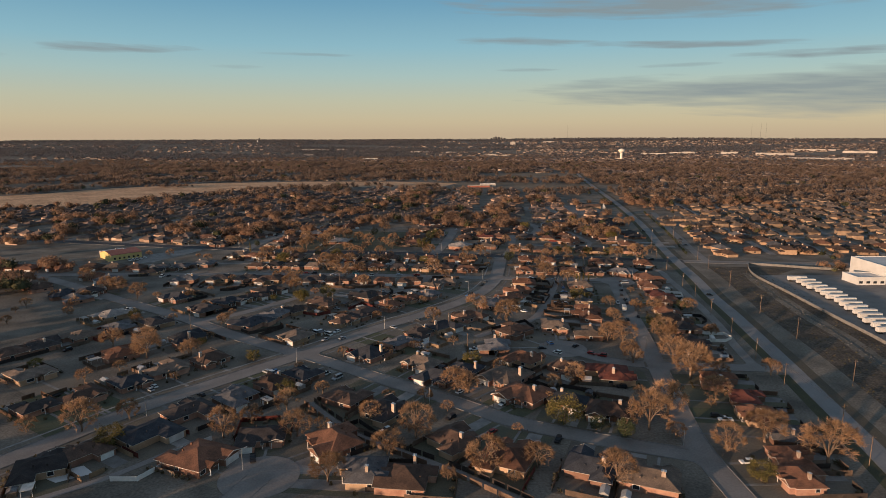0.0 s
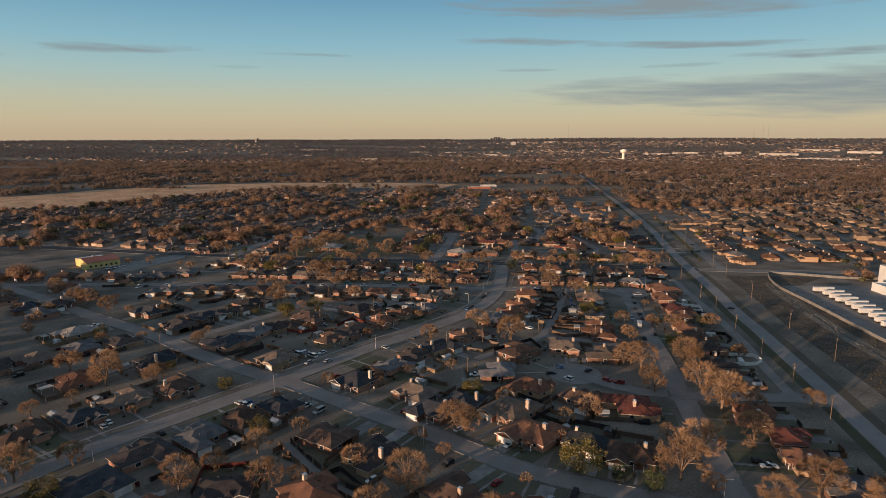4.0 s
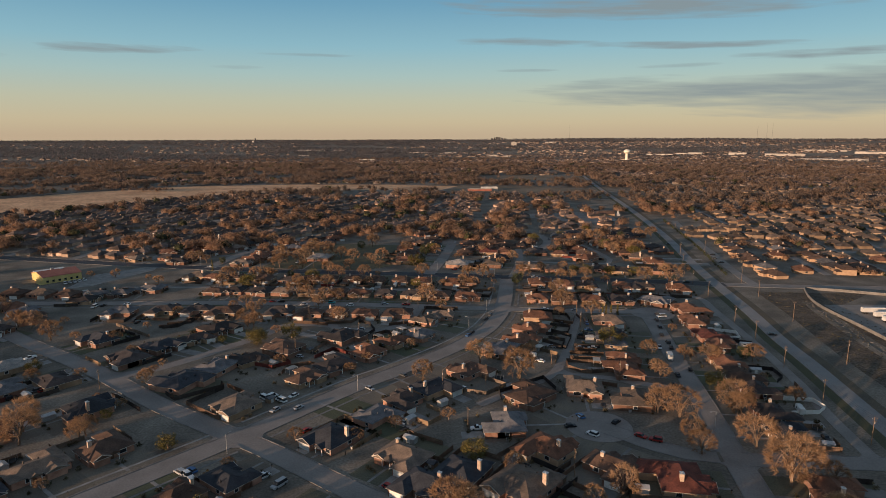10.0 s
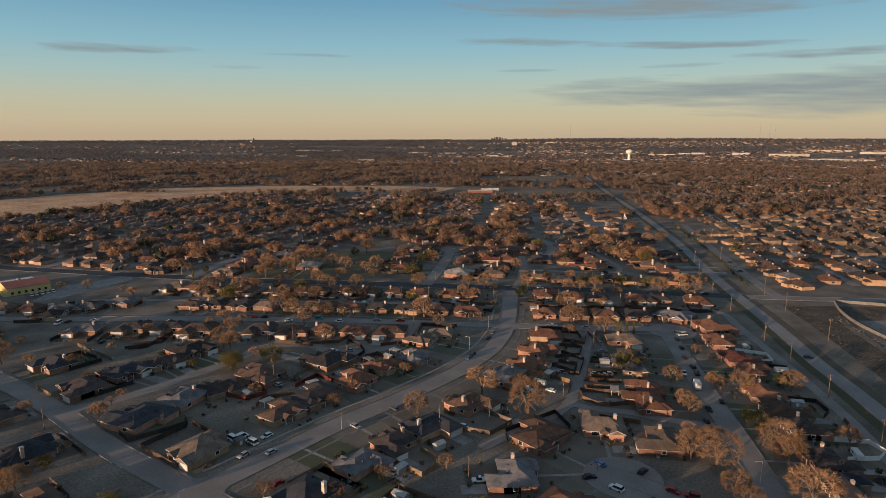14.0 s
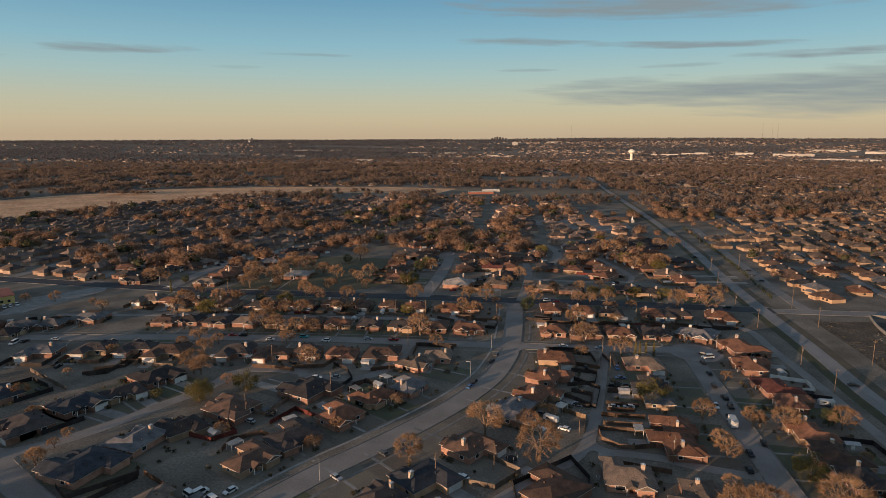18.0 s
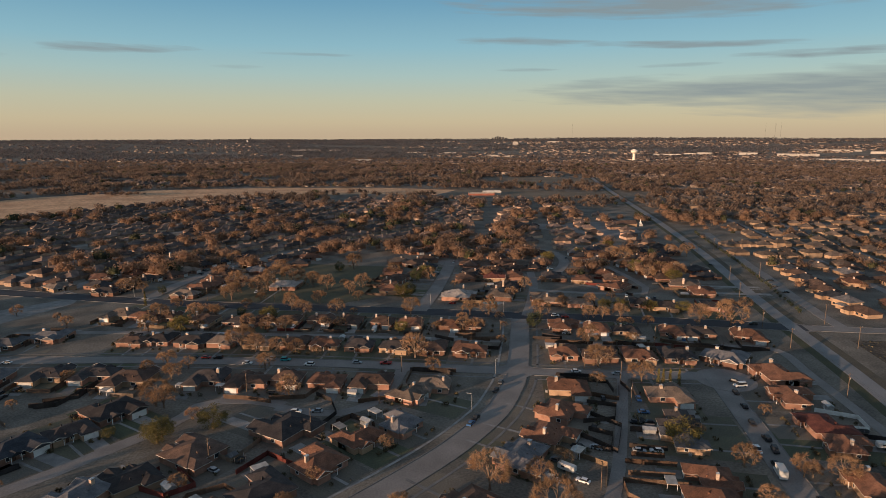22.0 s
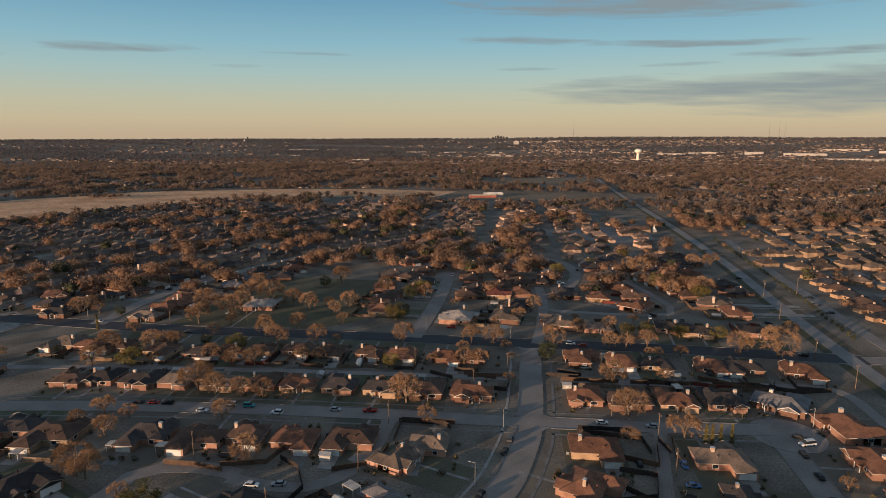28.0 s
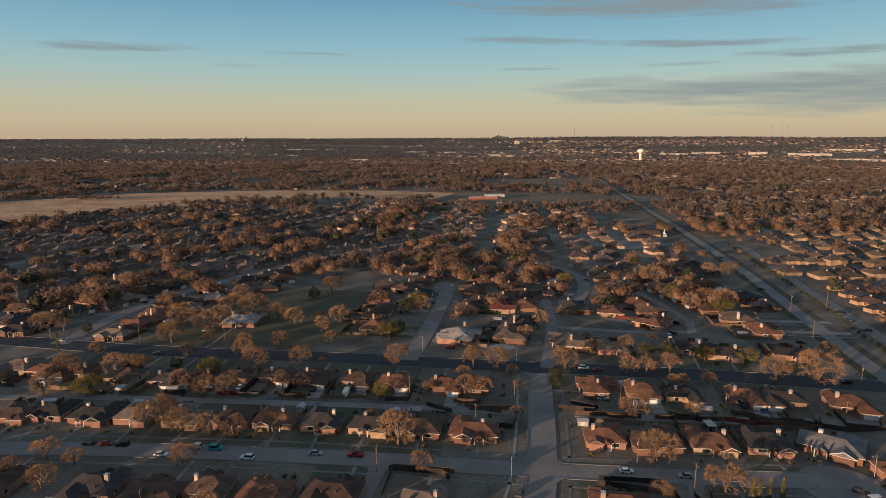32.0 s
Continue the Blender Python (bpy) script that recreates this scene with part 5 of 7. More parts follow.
for x, y, turn in ESTATE:
    MID_HOUSES.append((x, y, turn + far_rng.uniform(-3, 3), True))
for name, line in LINES.items():
    if "avenue" in name and "middle" not in name or name in ("park_street", "estate_cross", "north_loop", "north_court", "dark_road", "elm_street", "cross_street", "west_street", "north_alley"):
        for side in (1, -1):
            row_along(line, side, 17.0 if "estate" in name else 17.5, 24.0 if name == "dark_road" else 14.5 if "estate" in name else 18.0, "estate" in name or "far_east" in name)


for _ in range(5200):          # the loose blocks between the avenues
    x, y = far_rng.uniform(-430, 215), far_rng.uniform(640, 1230)
    if not in_view(x, y, 20) or is_open(x, y) or road_gap(x, y) < 8 or not clear_of_houses(x, y, 0, 16) or noise.noise((x * 0.008, y * 0.008, 3.0)) < -0.25:
        continue
    if abs(x - float(np.interp(y, [545, 740, 960, 1115, 1230], [212, 245, 278, 298, 312]))) < 22 or min((x - h[0]) ** 2 + (y - h[1]) ** 2 for h in MID_HOUSES) < 340:
        continue
    MID_HOUSES.append((x, y, far_rng.choice((20, 110, 200, 290)) + far_rng.uniform(-12, 12), False))


def simple_house(tan, variant):
    """A farther house: brick walls, hip roof with two wings, chimney, garage door and windows."""
    bm = bmesh.new()
    w = (7.8, 8.4, 6.6)[variant]
    h = 4.6 if tan and variant == 2 else 2.7
    gx = (1.2, -7.6, 0.2)[variant]
    box(bm, -w, w, -5.4, 5.4, 0, h)
    box(bm, gx, gx + 6.4, -8.8, -5.3, 0, 2.702)
    box(bm, -w + 0.6, -w + 6.2, 5.3, 8.6, 0, 2.698)
    root = part("house", bm, M_TANWALL if tan else M_BRICK)
    bm = bmesh.new()
    top = hip(bm, -w, w, -5.4, 5.4, h, 0.5)
    hip(bm, gx, gx + 6.4, -8.8, 0.5 if h < 3 else -5.6, 2.704, 0.5)
    hip(bm, -w + 0.6, -w + 6.2, 0.5 if h < 3 else 5.6, 8.6, 2.708, 0.5)
    part("roof", bm, M_ROOF, root)
    bm = bmesh.new()
    box(bm, -2.9, -1.9, 0.6, 1.5, h, top + 0.8)
    part("chimney", bm, M_CHIM, root)
    if not tan:
        bm = bmesh.new()
        box(bm, gx + 0.8, gx + 5.6, -8.86, -8.74, 0.05, 2.2)
        part("garage_door", bm, M_DOOR, root)
    for x in ((-4.6, -1.6), (1.2, 4.6), (-4.6, -1.6))[variant]:
        bm = bmesh.new()
        box(bm, x - 0.7, x + 0.7, -5.46, -5.3, 0.9, 2.1)
        part("window", bm, M_GLASS, root)
    bm = bmesh.new()
    box(bm, -w - 0.06, -w + 0.02, -1.0, 0.6, 0.9, 2.1)
    part("window", bm, M_GLASS, root)
    return root


MID_HOUSES.sort(key=lambda h: (h[0] - 60) ** 2 + max(h[1] - 281, 0) ** 2)
simple_models = {}
far_list = []
for i, (x, y, rot, tan) in enumerate(MID_HOUSES):
    if i >= 110:
        far_list.append((x, y, rot, tan))
        continue
    key = (tan, (0, 1, 0, 1, 0, 1, 2)[i % 7])
    place = pose(x, y, 0, 0, 0, rot)
    if key not in simple_models:
        simple_models[key] = simple_house(*key)
        house = simple_models[key]
        house.matrix_world = place
    else:
        house = copy_thing(simple_models[key], place)
    roof_key = far_rng.choice("bbobtdgk" if tan else "bbdogkt")
    for c in house.children:
        if c.name.startswith("roof"):
            c.color = ROOFS[roof_key]
    tagged(house, "%s house with a %s hip roof in the estate" % ("tan brick" if tan else "brown brick", ROOF_WORD[roof_key]), "house", "houses of the farther blocks")


def far_houses(name, spots, walls, roofs, label):
    """Houses too far to tell apart, as one spread: walls, hip roofs with a wing, chimneys."""
    wv, wf, rv, rf = [], [], [], []
    for x, y, rot, w, d, h in spots:
        z = ground_z(x, y)
        c, s = math.cos(radians(rot)), math.sin(radians(rot))

        def at(u, v, q):
            return (x + u * c - v * s, y + u * s + v * c, z + q)

        def block_at(u0, u1, v0, v1, q0, q1):
            k = len(wv)
            wv.extend(at(u, v, q) for q in (q0, q1) for u, v in ((u0, v0), (u1, v0), (u1, v1), (u0, v1)))
            wf.extend((k + a, k + (a + 1) % 4, k + 4 + (a + 1) % 4, k + 4 + a) for a in range(4))
            wf.append((k + 4, k + 5, k + 6, k + 7))

        def roof_at(u0, u1, v0, v1, q, along):
            k = len(rv)
            half = min(u1 - u0, v1 - v0) / 2
            top = q + half * 0.55
            if along:
                ends = (at(u0 + half, (v0 + v1) / 2, top), at(u1 - half, (v0 + v1) / 2, top))
                cut = ((0, 1, 5, 4), (1, 2, 5), (2, 3, 4, 5), (3, 0, 4))
            else:
                ends = (at((u0 + u1) / 2, v0 + half, top), at((u0 + u1) / 2, v1 - half * 0.2, top))
                cut = ((0, 1, 4), (1, 2, 5, 4), (2, 3, 5), (3, 0, 4, 5))
            rv.extend((at(u0, v0, q), at(u1, v0, q), at(u1, v1, q), at(u0, v1, q), *ends))
            rf.extend(tuple(k + a for a in f) for f in cut)
            rf.append((k + 3, k + 2, k + 1, k))
        block_at(-w, w, -d, d, -2, h)
        roof_at(-w - 0.5, w + 0.5, -d - 0.5, d + 0.5, h, True)
        if y < 2200:
            block_at(0.6, w - 0.5, -d - 3.0, -d + 0.1, -2, h)
            roof_at(0.1, w, -d - 3.5, 0.5, h + 0.01, False)
            block_at(-2.6, -1.7, 0.5, 1.3, h, h + d * 0.55 + 1.0)
    root = raw_mesh(name, wv, wf, walls)
    tagged(root, label, "houses", kind="stuff")
    tagged(raw_mesh("roofs", rv, rf, roofs, root), kind="stuff")


far_houses("far_houses", [(x, y, rot, 7.6, 5.6, 2.8) for x, y, rot, tan in far_list if not tan], M_FARBRICK, M_FARROOF, "brown brick houses of the farther western blocks")
far_houses("estate_houses", [(x, y, rot, 7.3, 5.5, 2.8 if (int(x) + int(y)) % 7 else 4.8) for x, y, rot, tan in far_list if tan], M_FARWALL, M_ESTATEROOF, "pale tan brick houses of the eastern estate")
spots = []
for _ in range(20000):
    r = 1250 + 3100 * far_rng.random() ** 0.95
    a = far_rng.uniform(-0.70, 0.70)
    x, y = r * math.sin(a), 140 + r * math.cos(a)
    dens = noise.noise((x * 0.0011 + 5, y * 0.0034, 2.0)) + (0.22 if x > 400 else -0.08) + (0.28 if 1650 < r < 2550 and -0.2 < a < 0.62 else 0)
    if dens < 0.06 or is_open(x, y) or (y < 1480 and x < 520) or r > 2900 and far_rng.random() < (0.55 if x > 500 else 0.85):
        continue
    spots.append((x, y, far_rng.choice((0, 90, 20, -15)) + far_rng.uniform(-5, 5), 7.0, 5.0, far_rng.choice((2.8, 2.8, 5.2))))
far_houses("distant_houses", spots, M_FARPALE, M_FARROOF, "many small pale houses scattered to the horizon")


def woods(name, spots, segs, rings, fringe, leaf, material, label):
    """A spread of crowns: each a lumpy uneven dome of close twigs, with a ragged fringe of clumps and spikes round it."""
    n = len(spots)
    r = np.random.RandomState(3 + n)
    spots = np.array(spots)
    foot, size = spots[:, None, :3], spots[:, None, 3:4]
    spread = np.array((0.62, 0.62, 0.44))
    # the dome: rings of points, pushed in and out by lobes of its own
    el = np.linspace(-0.45, 1.15, rings)
    dirs = [(math.cos(e) * math.cos(a), math.cos(e) * math.sin(a), math.sin(e)) for k, e in enumerate(el) for a in (2 * math.pi * (i + 0.5 * (k % 2)) / segs for i in range(segs))] + [(0, 0, 1.0)]
    dirs = np.array(dirs)[None]
    turn = r.uniform(0, 6.28, (n, 1))
    lobe = 1 + 0.17 * np.sin(3 * np.arctan2(dirs[..., 1], dirs[..., 0]) + turn) * np.cos(2.2 * dirs[..., 2] + 2 * turn) + r.uniform(-0.15, 0.13, (n, dirs.shape[1]))
    lean = r.uniform(0.8, 1.25, (n, 1, 1))
    core = foot + dirs * lobe[..., None] * size * spread * np.concatenate((lean, 1 / lean, np.ones_like(lean)), axis=2) * 0.60 + np.array((0, 0, 0.48)) * size
    per = dirs.shape[1]
    quad = [(k * segs + i, k * segs + (i + 1) % segs, (k + 1) * segs + (i + 1) % segs, (k + 1) * segs + i) for k in range(rings - 1) for i in range(segs)]
    cap = [((rings - 1) * segs + i, (rings - 1) * segs + (i + 1) % segs, per - 1) for i in range(segs)]
    tri = np.array([(a, b, c) for a, b, c, d in quad] + [(a, c, d) for a, b, c, d in quad] + cap)
    faces = (tri[None] + (np.arange(n) * per)[:, None, None]).reshape(-1, 3)
    # the fringe
    d = r.normal(size=(n, fringe, 3))
    d /= np.linalg.norm(d, axis=2)[..., None]
    d[..., 2] = np.where(d[..., 2] < -0.45, -d[..., 2], d[..., 2])
    wave = 1 + 0.17 * np.sin(3 * np.arctan2(d[..., 1], d[..., 0]) + turn) * np.cos(2.2 * d[..., 2] + 2 * turn)
    p = foot + d * wave[..., None] * size * spread * np.concatenate((lean, 1 / lean, np.ones_like(lean)), axis=2) * r.uniform(0.62, 1.04, (n, fringe, 1)) + np.array((0, 0, 0.48)) * size
    out = d + r.normal(size=d.shape) * 0.5
    side = np.cross(out, r.normal(size=d.shape))
    side /= np.linalg.norm(side, axis=2)[..., None] + 1e-9
    up = np.cross(out, side)
    reach = leaf * size * r.uniform(0.6, 1.4, (n, fringe, 1))
    spike = (np.arange(fringe) % 3 == 0)[None, :, None]
    tips = np.where(spike, p + d * reach * 1.7 + np.array((0, 0, 0.6)) * reach, p + up * reach * 1.3)
    wide = np.where(spike, 0.45, 1.0)
    loose = np.stack((p - side * reach * wide - up * reach * 0.6 * wide, p + side * reach * wide - up * reach * 0.6 * wide, tips), axis=2).reshape(-1, 3)
    verts = np.concatenate((core.reshape(-1, 3), loose))
    all_faces = np.concatenate((faces, n * per + np.arange(len(loose)).reshape(-1, 3)))
    me = bpy.data.meshes.new(name)
    me.from_pydata(verts.tolist(), [], all_faces.tolist())
    me.polygons.foreach_set("use_smooth", np.arange(len(all_faces)) < len(faces))
    me.materials.append(material)
    return tagged(new(name, me), label, "trees", kind="stuff")


mid, far, deep, green, middle = [], [], [], [], []
for _ in range(46000):
    r = 330 + 2000 * far_rng.random() ** 0.75
    a = far_rng.uniform(-0.72, 0.72)
    x, y = r * math.sin(a), 60 + r * math.cos(a)
    if not in_view(x, y) or is_open(x, y) or y < 250:
        continue
    if y < 640 and -285 < x < 205 or y < 545 and 140 < x < 310 or road_gap(x, y) < (7.0 if y < 960 else 1.5):
        continue
    if y < 1450 and abs(x - float(np.interp(y, [275, 378, 545, 740, 960, 1115, 1370], [163, 179.5, 212, 245, 278, 298, 330]))) < (17 if y < 900 else 13):
        continue
    wood = noise.noise((x * 0.011, y * 0.011, 7.0))
    east = x > float(np.interp(y, [545, 740, 960, 1115, 1370], [212, 245, 278, 298, 330]))
    if y < 1350 and far_rng.random() > (0.11 if east and y < 760 else 0.16 if east and y < 900 else 0.22 if east else 0.17) + 0.85 * wood:
        continue
    if y >= 1350 and far_rng.random() > 0.40 + 1.5 * wood:
        continue
    h = far_rng.uniform(6.5, 14.0) * (0.6 if east and y < 900 else 1.0)
    (green if far_rng.random() < (0.16 if r < 1100 else 0.04) else mid if r < 1050 else far).append((x, y, ground_z(x, y), h))
for _ in range(42000):
    r = 1900 + 2900 * far_rng.random() ** 0.8
    a = far_rng.uniform(-0.70, 0.70)
    x, y = r * math.sin(a), 140 + r * math.cos(a)
    dens = noise.noise((x * 0.0011 + 5, y * 0.0034, 2.0))
    if dens > 0.1 and far_rng.random() < 0.6 or is_open(x, y) or noise.noise((x * 0.0009, y * 0.005, 9.0)) > 0.33:
        continue
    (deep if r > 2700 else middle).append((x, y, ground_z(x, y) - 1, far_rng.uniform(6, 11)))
mid = [m for m in mid if min((m[0] - h[0]) ** 2 + (m[1] - h[1]) ** 2 for h in MID_HOUSES) > 45]
woods("woodland", mid, 7, 3, 250, 0.040, M_MIDTWIG, "russet bare trees between the farther houses")
green = [m for m in green if min((m[0] - h[0]) ** 2 + (m[1] - h[1]) ** 2 for h in MID_HOUSES) > 45]
woods("evergreen_woodland", green, 7, 3, 110, 0.058, M_EVERWOOD, "dark evergreen trees among the bare woods")
woods("woodland", far, 5, 2, 56, 0.075, M_WOODS, "russet bare woods of the far suburb")
woods("woodland", middle, 5, 2, 22, 0.11, M_WOODS, "brown winter woods between the far houses")
# the farthest crowns take the colour with haze painted in
woods("woodland", deep, 4, 2, 8, 0.16, M_HAZED_WOODS, "distant winter woods towards the horizon, haze greyed into their colour")


def belt():
    """Unseen oaks, added along the western edge and over the southern blocks to cast evening shade on the nearest
    streets.
    """
    spots = []
    # rows kept just outside the left edge of the view
    for k in range(34):
        for row in range(2):
            y = 60 + 11.6 * k + far_rng.uniform(-2, 2)
            x = -(0.714 * y + 28) - 9 * row + far_rng.uniform(-2, 2)
            if road_gap(x, y) > 1.5:
                spots.append((x, y, 0.0, far_rng.uniform(8.5, 13)))
    while len(spots) < 210:
        x, y = far_rng.uniform(-620, 330), far_rng.uniform(-330, 118)
        if road_gap(x, y) > 1.5 and not is_open(x, y):
            spots.append((x, y, 0.0, far_rng.uniform(6.5, 11)))
    for k in range(90):
        y = far_rng.uniform(60, 620)
        x = -(0.74 * y + 50) - far_rng.uniform(10, 190)
        if road_gap(x, y) > 1.5:
            spots.append((x, y, 0.0, far_rng.uniform(6.5, 11)))
    woods("woodland", spots, 7, 3, 200, 0.045, M_MIDTWIG, "tall bare oaks added out of view, west and south, to shade the streets")


belt()
far_clump = [(-575 + far_rng.gauss(0, 22), 1275 + far_rng.gauss(0, 9), 0.0, far_rng.uniform(6, 10)) for _ in range(26)]
woods("woodland", far_clump, 5, 2, 56, 0.075, M_WOODS, "small clump of bare trees standing in the hay field")


def shrubs():
    """Low clipped and ragged shrubs along the house fronts and fences, as leaf clumps."""
    r = np.random.RandomState(8)
    verts, faces = [], []
    for i, (x, y, rot, roof_key, gap, street) in enumerate(PLACED):
        m = pose(x, y, 0, 0, 0, rot)
        for _ in range(9):
            side = r.randint(0, 4)
            u, v = ((r.uniform(-7, 7), -10.6), (-10.0, r.uniform(-5, 14)), (10.0, r.uniform(-5, 14)), (r.uniform(-8, 8), 15.4))[side]
            c = m @ Vector((u, v, 0))
            if road_gap(c.x, c.y) < 1.0 or not clear_of_houses(c.x, c.y, i, 9.5):
                continue
            s = r.uniform(0.4, 1.1)
            for _ in range(34):
                a = r.normal(size=3)
                a /= np.linalg.norm(a)
                p = np.array((c.x, c.y, s * 0.75)) + a * s * np.array((1, 1, 0.8)) * r.uniform(0.5, 1.0)
                k = len(verts)
                verts.extend(p + r.normal(size=3) * 0.16 * (1 + s) for _ in range(3))
                faces.append((k, k + 1, k + 2))
    tagged(raw_mesh("shrubs", verts, faces, M_SHRUB), "low dark winter shrubs along walls and fences", "shrubs", kind="stuff")


shrubs()


# ---- landmarks and street furniture ----
def block(name, x, y, w, d, h, rot, walls, roof_mat, label, category, windows=0, parapet=True):
    """A flat-roofed building with a parapet, a roof deck and rows of windows on its south and west sides."""
    root = new(name)
    z = ground_z(x, y)
    root.matrix_world = pose(x, y, z, 0, 0, rot)
    bm = bmesh.new()
    box(bm, -w / 2, w / 2, -d / 2, d / 2, -3 if z > 1 else 0, h)
    part("wall", bm, walls, root)
    bm = bmesh.new()
    box(bm, -w / 2 + 0.4, w / 2 - 0.4, -d / 2 + 0.4, d / 2 - 0.4, h - 0.5, h + 0.01)
    for x0, x1, y0, y1 in ((-w / 2, w / 2, -d / 2, -d / 2 + 0.35), (-w / 2, w / 2, d / 2 - 0.35, d / 2), (-w / 2, -w / 2 + 0.35, -d / 2 + 0.35, d / 2 - 0.35), (w / 2 - 0.35, w / 2, -d / 2 + 0.35, d / 2 - 0.35)):
        box(bm, x0 - 0.02, x1 + 0.02, y0 - 0.02, y1 + 0.02, h, h + 0.6)
    part("roof", bm, roof_mat, root)
    for k in range(windows):
        bm = bmesh.new()
        u = -w / 2 + (k + 0.5) * w / windows
        box(bm, u - 1.3, u + 1.3, -d / 2 - 0.06, -d / 2 + 0.02, 1.2, 3.0)
        part("window", bm, M_GLASS, root)
    return tagged(root, label, category)


# the white warehouse and its yard
ware = block("warehouse", 360, 462, 62, 40, 13.0, 0, M_WHITE, M_WHITE, "large white panel warehouse beside a truck yard", "warehouse", 5)
office = block("warehouse_office", 318, 449, 21, 18, 5.5, 0, M_WHITE, M_WHITE, "low white office block joined to the warehouse", "office", 4)


def trailer_model():
    root = new("truck_trailer")
    bm = bmesh.new()
    box(bm, -6.8, 6.8, -1.3, 1.3, 1.15, 4.0)
    bmesh.ops.bevel(bm, geom=bm.edges[:], offset=0.08, segments=1, affect="EDGES")
    part("cargo_box", bm, M_WHITE, root)
    bm = bmesh.new()
    box(bm, -6.6, 6.6, -0.5, 0.5, 0.9, 1.149)
    part("chassis", bm, M_STEEL, root)
    for x in (-5.6, -4.3):
        for y in (-1.0, 1.0):
            bm = bmesh.new()
            bmesh.ops.create_cone(bm, cap_ends=True, segments=12, radius1=0.5, radius2=0.5, depth=0.5, matrix=Matrix.Translation((x, y, 0.5)) @ Matrix.Rotation(math.pi / 2, 4, "X"))
            part("wheel", bm, M_TYRE, root)
    bm = bmesh.new()
    for y in (-0.7, 0.7):
        box(bm, 4.0, 4.15, y - 0.08, y + 0.08, 0.0, 0.95)
    part("landing_gear", bm, M_STEEL, root)
    return tagged(root, "white box trailer parked in the truck yard", "trailer", "trailers in the truck yard")


trailer = None
for i in range(15):
    u = i / 14.0
    x, y = 262.5 - 20.0 * u * u + (i * 5 % 3) * 0.8, 452.0 - 124.0 * u
    place = pose(x + 7.0, y, 0.03, 0, 0, -3 + (i * 7 % 5))
    if trailer is None:
        trailer = trailer_model()
        trailer.matrix_world = place
    else:
        copy_thing(trailer, place)

# creek and retaining wall between the scrub and the yard
WALL_LINE = smooth_line([(262, 512), (252, 490), (245, 463), (243, 420), (239.5, 370), (237.5, 332), (235.5, 305), (228, 240), (215, 150)], 8)
CREEK = smooth_line([(246, 478), (236.9, 439), (225.3, 366), (221, 319), (212.9, 277), (205, 230), (195, 150)], 8)
tagged(ribbon("retaining_wall", WALL_LINE, -0.2, 0.2, -0.1, 1.9, M_KERB), "pale concrete retaining wall beside the truck yard", "wall", kind="structure")
tagged(ribbon("retaining_wall", smooth_line([(262, 512), (284, 505), (304, 496), (326, 491), (380, 488)], 8), -0.2, 0.2, -0.1, 1.9, M_KERB), "tan wall along the end of the truck yard", "wall", kind="structure")
tagged(ribbon("creek_bank", CREEK, -5, 5, -0.1, 0.035, M_GROUND), "dark weedy bank of a drainage creek", "bank", kind="structure")
M_WATER = mat("creek_water", (0.03, 0.033, 0.03), (0.06, 0.058, 0.048), 0.3, 2.0, 0.55)
tagged(ribbon("creek", CREEK, -1.0, 1.0, -0.1, 0.05, M_WATER), "thin dark drainage creek among stones", "creek", kind="structure")


def scatter_lumps(name, spots, material, label, flat=0.6):
    """Small rough lumps, many in one spread."""
    verts, faces = [], []
    r = np.random.RandomState(len(spots))
    for x, y, s in spots:
        k = len(verts)
        for u, v, w in ((-1, -0.7, 0), (0.8, -1, 0), (1, 0.8, 0), (-0.7, 1, 0), (-0.3, -0.2, 1), (0.4, 0.3, 0.8)):
            j = r.uniform(0.7, 1.3)
            verts.append((x + u * s * j, y + v * s * j, w * s * flat * 2 * j))
        faces += [(k, k + 1, k + 4), (k + 1, k + 2, k + 5), (k + 1, k + 5, k + 4), (k + 2, k + 3, k + 5), (k + 3, k + 4, k + 5), (k + 3, k, k + 4)]
    ob = raw_mesh(name, verts, faces, material)
    return tagged(ob, label, name.replace("_", " "), kind="stuff")


lr = random.Random(3)
stones = []
for p in CREEK:
    for _ in range(9):
        stones.append((p[0] + lr.gauss(0, 2.0), p[1] + lr.uniform(-4, 4), lr.uniform(0.12, 0.5)))
scatter_lumps("stones", stones, M_ROCK, "pale stones along the drainage creek")
weeds = []
while len(weeds) < 4200:
    x, y = lr.uniform(150, 300), lr.uniform(60, 510)
    if inside(x, y, SCRUB):
        weeds.append((x, y, 0.14 + 0.45 * lr.random() ** 3))
scatter_lumps("weeds", weeds, M_SHRUB, "low dark brown weeds over the scrub strip", 0.4)


def pole_model(double):
    """A timber utility pole with crossarm, insulators and a transformer."""
    root = new("utility_pole")
    bm = bmesh.new()
    cone(bm, 0, 0, 0, 11.5, 0.17, 0.11, 8)
    part("pole", bm, M_POLE, root)
    bm = bmesh.new()
    box(bm, -1.25, 1.25, -0.18, -0.06, 10.6, 10.75)
    if double:
        box(bm, -1.0, 1.0, -0.18, -0.06, 9.5, 9.65)
    part("crossarm", bm, M_POLE, root)
    for x in (-1.1, 1.1):
        bm = bmesh.new()
        cone(bm, x, -0.12, 10.75, 11.0, 0.06, 0.04, 6)
        part("insulator", bm, M_STEEL, root)
    if double:
        bm = bmesh.new()
        cone(bm, 0.35, 0.1, 8.6, 9.5, 0.27, 0.27, 10)
        part("transformer", bm, M_STEEL, root)
    return root


pole_models = {}


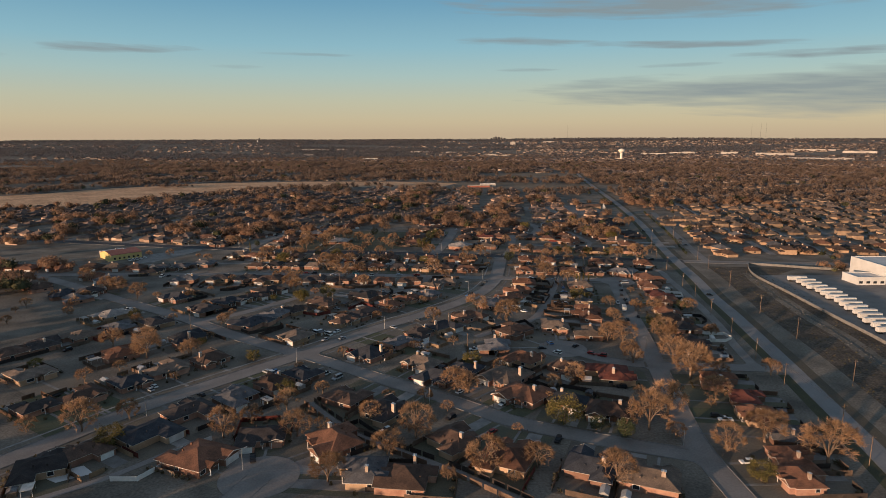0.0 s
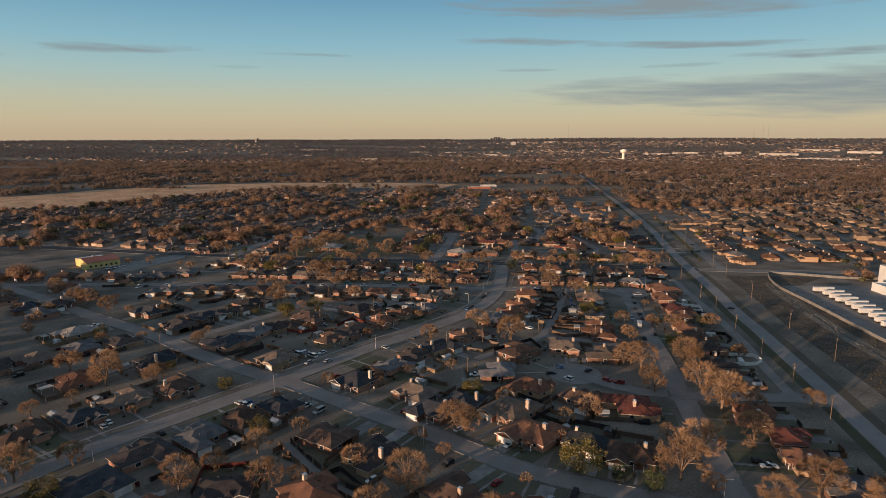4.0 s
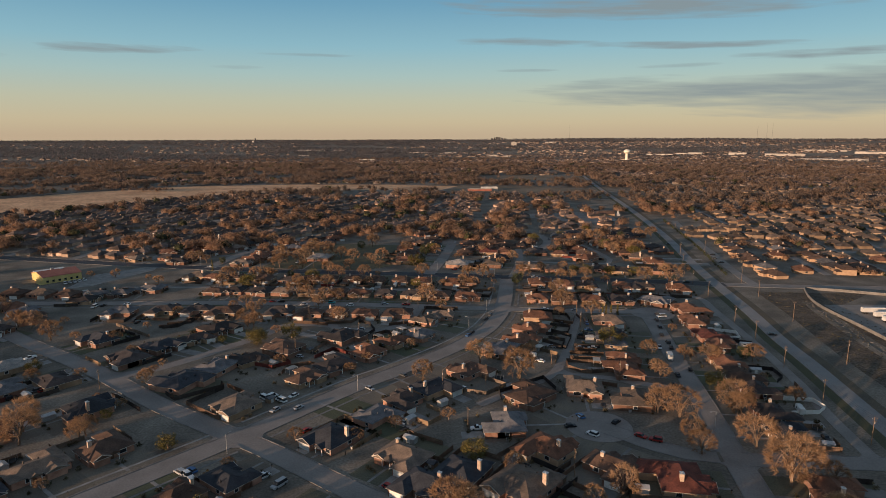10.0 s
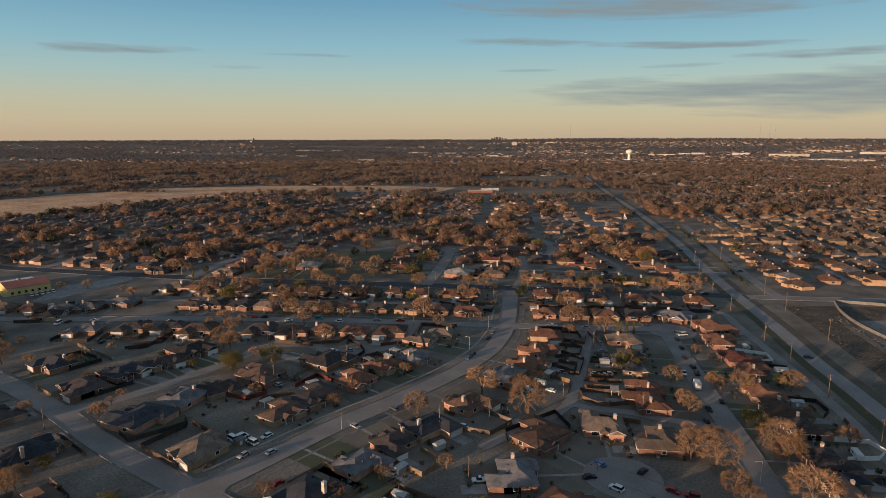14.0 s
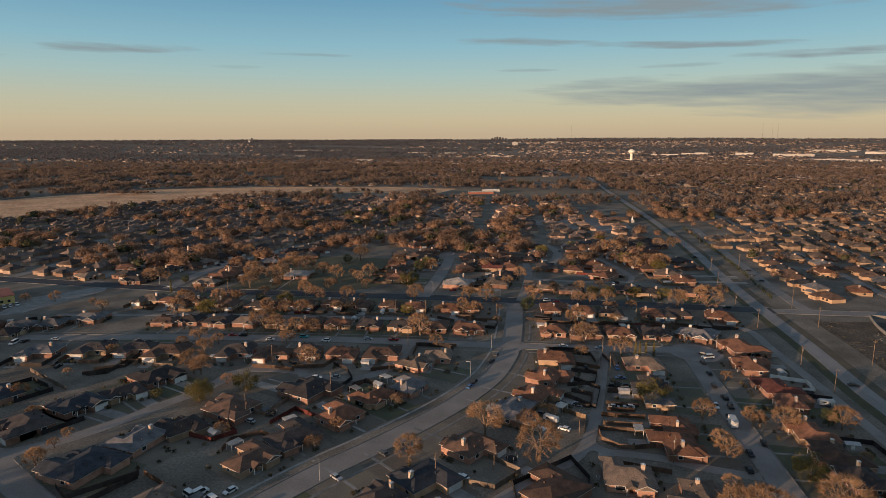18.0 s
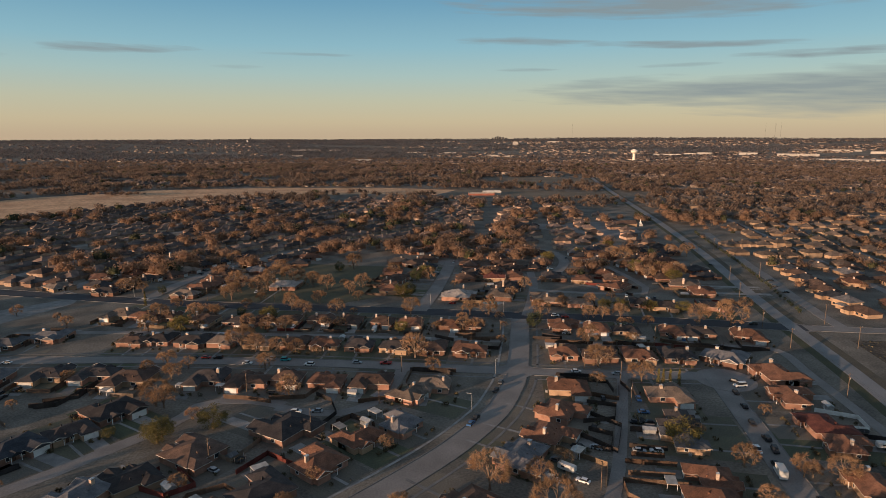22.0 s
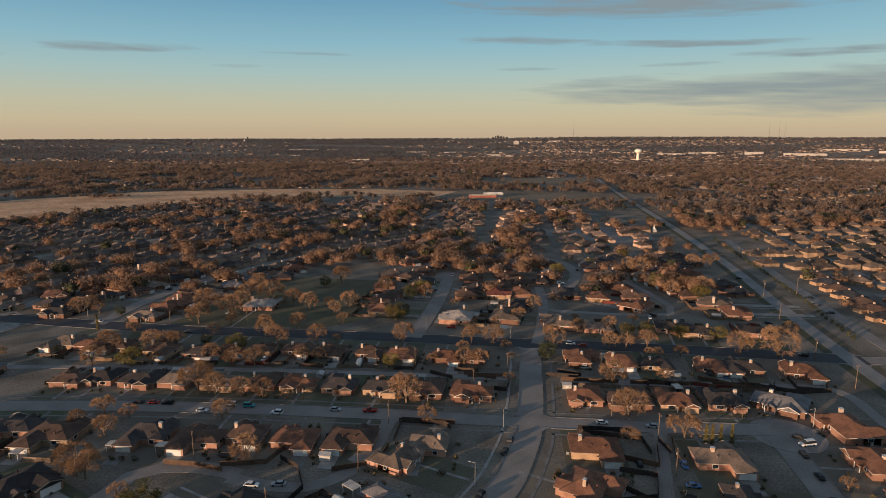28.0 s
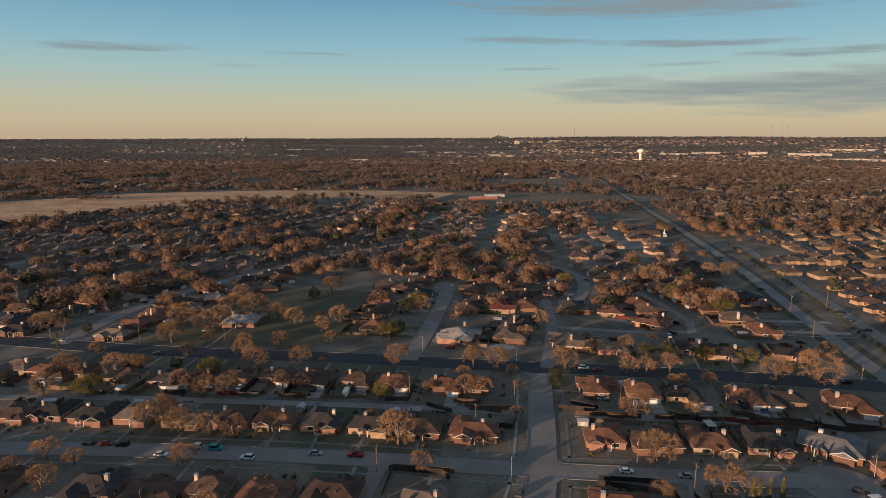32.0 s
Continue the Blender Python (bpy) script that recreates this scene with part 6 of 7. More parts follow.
def put_pole(x, y, rot, double=False, height=1.0):
    place = pose(x, y, 0, 0, 0, rot)
    if double not in pole_models:
        pole_models[double] = pole_model(double)
        p = pole_models[double]
        p.matrix_world = place
    else:
        p = copy_thing(pole_models[double], place)
    p.scale = (0.9, 0.9, height)
    return tagged(p, "tall weathered timber utility pole with a crossarm" + (" and transformer" if double else ""), "utility pole", "utility poles")


def wire(p, q, sag=0.9, x_off=0.0):
    n = 8
    return [tuple(np.array(p) * (1 - t) + np.array(q) * t - np.array((0, 0, 4 * sag * t * (1 - t)))) for t in (i / n for i in range(n + 1))]


def wire_run(points, height):
    """Overhead cables from pole to pole, three to a span."""
    for off in (-1.1, 0.0, 1.1):
        curve = bpy.data.curves.new("cable", "CURVE")
        curve.dimensions, curve.bevel_depth, curve.bevel_resolution = "3D", 0.025, 0
        sp = curve.splines.new("POLY")
        pts = []
        for a, b in zip(points, points[1:]):
            pts += wire((a[0] + off, a[1], height), (b[0] + off, b[1], height))
        sp.points.add(len(pts) - 1)
        for k, c in enumerate(pts):
            sp.points[k].co = (*c, 1)
        curve.materials.append(M_WIRE)
        tagged(new("cable", curve), "thin black overhead cable strung between poles", "cable", "overhead cables")


WEST_POLES = [(139, 150), (144, 189), (150, 213), (151.5, 255), (156, 289), (159.5, 323), (165.5, 363), (172, 403), (175, 433), (185, 493), (188, 527), (205, 590), (224, 645), (238, 740)]
EAST_POLES = [(158, 120), (170, 190), (182, 255), (193, 318), (198, 367), (211, 436), (219, 492), (227, 533), (248, 648), (262, 760)]
for i, (x, y) in enumerate(WEST_POLES):
    put_pole(x, y, 8, i % 2 == 0, 0.95)
for i, (x, y) in enumerate(EAST_POLES):
    put_pole(x, y, 15, i == 4, 1.08)
wire_run(WEST_POLES, 10.3)
wire_run(EAST_POLES, 11.8)
ALLEY_POLES = [(82.5, 425), (55.4, 366), (22.3, 342.6), (82.8, 347), (45.8, 268.7), (12.6, 299.4), (3.2, 336), (-19.4, 427.6), (-42, 402.8), (-71, 380.5), (-76, 436)]
ROW_POLES = [(37.5, 510), (72.7, 465), (85.3, 449.5), (80, 510), (117.6, 500), (160, 494), (-5, 517.5), (-12.5, 461), (-23.3, 517.5), (-132.6, 529), (-104, 582), (-148, 582), (20.9, 491), (-145, 336)]
for i, (x, y) in enumerate(ALLEY_POLES + ROW_POLES):
    put_pole(x, y, 80 + 20 * (i % 3), i % 3 == 0, 0.85)
wire_run([(12.6, 299.4), (22.3, 342.6), (55.4, 366), (82.5, 425)], 9.2)
wire_run([(-104, 582), (-148, 582)], 9.2)
wire_run([(-132.6, 523), (-76, 520), (-23.3, 517.5), (-5, 517.5), (37.5, 510), (80, 510), (117.6, 500), (160, 494)], 9.2)


def lamp_model():
    root = new("street_lamp")
    bm = bmesh.new()
    cone(bm, 0, 0, 0, 7.6, 0.11, 0.07, 8)
    part("pole", bm, M_STEEL, root)
    bm = bmesh.new()
    box(bm, -0.04, 1.7, -0.04, 0.04, 7.5, 7.6)
    part("arm", bm, M_STEEL, root)
    bm = bmesh.new()
    box(bm, 1.5, 2.3, -0.16, 0.16, 7.4, 7.6)
    part("lamp_head", bm, M_STEEL, root)
    return tagged(root, "grey steel street lamp with one short arm", "street lamp", "street lamps")


lamp = None
for x, y, rot in ((30.5, 457.5, 60), (146, 458, 200), (-33.6, 336.5, 220), (-71.6, 283, 60), (-117.7, 225.7, 150), (-66.7, 186, 60), (-5.6, 237, 50), (86.5, 202.4, 0), (44, 557, 270), (114.4, 550.5, 270), (-202, 594, 270), (-1.4, 573, 200), (105, 300, 180), (18, 420, 150)):
    if lamp is None:
        lamp = lamp_model()
        lamp.matrix_world = pose(x, y, 0, 0, 0, rot)
    else:
        copy_thing(lamp, pose(x, y, 0, 0, 0, rot))

# yellow hall with a red roof
hall = new("yellow_hall")
hall.matrix_world = pose(-295.5, 546.5, 0, 0, 0, -41)
bm = bmesh.new()
box(bm, -10, 16, -13, 13, 0, 5.2)
box(bm, 8, 16.4, -15.2, -12.9, 0, 3.2)
top = [bm.verts.new(v) for v in ((-10, -13, 5.1), (16, -13, 5.1), (3, -13, 7.6), (-10, 13, 5.1), (16, 13, 5.1), (3, 13, 7.6))]
bm.faces.new(top[:3])
bm.faces.new(top[5:2:-1])
part("wall", bm, M_YELLOW, hall)
bm = bmesh.new()
for a, b in ((-10.5, 3), (3, 16.5)):
    za, zb = (5.1, 7.7) if a < 0 else (7.7, 5.1)
    v = [bm.verts.new(c) for c in ((a, -13.4, za), (b, -13.4, zb), (b, 13.4, zb), (a, 13.4, za), (a, -13.4, za + 0.2), (b, -13.4, zb + 0.2), (b, 13.4, zb + 0.2), (a, 13.4, za + 0.2))]
    for f in ((3, 2, 1, 0), (4, 5, 6, 7), (0, 1, 5, 4), (1, 2, 6, 5), (2, 3, 7, 6), (3, 0, 4, 7)):
        bm.faces.new([v[k] for k in f])
part("roof", bm, M_REDROOF, hall, "red-brown metal roof")
bm = bmesh.new()
box(bm, -22, -10.002, -9, 12, 0, 4.0)
part("annexe", bm, M_WHITE, hall, "low white flat-roofed annexe")
for k in range(2):
    bm = bmesh.new()
    box(bm, -4 + 7 * k, -2 + 7 * k, -2 + 4 * k, 0 + 4 * k, 6.4, 8.0)
    part("roof_unit", bm, M_STEEL, hall, "grey rooftop air unit")
for k in range(6):
    bm = bmesh.new()
    box(bm, 15.98, 16.06, -11 + k * 4, -9.4 + k * 4, 1.0, 2.6)
    part("window", bm, M_GLASS, hall)
tagged(hall, "yellow stucco hall with a low red-brown roof", "hall")

# water tower, far to the north-east
tower = new("water_tower")
tower.matrix_world = pose(752, 2600, ground_z(752, 2600), 0, 0, 0)
bm = bmesh.new()
cone(bm, 0, 0, 0, 4, 8.0, 5.6, 20)
cone(bm, 0, 0, 4, 30, 5.6, 5.2, 20)
part("shaft", bm, M_TANK, tower)
bm = bmesh.new()
cone(bm, 0, 0, 30, 37, 5.2, 13.0, 24)
cone(bm, 0, 0, 37, 43, 13.0, 13.6, 24)
cone(bm, 0, 0, 43, 48, 13.6, 5.0, 24)
part("tank", bm, M_TANK, tower)
tagged(tower, "pale water tower with a flared tank on one shaft", "water tower")

# red and white school building
block("school", 76, 1296, 46, 16, 3.6, 4, M_REDROOF, M_STORE, "low red-walled school with a white roof", "school", 0)
block("school_annexe", 96, 1310, 32, 18, 5.6, 4, M_STORE, M_WHITE, "white annexe behind the red school", "school", 0)

# church with a steeple
church = new("church")
church.matrix_world = pose(228, 918, 0, 0, 0, 4)
bm = bmesh.new()
box(bm, -16, 9, -6, 7, 0, 3.4)
box(bm, -26, -15.9, -5, 5, 0, 3.2)
part("wall", bm, M_TANWALL, church)
bm = bmesh.new()
hip(bm, -16, 9, -6, 7, 3.4, 0.5, 0.5, ("hi",))
hip(bm, -26, -15.9, -5, 5, 3.2, 0.5, 0.5)
roof = part("roof", bm, M_ROOF, church)
roof.color = ROOFS["b"]
bm = bmesh.new()
box(bm, 12.6, 17, -3.4, 1.0, 0, 2.6)
part("porch", bm, M_SIDING, church)
bm = bmesh.new()
box(bm, 13.6, 16.0, -2.4, 0.0, 2.6, 4.4)
cone(bm, 14.8, -1.2, 4.4, 5.6, 0.8, 0.75, 8)
cone(bm, 14.8, -1.2, 5.6, 8.4, 0.75, 0.05, 8)
part("steeple", bm, M_TRIM, church, "white pointed steeple")
tagged(church, "tan brick church with a white steeple", "church")

# large pale stores and sheds far off
br = random.Random(12)
for x, y, w, d, h, pale in ((1546, 2518, 225, 80, 7.5, False), (1505, 2800, 155, 50, 11, False), (1353, 2917, 74, 40, 11, False), (1177, 2957, 60, 36, 12, False), (1120, 2970, 50, 30, 9, False),
                            (1010, 2957, 118, 30, 7, False), (1897, 2806, 130, 60, 9, False), (1800, 3001, 180, 50, 8, False), (433, 3837, 30, 30, 26, False), (696, 4079, 70, 40, 7, False),
                            (-1247, 4160, 9, 9, 17, True), (-309, 2649, 70, 34, 9, True), (-111, 3252, 112, 30, 5.5, False), (40, 3230, 60, 26, 5, False), (231, 2981, 66, 30, 9, False), (300, 2960, 34, 24, 6, False),
                            (-1196, 1952, 56, 26, 5, True), (-947, 1865, 64, 26, 4.6, True), (-1120, 2079, 32, 22, 5, True), (-910, 2079, 26, 18, 6.5, False), (-803, 2043, 26, 18, 6.5, False),
                            (-760, 2060, 20, 16, 6, False), (-700, 3400, 150, 40, 6, False), (-560, 3420, 60, 30, 5, False), (880, 2680, 60, 20, 4, False), (-650, 2980, 44, 24, 5, False)):
    block("store", x, y, w, d, h * 0.8, -math.degrees(math.atan2(x, y)) + br.uniform(-8, 8), M_TANK if pale else M_STORE, M_STORE, "long low %s commercial building in the distance" % ("white" if pale else "pale tan"), "store", 0)

# the city's towers and radio masts on the horizon
for k, (az, w, h) in enumerate(((4.6, 12, 12), (4.85, 10, 17), (5.05, 14, 21), (5.3, 16, 18), (5.55, 12, 14), (5.8, 10, 10), (10.5, 14, 10), (-17, 8, 18))):
    x, y = 4650 * math.sin(radians(az)), 140 + 4650 * math.cos(radians(az))
    block("office_tower", x, y, w, w, h, 0, M_ASPH, M_ASPH, "distant office tower of the city skyline", "tower", 0)
for az in (27.2, 27.9, 28.3, 11.7):
    x, y = 4600 * math.sin(radians(az)), 140 + 4600 * math.cos(radians(az))
    bm = bmesh.new()
    cone(bm, 0, 0, 0, 105, 0.5, 0.25, 4)
    mast = part("radio_mast", bm, M_ASPH)
    mast.matrix_world = pose(x, y, ground_z(x, y), 0, 0, 0)
    tagged(mast, "very tall thin radio mast on the horizon", "mast")

# ---- yard things ----
bm = bmesh.new()
a = [bm.verts.new((39 + 5.4 * math.cos(t) * (1 + 0.18 * math.cos(2 * t)), 578.4 + 3.0 * math.sin(t) * (1 - 0.2 * math.cos(t)), 0.07)) for t in (2 * math.pi * i / 28 for i in range(28))]
bm.faces.new(a)
tagged(part("swimming_pool", bm, M_POOL), "kidney-shaped blue swimming pool in a back yard", "pool")
bm = bmesh.new()
bm.faces.new([bm.verts.new((39 + 7.4 * math.cos(t), 578.4 + 4.6 * math.sin(t), 0.05)) for t in (2 * math.pi * i / 24 for i in range(24))])
tagged(part("pool_deck", bm, M_DRIVE), "pale concrete deck round the swimming pool", "deck", kind="structure")


def shed_model(k):
    root = new("garden_shed")
    w = (1.5, 1.9, 2.3)[k]
    bm = bmesh.new()
    box(bm, -w, w, -1.3, 1.3, 0, 2.0)
    part("wall", bm, (M_POLE, M_SIDING, M_STEEL)[k], root)
    bm = bmesh.new()
    hip(bm, -w, w, -1.3, 1.3, 2.0, 0.5, 0.2, ("lo", "hi"))
    part("roof", bm, M_STEEL if k else M_ROOF, root).color = ROOFS["g"]
    bm = bmesh.new()
    box(bm, -0.6, 0.6, -1.35, -1.28, 0.05, 1.85)
    part("door", bm, M_DOOR, root)
    return tagged(root, ("small brown timber shed in a back yard", "small white-painted shed in a back yard", "grey metal shed in a back yard")[k], "shed", "garden sheds")


shed_models = {}
sr = random.Random(31)
for i, (x, y, rot, roof_key, gap, street) in enumerate(PLACED):
    if sr.random() > 0.4 or y > 620:
        continue
    p = pose(x, y, 0, 0, 0, rot) @ Vector((sr.choice((-6, 6)), 12.2, 0))
    if road_gap(p.x, p.y) < 2.5 or not clear_of_houses(p.x, p.y, i, 10):
        continue
    k = i % 3
    place = pose(p.x, p.y, 0, 0, 0, rot + sr.choice((0, 90)))
    if k not in shed_models:
        shed_models[k] = shed_model(k)
        shed_models[k].matrix_world = place
    else:
        copy_thing(shed_models[k], place)


def bin_model():
    root = new("wheelie_bin")
    bm = bmesh.new()
    cone(bm, 0, 0, 0.05, 1.0, 0.26, 0.34, 4)
    part("tub", bm, M_TYRE, root)
    bm = bmesh.new()
    box(bm, -0.3, 0.3, -0.32, 0.32, 1.0, 1.07)
    part("lid", bm, M_TYRE, root)
    return tagged(root, "dark plastic wheelie bin standing by a house", "bin", "wheelie bins")


wbin = None
for i, (x, y, rot, roof_key, gap, street) in enumerate(PLACED):
    if i % 4 or y > 600:
        continue
    p = pose(x, y, 0, 0, 0, rot) @ Vector((10.4, -3.0, 0))
    if road_gap(p.x, p.y) < 1 or not clear_of_houses(p.x, p.y, i, 9):
        continue
    if wbin is None:
        wbin = bin_model()
        wbin.matrix_world = pose(p.x, p.y, 0.02, 0, 0, rot)
    else:
        copy_thing(wbin, pose(p.x, p.y, 0.02, 0, 0, rot))


def vinyl_fence(points):
    """A white vinyl fence of panels along a line."""
    root = new("vinyl_fence")
    for (x0, y0), (x1, y1) in zip(points, points[1:]):
        n = max(1, round(math.hypot(x1 - x0, y1 - y0) / 4))
        ang = math.degrees(math.atan2(y1 - y0, x1 - x0))
        ln = math.hypot(x1 - x0, y1 - y0) / n
        for k in range(n):
            bm = bmesh.new()
            box(bm, 0, ln - 0.02, -0.03, 0.03, 0.05, 1.8)
            ob = part("panel", bm, M_TRIM, root)
            ob.matrix_local = pose(x0 + (x1 - x0) * k / n, y0 + (y1 - y0) * k / n, 0, 0, 0, ang)
    return tagged(root, "white vinyl fence round a back yard", "fence", "back yard fences")


vinyl_fence([(140.6, 327.3), (156.5, 325), (157.5, 318), (152.4, 313.7), (141, 313)])
vinyl_fence([(153.5, 420), (166.3, 413.5), (164.3, 403.7), (157.7, 404.4)])
vinyl_fence([(-107.4, 179.4), (-98.5, 179.4), (-94.3, 187.6)])
vinyl_fence([(-95.5, 194.7), (-84.4, 206.4)])


def alley_fence(points, side, colour, word):
    """Board fence along one side of an alley."""
    root = new("fence")
    line = smooth_line(points, 5.0)
    n = normals(line)
    for i in range(len(line) - 1):
        a, b = line[i] + n[i] * side, line[i + 1] + n[i + 1] * side
        if not clear_of_houses(*(0.5 * (a + b)), -1, 7.0) or i % 7 == 5:
            continue
        ob = new("panel", PANEL)
        ob.parent = root
        ob.matrix_local = pose(a[0], a[1], 0, 0, 0, math.degrees(math.atan2(b[1] - a[1], b[0] - a[0])))
        ob.color = colour
    tagged(root, "%s board fence along an alley" % word, "fence", "back yard fences")


for side, (colour, word) in ((2.2, FENCE_COLOURS[1]), (-2.2, FENCE_COLOURS[0])):
    alley_fence(ROADS["south_alley"][0], side, colour, word)
for side, (colour, word) in ((3.0, FENCE_COLOURS[3]), (-3.0, FENCE_COLOURS[2])):
    alley_fence([(60, 499), (100, 494.5), (145, 492)], side, colour, word)


FENCE_RUNS = [  # colour number and corners of each back yard fence of the middle blocks
    (5, ((44.5, 392.1), (60.9, 379.3), (57.6, 367.6))), (4, ((27.7, 326.1), (27.4, 333.5), (48.8, 349.3), (52.3, 336.5), (48.8, 327.3))),
    (2, ((20.9, 350.3), (30.9, 340.9), (21.7, 331.4), (7.9, 336.5))), (0, ((83.9, 367), (63.4, 370.4), (62.7, 362.1), (67.2, 356.8), (72.5, 355.8), (80.9, 357.3))),
    (0, ((66.3, 374.5), (80.8, 372.7))), (3, ((67.4, 381.7), (83.9, 379.3))), (1, ((71.9, 392.1), (83.6, 389.4))), (1, ((75.8, 404), (88.6, 401.8))),
    (1, ((53.4, 404), (66.9, 388.1), (73.5, 406.9), (60, 421.7))), (3, ((64.9, 437.2), (79.1, 430.2), (83.1, 444.6))), (0, ((59.8, 347.4), (68.3, 344.1), (79.8, 340))),
    (1, ((-115, 332.2), (-108.4, 326.1), (-92.6, 339.6), (-95.6, 344.1))), (0, ((-102.1, 322.2), (-83.8, 308.6), (-82.2, 310))), (1, ((-102.1, 322.2), (-92.1, 337.8))),
    (3, ((-91.3, 340), (-79, 331))), (1, ((-136.8, 330.1), (-132.9, 328.1), (-117.7, 315.9))), (5, ((-173.5, 374.5), (-160.1, 364.2))), (2, ((-186.3, 427.6), (-156.7, 406.2))),
    (1, ((-159.7, 423.4), (-149, 425.1), (-145.4, 442.7))), (7, ((-85.7, 376.8), (-90.7, 367), (-77.6, 361.5), (-70.3, 367.6), (-83.7, 380.5))),
    (0, ((-71.2, 354.3), (-70.6, 361.5), (-61.2, 367), (-56.4, 363.7))), (7, ((-60.2, 374.5), (-53.3, 386.8), (-40.6, 378))), (3, ((-35.2, 405.4), (-28.7, 415.3), (-18.8, 406.9))),
    (4, ((-48.9, 410.7), (-39.5, 406.9), (-35.1, 417.7), (-39.3, 429.3), (-46.7, 435.4))), (2, ((-72.2, 385.5), (-63.8, 382.4), (-58.3, 396.9))),
    (5, ((-11.5, 311.4), (-2.3, 303.7), (2.4, 309.3), (2, 314.9), (-3.5, 320))), (4, ((155.5, 399.7), (166.4, 395.5), (160, 386.8))),
    (4, ((144.7, 362.6), (157.9, 358.9), (157.3, 349.3), (152.4, 344.6))), (0, ((143.3, 332.6), (153.3, 333.5), (158, 337.8), (158.9, 342.7))),
    (1, ((-156.8, 427.7), (-144.7, 432.4), (-145.2, 447.8))), (1, ((-157.2, 422.2), (-149.2, 424.5), (-145.3, 447.3))), (0, ((-84.6, 432.4), (-74.2, 431), (-63.5, 427.7))),
    (0, ((-65.5, 431), (-50.7, 432.4), (-46.7, 442.5))), (1, ((-34, 410.1), (-29.1, 414.5), (-19.3, 408.5))), (3, ((-28.1, 427.7), (-13.5, 432.4), (-11, 444.1))),
    (1, ((-8.6, 462.3), (8.6, 459.9), (11, 456.3))), (4, ((57.9, 456.3), (77.7, 454))), (1, ((65.2, 427.7), (76.5, 424.5), (72.5, 412.5), (60, 410.5))),
    (1, ((60.5, 404.6), (68.5, 400.2), (64.6, 388.9), (59.1, 390.5))), (1, ((90.4, 450.6), (87.5, 438.9), (87.2, 432.4))), (1, ((76, 404.6), (89.8, 402.8))),
    (3, ((70.9, 386.3), (81.8, 384.8))), (1, ((72.5, 391.2), (84.6, 389.5))), (1, ((137.7, 496.7), (158.1, 487.7), (172.4, 489.1))), (4, ((98.7, 500.6), (108.1, 495.2), (105.2, 478.5))),
    (7, ((115.6, 496.7), (131.4, 491.4))), (1, ((54.7, 507.2), (68.6, 504.7), (72.6, 521.9))), (0, ((17.5, 508.8), (31.5, 503.1))), (2, ((-29.6, 517.4), (-17.6, 515.7))),
]


FENCE_RUNS_NORTH = [  # the same for the rows along the northern street
    (0, ((-7.5, 463), (12.6, 460.5))), (0, ((-7.5, 463), (-9.5, 447.9))), (1, ((56.9, 453.8), (78.9, 447.9), (79.1, 438.2))),
    (1, ((84.6, 447.9), (86.1, 438.8))), (4, ((60.5, 512.4), (70.3, 506.8))), (0, ((72.6, 499.5), (78.6, 498.5))),
    (1, ((97.2, 499.5), (95.2, 485.1))), (0, ((121.6, 503.6), (132.4, 496.5))), (5, ((114.6, 495.5), (111.3, 485.1))),
    (0, ((132.5, 494.5), (148.8, 489.7), (153.1, 498.5))), (1, ((144, 510.1), (141.2, 498.5))), (1, ((162.4, 506.8), (159.3, 491.6), (170.5, 488.8), (176.9, 500.5))),
    (2, ((-41.7, 517), (-31.4, 517), (-29.3, 526.6))), (1, ((-15, 514.6), (-5.4, 514.6), (-3.4, 527.9))), (0, ((13.2, 512.9), (24.3, 511.8), (24.9, 521.7))),
    (1, ((2.1, 510.1), (12.3, 503.6))), (0, ((19.3, 505.8), (36.7, 506.3))), (1, ((28.5, 492.1), (34.9, 490.7), (37.1, 498.5))),
    (0, ((-127.3, 521.7), (-118.7, 521.7), (-117.9, 528.5))), (1, ((-110.1, 521.7), (-99.1, 521.7))), (2, ((-76.1, 518.7), (-67.6, 518.7), (-66, 531.1))),
    (0, ((-59.8, 518.7), (-47.8, 517))), (0, ((121.8, 493), (132.5, 494.5))) ]


def fence_run(points, colour, word):
    """Board fence along a bent line, in panels of about five metres."""
    root = new("fence")
    for (x0, y0), (x1, y1) in zip(points, points[1:]):
        length = math.hypot(x1 - x0, y1 - y0)
        n = max(1, round(length / 5))
        for k in range(n):
            t = k / n
            ob = new("panel", PANEL)
            ob.parent = root
            ob.color = colour
            ob.matrix_local = pose(x0 + (x1 - x0) * t, y0 + (y1 - y0) * t, 0, 0, 0, math.degrees(math.atan2(y1 - y0, x1 - x0))) @ Matrix.Diagonal((length / n / 5.0, 1.0, 1.0, 1.0))
    tagged(root, "%s board fence round a back yard" % word, "fence", "back yard fences")


for kind, points in FENCE_RUNS + FENCE_RUNS_NORTH:
    fence_run(points, *FENCE_COLOURS[kind])


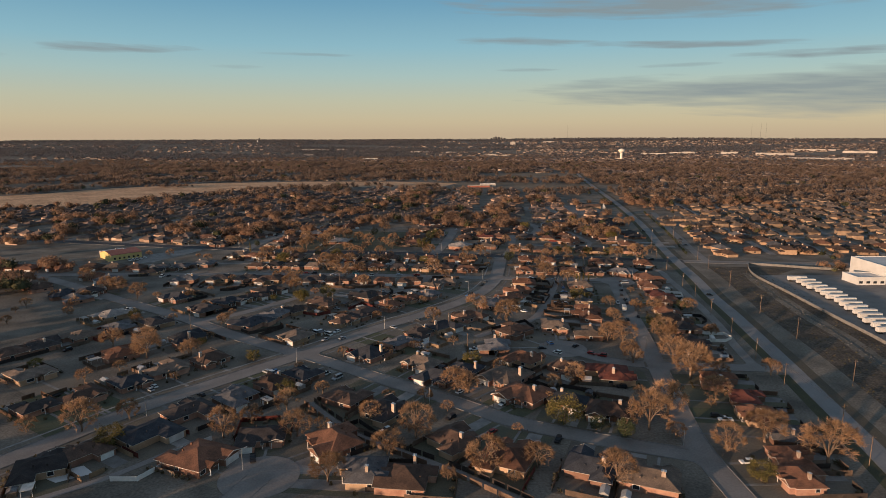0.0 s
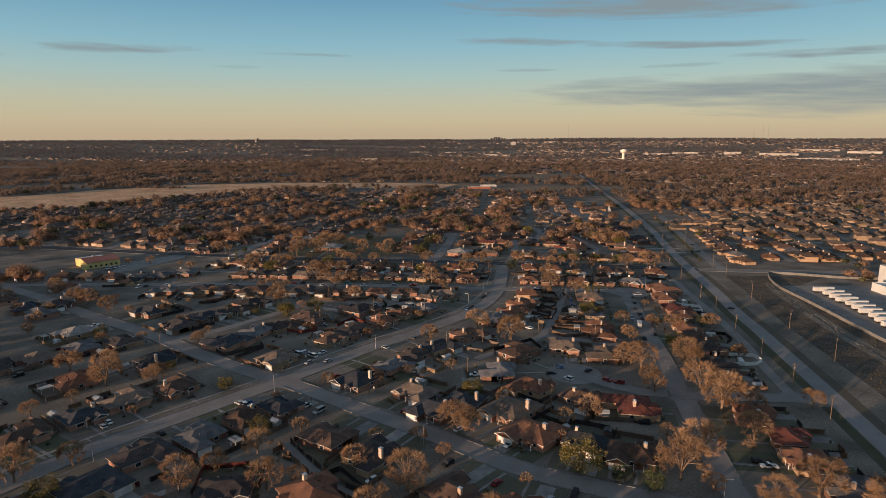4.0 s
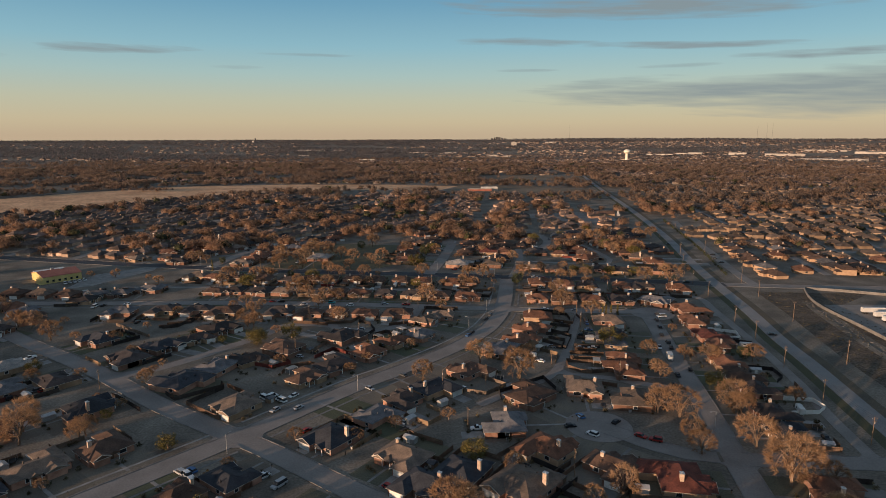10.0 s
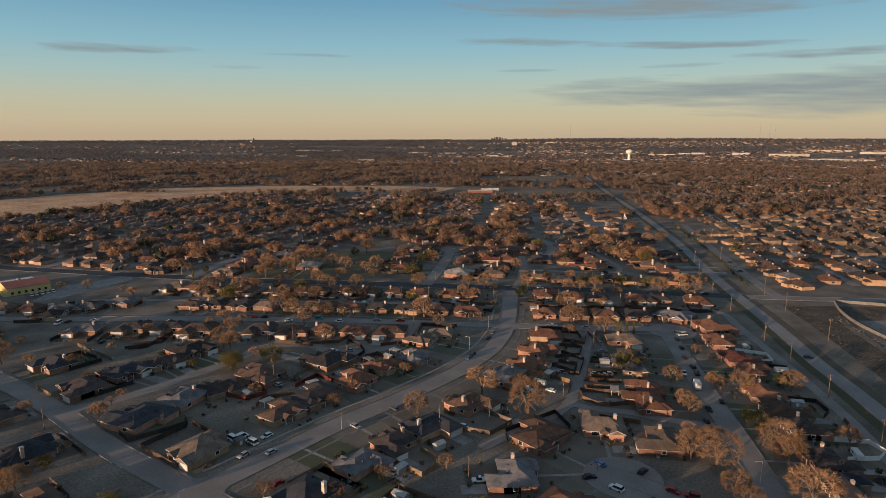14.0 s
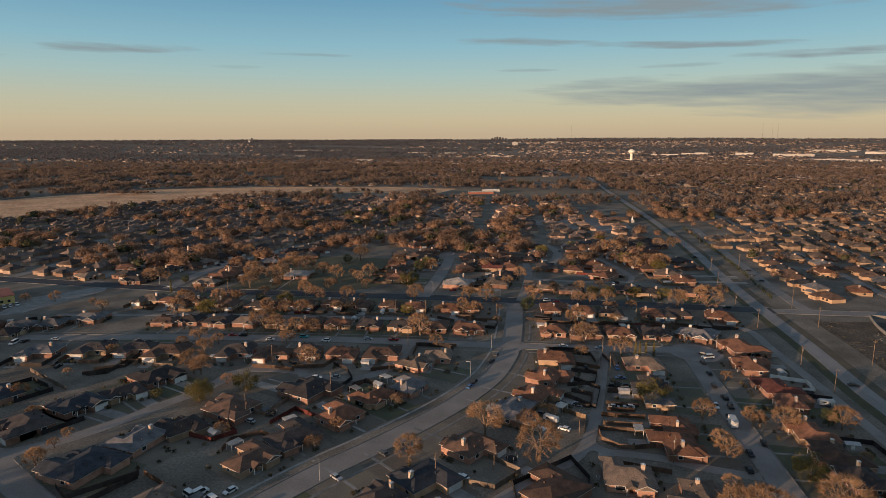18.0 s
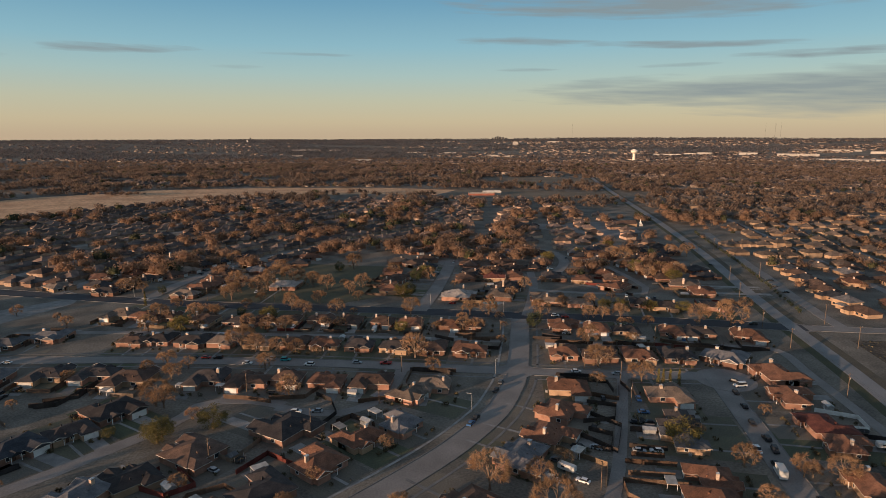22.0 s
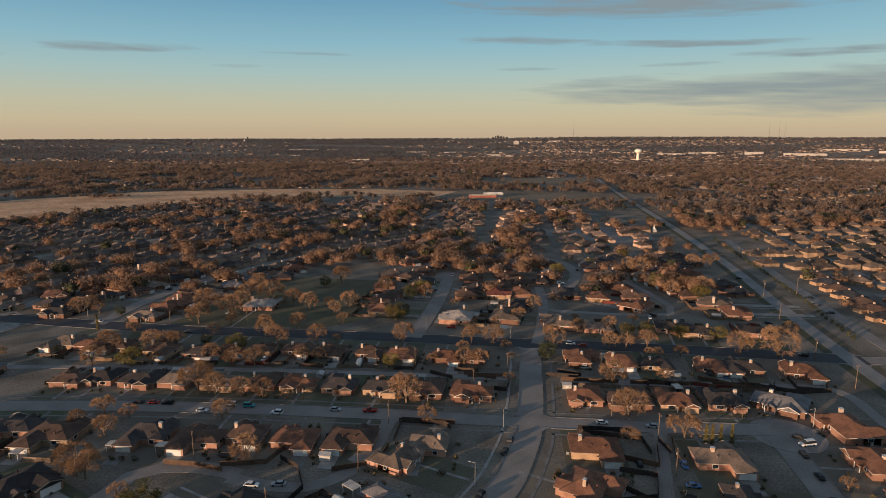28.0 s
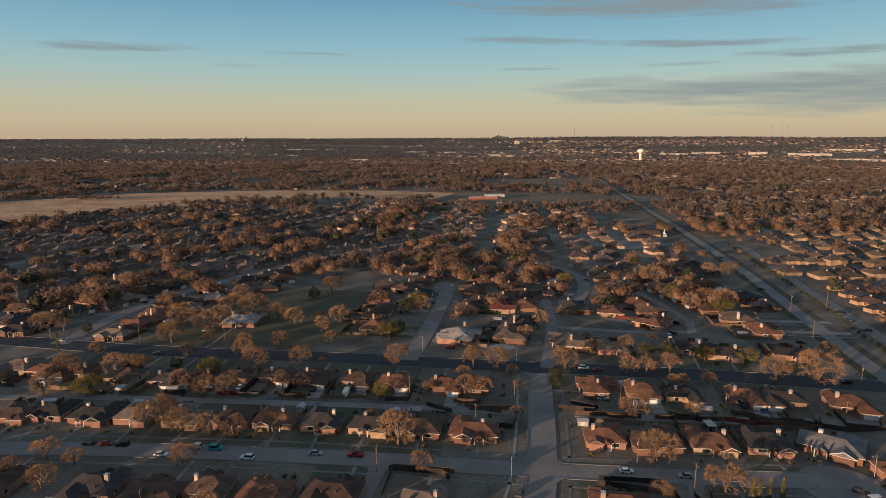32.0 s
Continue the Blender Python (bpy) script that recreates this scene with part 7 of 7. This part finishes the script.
def boat_model():
    """A small motor boat on its road trailer."""
    root = new("boat")
    bm = bmesh.new()
    rings = []
    for x, w, keel, top in ((-2.6, 1.0, 0.75, 1.45), (0.0, 1.05, 0.7, 1.45), (1.6, 0.8, 0.8, 1.55), (2.9, 0.05, 1.3, 1.7)):
        rings.append([bm.verts.new(v) for v in ((x, -w, top), (x, -w * 0.8, keel + 0.25), (x, 0, keel), (x, w * 0.8, keel + 0.25), (x, w, top))])
    for a, b in zip(rings, rings[1:]):
        for j in range(4):
            bm.faces.new((a[j], b[j], b[j + 1], a[j + 1]))
        bm.faces.new((a[4], b[4], b[0], a[0]))
    bm.faces.new(rings[0])
    part("hull", bm, M_WHITE, root)
    bm = bmesh.new()
    box(bm, 0.2, 0.3, -0.7, 0.7, 1.45, 1.95)
    part("windscreen", bm, M_GLASS, root)
    bm = bmesh.new()
    box(bm, -2.95, -2.55, -0.25, 0.25, 0.7, 1.9)
    part("outboard_motor", bm, M_TYRE, root)
    bm = bmesh.new()
    box(bm, -2.2, 3.9, -0.06, 0.06, 0.5, 0.6)
    box(bm, -1.0, -0.85, -0.95, 0.95, 0.45, 0.78)
    part("trailer_frame", bm, M_STEEL, root)
    for v in (-0.95, 0.95):
        bm = bmesh.new()
        bmesh.ops.create_cone(bm, cap_ends=True, segments=12, radius1=0.33, radius2=0.33, depth=0.2, matrix=Matrix.Translation((-0.9, v, 0.33)) @ Matrix.Rotation(math.pi / 2, 4, "X"))
        part("wheel", bm, M_TYRE, root)
    return tagged(root, "white motor boat on a trailer in a driveway", "boat", "boats")


boat = boat_model()
boat.matrix_world = pose(23.4, 241.7, 0.05, 0, 0, -75)
copy_thing(boat, pose(26.3, 237.7, 0.05, 0, 0, -50))
sheet("patio", [(-132.1, 182.3), (-121.4, 188.9), (-115.3, 184.1), (-124.4, 178.5)], 0.06, M_WHITE, "pale blue-grey patio slab behind a house", "patio")


sheet("vacant_lot", [(-124, 300), (-111.5, 314.5), (-81.5, 293), (-95, 283)], 0.034, M_GROUND, "bare grey-brown vacant corner lot", "lot")

# ---- yard clutter ----
def ac_unit():
    root = new("air_conditioner")
    bm = bmesh.new()
    box(bm, -0.45, 0.45, -0.45, 0.45, 0.1, 0.95)
    part("casing", bm, M_STEEL, root)
    bm = bmesh.new()
    cone(bm, 0, 0, 0.95, 1.0, 0.36, 0.36, 10)
    part("fan_guard", bm, M_WIRE, root)
    bm = bmesh.new()
    box(bm, -0.6, 0.6, -0.6, 0.6, 0.0, 0.1)
    part("pad", bm, M_DRIVE, root)
    return tagged(root, "grey metal air conditioner on a slab by the wall", "air conditioner", "yard clutter")


def trampoline():
    root = new("trampoline")
    bm = bmesh.new()
    cone(bm, 0, 0, 0.8, 0.86, 2.0, 2.0, 18)
    part("mat", bm, M_TYRE, root)
    for k in range(6):
        a = k * math.pi / 3
        bm = bmesh.new()
        cone(bm, 2.0 * math.cos(a), 2.0 * math.sin(a), 0, 2.3, 0.04, 0.04, 6)
        part("post", bm, M_STEEL, root)
    return tagged(root, "round black trampoline with steel posts on a lawn", "trampoline", "yard clutter")


def patio_cover():
    root = new("patio_cover")
    bm = bmesh.new()
    box(bm, -2.6, 2.6, -1.7, 1.7, 2.35, 2.5)
    part("roof_panel", bm, M_FASCIA, root)
    for u in (-2.4, 2.4):
        for v in (-1.5, 1.5):
            bm = bmesh.new()
            box(bm, u - 0.06, u + 0.06, v - 0.06, v + 0.06, 0, 2.36)
            part("post", bm, M_TRIM, root)
    return tagged(root, "pale flat patio cover on four posts", "patio cover", "yard clutter")


def garden_table():
    root = new("garden_table")
    bm = bmesh.new()
    box(bm, -0.9, 0.9, -0.4, 0.4, 0.7, 0.76)
    part("tabletop", bm, M_POLE, root)
    for v in (-0.75, 0.75):
        bm = bmesh.new()
        box(bm, -0.9, 0.9, v - 0.14, v + 0.14, 0.4, 0.45)
        box(bm, -0.7, -0.6, v - 0.1, v + 0.1, 0, 0.4)
        box(bm, 0.6, 0.7, v - 0.1, v + 0.1, 0, 0.4)
        part("bench", bm, M_POLE, root)
    for u in (-0.6, 0.6):
        bm = bmesh.new()
        box(bm, u - 0.05, u + 0.05, -0.3, 0.3, 0, 0.7)
        part("leg", bm, M_POLE, root)
    return tagged(root, "brown timber garden table with two benches", "table", "yard clutter")


def utility_trailer():
    root = new("utility_trailer")
    bm = bmesh.new()
    box(bm, -1.9, 1.5, -0.95, 0.95, 0.55, 0.65)
    for v in (-0.95, 0.89):
        box(bm, -1.9, 1.5, v, v + 0.06, 0.65, 1.05)
    box(bm, 1.5, 2.7, -0.06, 0.06, 0.5, 0.6)
    part("bed", bm, M_WIRE, root)
    for v in (-1.05, 1.05):
        bm = bmesh.new()
        bmesh.ops.create_cone(bm, cap_ends=True, segments=12, radius1=0.34, radius2=0.34, depth=0.2, matrix=Matrix.Translation((-0.3, v, 0.34)) @ Matrix.Rotation(math.pi / 2, 4, "X"))
        part("wheel", bm, M_TYRE, root)
    return tagged(root, "small black open trailer parked in a yard", "trailer", "yard clutter")


def log_pile():
    bm = bmesh.new()
    for k in range(3):
        for j in range(5 - k):
            bmesh.ops.create_cone(bm, cap_ends=True, segments=7, radius1=0.16, radius2=0.15, depth=1.6,
                                  matrix=Matrix.Translation((0, -0.64 + 0.32 * j + 0.16 * k, 0.16 + 0.27 * k)) @ Matrix.Rotation(math.pi / 2, 4, "Y"))
    return tagged(part("log_pile", bm, M_BARK), "stacked brown firewood logs by a fence", "firewood", "yard clutter")


def camper():
    root = new("camper_trailer")
    bm = bmesh.new()
    box(bm, -3.0, 3.0, -1.15, 1.15, 0.6, 2.7)
    bmesh.ops.bevel(bm, geom=bm.edges[:], offset=0.25, segments=2, affect="EDGES")
    part("body", bm, M_WHITE, root)
    bm = bmesh.new()
    box(bm, -1.6, -0.4, -1.18, -1.1, 1.5, 2.1)
    part("window", bm, M_GLASS, root)
    bm = bmesh.new()
    box(bm, 3.0, 4.2, -0.06, 0.06, 0.55, 0.65)
    part("drawbar", bm, M_STEEL, root)
    for v in (-1.0, 1.0):
        bm = bmesh.new()
        bmesh.ops.create_cone(bm, cap_ends=True, segments=12, radius1=0.36, radius2=0.36, depth=0.22, matrix=Matrix.Translation((-0.4, v, 0.36)) @ Matrix.Rotation(math.pi / 2, 4, "X"))
        part("wheel", bm, M_TYRE, root)
    return tagged(root, "white camper trailer parked beside a house", "camper", "yard clutter")


def mailbox():
    root = new("mailbox")
    bm = bmesh.new()
    box(bm, -0.06, 0.06, -0.06, 0.06, 0, 1.05)
    part("post", bm, M_POLE, root)
    bm = bmesh.new()
    box(bm, -0.12, 0.12, -0.28, 0.28, 1.05, 1.3)
    part("box", bm, M_WIRE, root)
    return tagged(root, "small black mailbox on a timber post", "mailbox", "mailboxes")


clutter = {}


def put(make, p, rot):
    place = pose(p.x, p.y, 0.03, 0, 0, rot)
    if make not in clutter:
        clutter[make] = make()
        clutter[make].matrix_world = place
    else:
        copy_thing(clutter[make], place)


# the two broad white patio covers of the row behind the cul-de-sac
for x, y in ((-105.4, 441.8), (-88.2, 441.1)):
    put(patio_cover, Vector((x, y, 0)), -4)
cr = random.Random(77)
for i, (x, y, rot, roof_key, gap, street) in enumerate(PLACED):
    if y > 560:
        continue
    m = pose(x, y, 0, 0, 0, rot)
    taken = []
    for make, chance in ((patio_cover, 0.16), (camper, 0.07), (trampoline, 0.12), (garden_table, 0.12), (utility_trailer, 0.14), (log_pile, 0.1), (ac_unit, 0.5)):
        if cr.random() > chance:
            continue
        u, v = (cr.uniform(-7, 7), 12.6 + cr.uniform(0, 2.6)) if make is not ac_unit else (8.1 * house_scale(i) * cr.choice((-1, 1)), cr.uniform(0, 4))
        p = m @ Vector((u, v, 0))
        if road_gap(p.x, p.y) < 2.5 or not clear_of_houses(p.x, p.y, i, 11.5) or any((p - q).length < 4.5 for q in taken):
            continue
        taken.append(p)
        put(make, p, rot + cr.choice((0, 90)) + cr.uniform(-8, 8))
    if cr.random() < 0.45 and gap < 40 and street in ("main", "cross", "east", "cul"):
        p = m @ Vector((cr.uniform(-6, 6), -(gap - 5.2) + 0.9, 0))
        if road_gap(p.x, p.y) > 0.5:
            put(mailbox, p, rot)
